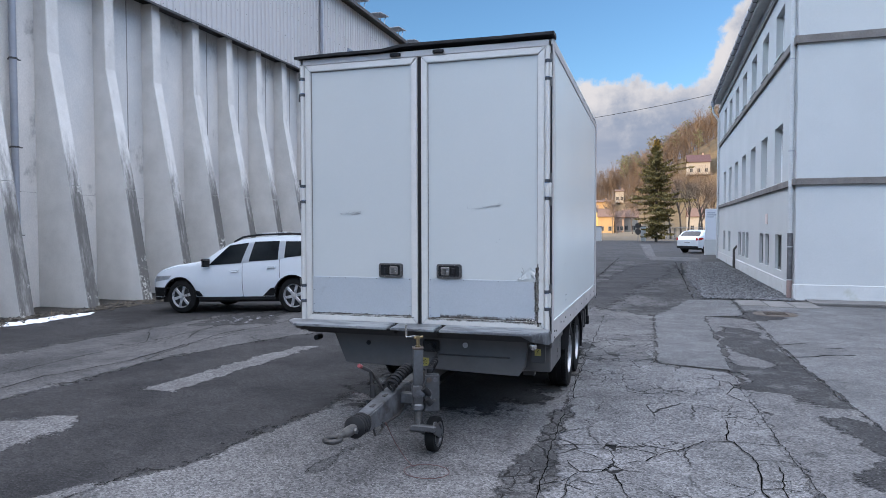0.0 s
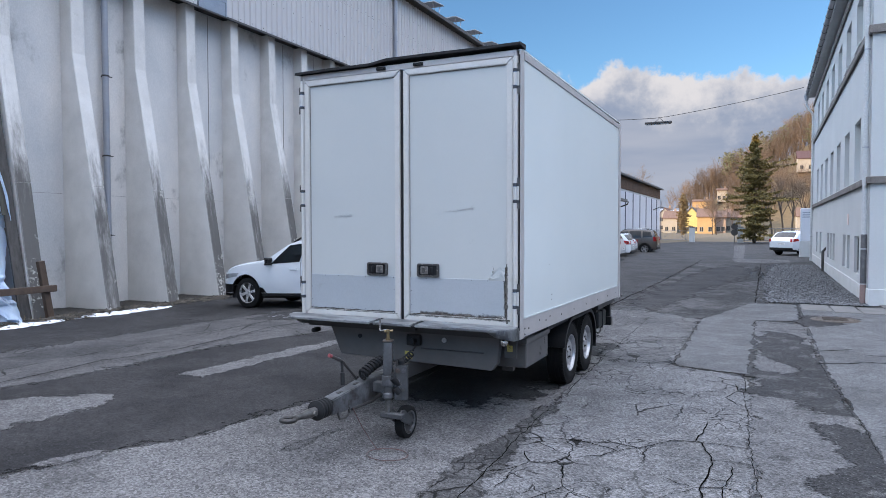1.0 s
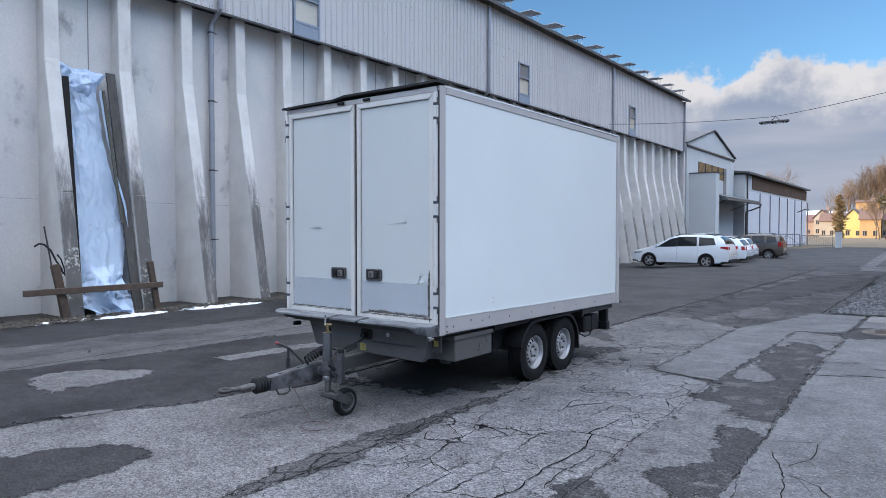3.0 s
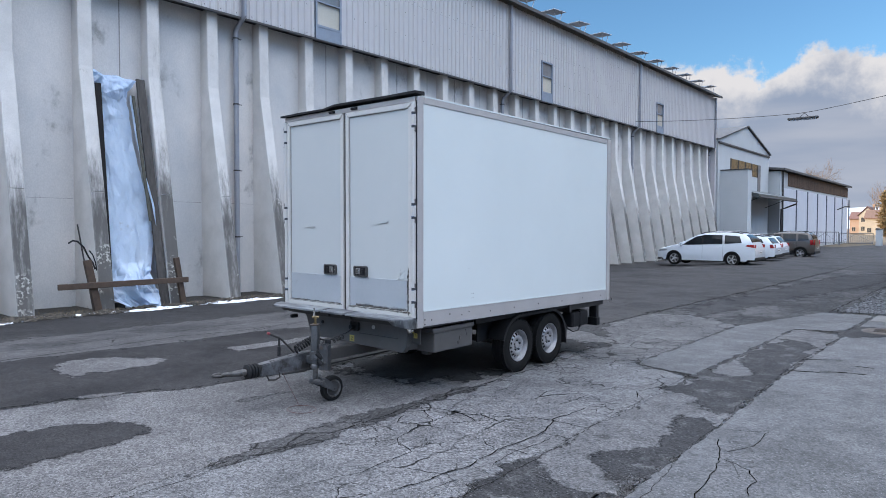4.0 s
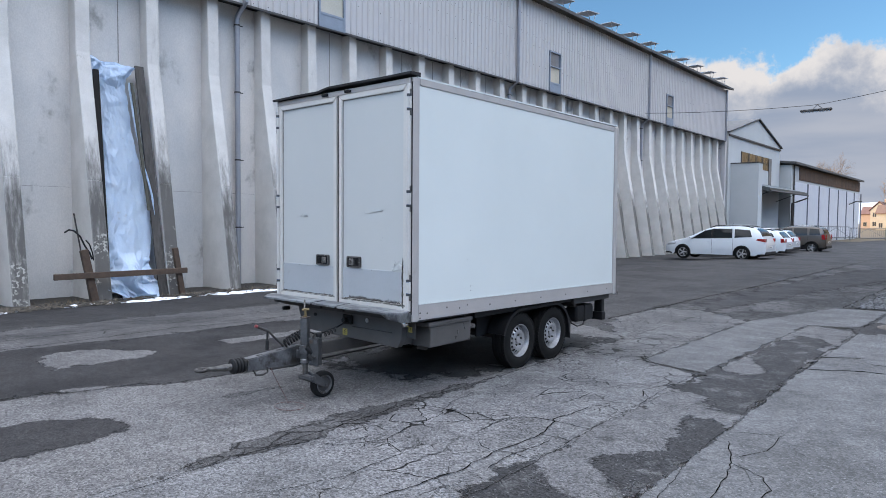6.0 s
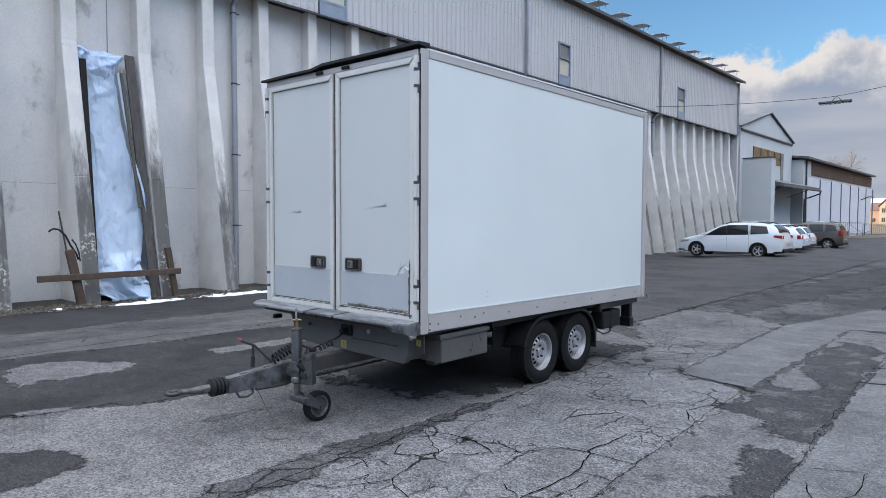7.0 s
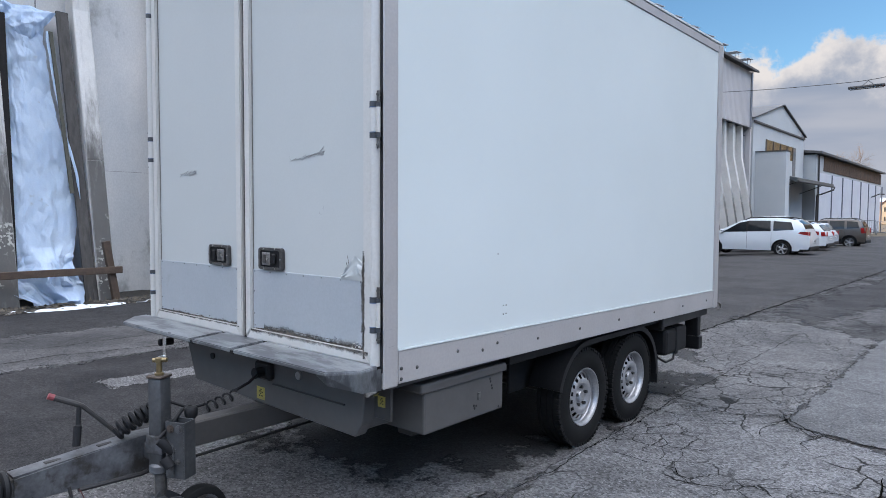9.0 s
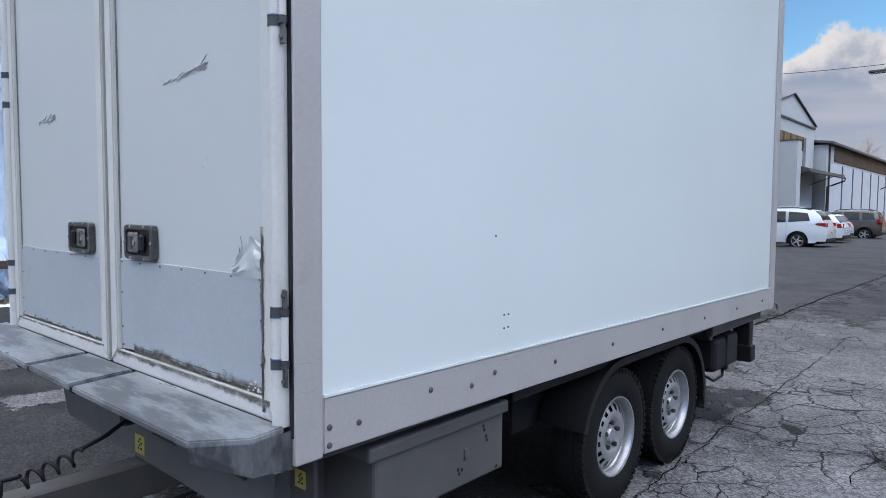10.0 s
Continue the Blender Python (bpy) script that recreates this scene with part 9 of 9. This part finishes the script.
def conifer(h, prof, seed, limbs, sprays=60, size=1.0):
    """A conifer: tapered trunk, limbs of uneven length that droop and lift at the tip, hung with needle sprays. prof: (share of the height, reach of the limbs)."""
    rng = random.Random(seed)
    vs, fs, tv, tf = [], [], [], []
    p = Vector((0, 0, 0))
    for k in range(10):
        q = Vector((0.03 * math.sin(k), 0.03 * math.cos(k * 1.3), h * (k + 1) / 10))
        seg3(vs, fs, p, q, h * 0.014 * (1 - k / 10) + 0.01 * size, h * 0.014 * (1 - (k + 1) / 10) + 0.01 * size, 7)
        p = q
    for w in range(limbs):
        t = prof[0][0] + (1 - prof[0][0]) * ((w + rng.random()) / limbs) ** 0.9
        a = rng.uniform(0, 6.28)
        # gaps and heavier sides make the outline uneven
        L = interp(prof, t) * rng.uniform(0.40, 1.12) * (0.82 + 0.70 * noise.noise((math.cos(a) * 1.5, math.sin(a) * 1.5, t * 7 + seed)))
        d = Vector((math.cos(a), math.sin(a), 0))
        droop, lift = rng.uniform(0.15, 0.50) * (1 - 0.8 * t), rng.uniform(0.1, 0.35)
        def along_limb(u):
            return Vector((0, 0, h * t)) + d * (L * u) + Vector((0, 0, L * (-droop * u + lift * max(0.0, u - 0.55) + 0.25 * t * u)))
        pts = [along_limb(u) for u in (0, 0.35, 0.7, 1.0)]
        for u, v in zip(pts, pts[1:]):
            seg3(vs, fs, u, v, 0.02 * size * (0.4 + L * 0.3), 0.010 * size, 3)
        side = Vector((-d.y, d.x, 0))
        for i in range(max(6, int(sprays * (0.25 + L / max(q[1] for q in prof))))):
            u = rng.uniform(0.10, 1.0)
            c = along_limb(u) + side * rng.gauss(0, 0.16) * L * (1.1 - u) + Vector((0, 0, rng.uniform(-0.05, 0.05) * size))
            tl = rng.uniform(0.16, 0.42) * size * (1.15 - 0.5 * u)
            e = c + (side * rng.uniform(-0.8, 0.8) + d * rng.uniform(0.1, 0.9) + Vector((0, 0, rng.uniform(-1.0, 0.15)))).normalized() * tl
            n = (e - c).cross(Vector((rng.gauss(0, 1), rng.gauss(0, 1), rng.gauss(0, 1)))).normalized() * rng.uniform(0.025, 0.06) * size
            b = len(tv)
            m = c.lerp(e, 0.45)
            for q in (c, m + n, e, m - n):
                tv.append((q.x, q.y, q.z))
            tf.append((b, b + 1, b + 2, b + 3))
    return vs, fs, tv, tf


FIR = [(0.05, 2.2), (0.14, 3.1), (0.27, 3.6), (0.42, 4.1), (0.47, 3.4), (0.55, 2.9), (0.72, 2.5), (0.80, 1.5), (0.90, 0.75), (1.0, 0.10)]
SHRUB = [(0.04, 1.0), (0.2, 1.55), (0.5, 1.6), (0.75, 1.2), (1.0, 0.3)]
PINE = [(0.52, 0.10), (0.60, 0.20), (0.80, 0.24), (0.93, 0.17), (1.0, 0.06)]
tree_object("fir_tree", conifer(11.0, FIR, 4, 185, 190, 1.05), (M_BARK, M_NEEDLE), "tall dark green fir tree with drooping limbs beside the gate", (0.65, 74.6, 0))
tree_object("bush_tree", conifer(8.8, SHRUB, 9, 200, 70, 1.3), (M_BARK, mat("brown_cypress", (0.20, 0.14, 0.065), (0.12, 0.09, 0.045), 0.85, scale=2, bump=0)), "small brownish conifer beyond the gate", (-13.4, 150, 0))
for i, (x, y, h) in enumerate(((3.6, 84, 9.5), (4.6, 88, 10.5), (5.6, 85, 9.0), (2.6, 90, 10.0), (6.6, 92, 11.0), (-6.8, 150, 9.5), (-3.6, 152, 9.0), (-8.6, 168, 9.5), (8.5, 100, 11.0), (9.5, 110, 12.0))):
    tree_object("bare_tree", bare_tree(h, 30 + i, 5 if y > 140 else 4, 0.46, 4, 0.40), (M_BARK, M_TWIG), "bare brown winter tree with thin twigs", (x, y, ground_z(x, y)))
tree_object("bare_tree", bare_tree(12.6, 61, 5, 0.5, 4, 0.4), (M_BARK, M_TWIG), "bare tree behind the low building", (-18.2, 112, 0))


def far_wood():
    """The wooded slope: hundreds of bare trees, some pines among them."""
    rng = random.Random(8)
    protos = [bare_tree(1.0, 200 + k, 4, 0.40, 3, 0.46, 0.013) for k in range(7)]
    pines = [conifer(1.0, PINE, 300 + k, 34, 26, 0.16) for k in range(3)]
    bark_v, bark_f, tw_v, tw_f, pn_v, pn_f = [], [], [], [], [], []
    nb = nt = npn = 0
    def put(proto, x, y, z, s, a, store):
        nonlocal nb, nt, npn
        c, sn = math.cos(a), math.sin(a)
        for idx in (0, 2):
            v = np.array(proto[idx]).reshape(-1, 3) * s
            if not len(v):
                continue
            q = np.stack([v[:, 0] * c - v[:, 1] * sn + x, v[:, 0] * sn + v[:, 1] * c + y, v[:, 2] + z], 1)
            f = np.array(proto[idx + 1])
            if store == "pine" and idx == 2:
                pn_v.append(q), pn_f.append(f + npn)
                npn += len(q)
            elif idx == 0:
                bark_v.append(q), bark_f.append(f + nb)
                nb += len(q)
            else:
                tw_v.append(q), tw_f.append(f + nt)
                nt += len(q)
    for i in range(900):
        y = rng.uniform(238, 330)
        x = rng.uniform(-26, 120) if i % 3 else rng.uniform(-24, 40)
        if 9 < x < 26 and y < 264 or -23 < x < -8 and y < 268:
            continue
        put(protos[i % 7], x, y, ground_z(x, y) - 0.1, rng.uniform(9, 15), rng.uniform(0, 6.28), "bare")
    for i in range(26):
        y = rng.uniform(262, 300)
        x = rng.uniform(-14, 60)
        put(pines[i % 3], x, y, ground_z(x, y) - 0.1, rng.uniform(13, 18), rng.uniform(0, 6.28), "pine")
    # taller trees along the near edge of the slope
    for i, (x, y) in enumerate(((-25.5, 262), (-24.0, 268), (-22.0, 266), (-20.0, 272), (-17.5, 268), (-15.0, 274), (-12.0, 270), (-9.0, 272), (-5.5, 268), (-21.0, 280), (-13.5, 282), (-2.0, 262), (2.0, 258))):
        put(protos[i % 7], x, y, ground_z(x, y) - 0.1, rng.uniform(12, 15), rng.uniform(0, 6.28), "bare")
    for nm, v, f, m, lb in (("far_wood_limbs", bark_v, bark_f, M_TWIG, "bare trunks and limbs of the hillside wood"), ("far_wood_twigs", tw_v, tw_f, M_TWIG, "brown winter twigs of the hillside wood"), ("far_wood_pines", pn_v, pn_f, mat("far_pine_needles", (0.13, 0.125, 0.062), (0.09, 0.092, 0.05), 0.8, scale=0.3, fine=2, bump=0), "green pine crowns in the hillside wood")):
        me = bpy.data.meshes.new(nm)
        me.from_pydata(np.concatenate(v).tolist(), [], np.concatenate(f).tolist())
        me.materials.append(m)
        tagged(new(nm, me), lb, "wood", kind="stuff")


far_wood()

# ---- houses beyond the gate ----
M_OCHRE = mat("ochre_render", (0.33, 0.215, 0.10), (0.29, 0.19, 0.09), 0.9, scale=1, fine=20, bump=0.1)
M_CREAM = mat("cream_render", (0.27, 0.245, 0.205), (0.235, 0.215, 0.185), 0.9, scale=1, fine=20, bump=0.1)
M_ROSE = mat("rose_render", (0.25, 0.18, 0.14), (0.22, 0.16, 0.125), 0.9, scale=1, fine=20, bump=0.1)
M_LEMON = mat("lemon_render", (0.40, 0.335, 0.13), (0.35, 0.295, 0.12), 0.9, scale=1, fine=20, bump=0.1)
M_SLATE = mat("slate_roof", (0.075, 0.078, 0.085), (0.055, 0.058, 0.064), 0.7, scale=2, fine=14, bump=0.3)
M_TILER = mat("red_roof_tiles", (0.115, 0.055, 0.042), (0.085, 0.042, 0.034), 0.8, scale=2, fine=14, bump=0.3)
M_TILEV = mat("wine_red_roof_tiles", (0.060, 0.026, 0.026), (0.045, 0.02, 0.02), 0.8, scale=2, fine=14, bump=0.3)
M_TILEB = mat("brown_roof_tiles", (0.120, 0.070, 0.050), (0.09, 0.054, 0.040), 0.85, scale=2, fine=14, bump=0.3)


def house(x, y, w, d, eave, ridge, wall_m, roof_m, label, along="x", yaw=0.0):
    z = ground_z(x, y) - 0.3
    h = thing("far_house", label, "house", (0, 0, 0), "houses beyond the gate")
    bm = box(B(), -w / 2, w / 2, -d / 2, d / 2, 0, eave)
    if along == "x":
        prism(bm, [(-d / 2, eave), (d / 2, eave), (0, ridge - 0.12)], "x", -w / 2, w / 2)
        rf = prism(B(), [(-d / 2 - 0.4, eave - 0.25), (0, ridge), (d / 2 + 0.4, eave - 0.25), (d / 2 + 0.4, eave - 0.05), (0, ridge + 0.22), (-d / 2 - 0.4, eave - 0.05)], "x", -w / 2 - 0.3, w / 2 + 0.3)
    else:
        prism(bm, [(-w / 2, eave), (w / 2, eave), (0, ridge - 0.12)], "y", -d / 2, d / 2)
        rf = prism(B(), [(-w / 2 - 0.4, eave - 0.25), (0, ridge), (w / 2 + 0.4, eave - 0.25), (w / 2 + 0.4, eave - 0.05), (0, ridge + 0.22), (-w / 2 - 0.4, eave - 0.05)], "y", -d / 2 - 0.3, d / 2 + 0.3)
    part("wall", bm, wall_m, h)
    roof = part("roof", rf, roof_m, h)
    part("chimney", box(B(), w * 0.18, w * 0.18 + 0.6, -0.3, 0.3, ridge - 0.8, ridge + 0.9), M_ROSE, roof)
    n = max(2, int(w / 2.4))
    for fl in range(max(1, int(eave / 2.7))):
        for k in range(n):
            cx = -w / 2 + w * (k + 0.5) / n
            z0 = 0.9 + 2.7 * fl
            if z0 + 1.3 > eave:
                continue
            wn_ = part("window", box(B(), cx - 0.45, cx + 0.45, -d / 2 - 0.02, -d / 2 - 0.004, z0, z0 + 1.25), M_GLASS, h)
            q = B()
            for a, b, c, e in ((-0.53, 0.53, 1.25, 1.33), (-0.53, 0.53, -0.08, 0), (-0.53, -0.45, 0, 1.25), (0.45, 0.53, 0, 1.25), (-0.03, 0.03, 0, 1.25)):
                box(q, cx + a, cx + b, -d / 2 - 0.05, -d / 2 - 0.021, z0 + c, z0 + e)
            part("frame", q, M_CREAM, wn_)
    h.location = (x, y, z)
    h.rotation_euler = (0, 0, radians(yaw))


for x, y, w, d, ev, rg, wm, rm, lb, al in (
        (-31.4, 250, 4.6, 9, 4.9, 6.9, M_ROSE, M_TILER, "rose house with a red roof in low sun", "x"),
        (-27.1, 236, 4.2, 9, 5.6, 8.0, M_CREAM, M_TILER, "pale gabled house with a red roof in low sun", "y"),
        (-24.2, 226, 4.2, 9, 5.0, 7.2, M_CREAM, M_TILEB, "pale house with a grey-brown roof in low sun", "x"),
        (-20.2, 228, 4.2, 9, 5.2, 7.0, M_CREAM, M_TILEB, "pale house beside the brown conifer", "x"),
        (-16.9, 215, 4.8, 9, 5.2, 8.1, M_LEMON, M_SLATE, "pale yellow gabled house with a slate roof in low sun", "y"),
        (-12.3, 206, 4.6, 8, 5.2, 7.4, M_OCHRE, M_TILEB, "ochre house with a brown roof in low sun", "x"),
        (-8.5, 208, 2.6, 8, 5.0, 6.6, M_ROSE, M_TILEB, "narrow rose house beside the ochre one", "x"),
        (-5.6, 212, 4.4, 8, 4.8, 7.0, M_CREAM, M_TILEB, "cream house behind a bare tree", "x"),
        (-17.2, 258, 6.4, 6, 4.2, 4.7, M_OCHRE, M_TILEB, "flat ochre building on the slope", "x"),
        (-10.8, 262, 3.2, 6, 4.4, 4.9, M_CREAM, M_TILEB, "small pale building higher on the slope", "x"),
        (12.8, 204, 4.6, 8, 4.8, 7.0, M_CREAM, M_TILEB, "cream house behind the bare trees", "x"),
        (16.8, 258, 7.6, 8, 4.6, 7.2, M_CREAM, M_TILEV, "cream villa with a dark red roof on the slope", "x")):
    house(x, y, w, d, ev, rg, wm, rm, lb, al)

# distant ridge on the horizon
bm = B()
prev = None
for k in range(90):
    a = radians(-75 + 150 * k / 89)
    R = 1500
    x, y = R * math.sin(a), R * math.cos(a)
    h = 22 + 30 * abs(noise.noise((k * 0.13, 0.4, 0.0))) + 8 * noise.noise((k * 0.6, 1.4, 0.0))
    pair = (bm.verts.new((x, y, -5)), bm.verts.new((x * 1.05, y * 1.05, h)))
    if prev:
        bm.faces.new((prev[0], pair[0], pair[1], prev[1]))
    prev = pair
solid("backdrop_ridge", bm, mat("hazy_ridge", (0.30, 0.36, 0.42), (0.26, 0.31, 0.36), 1.0, scale=0.01, fine=0.1, bump=0), "pale hazy ridge on the horizon", "ridge", "structure", smooth=60)
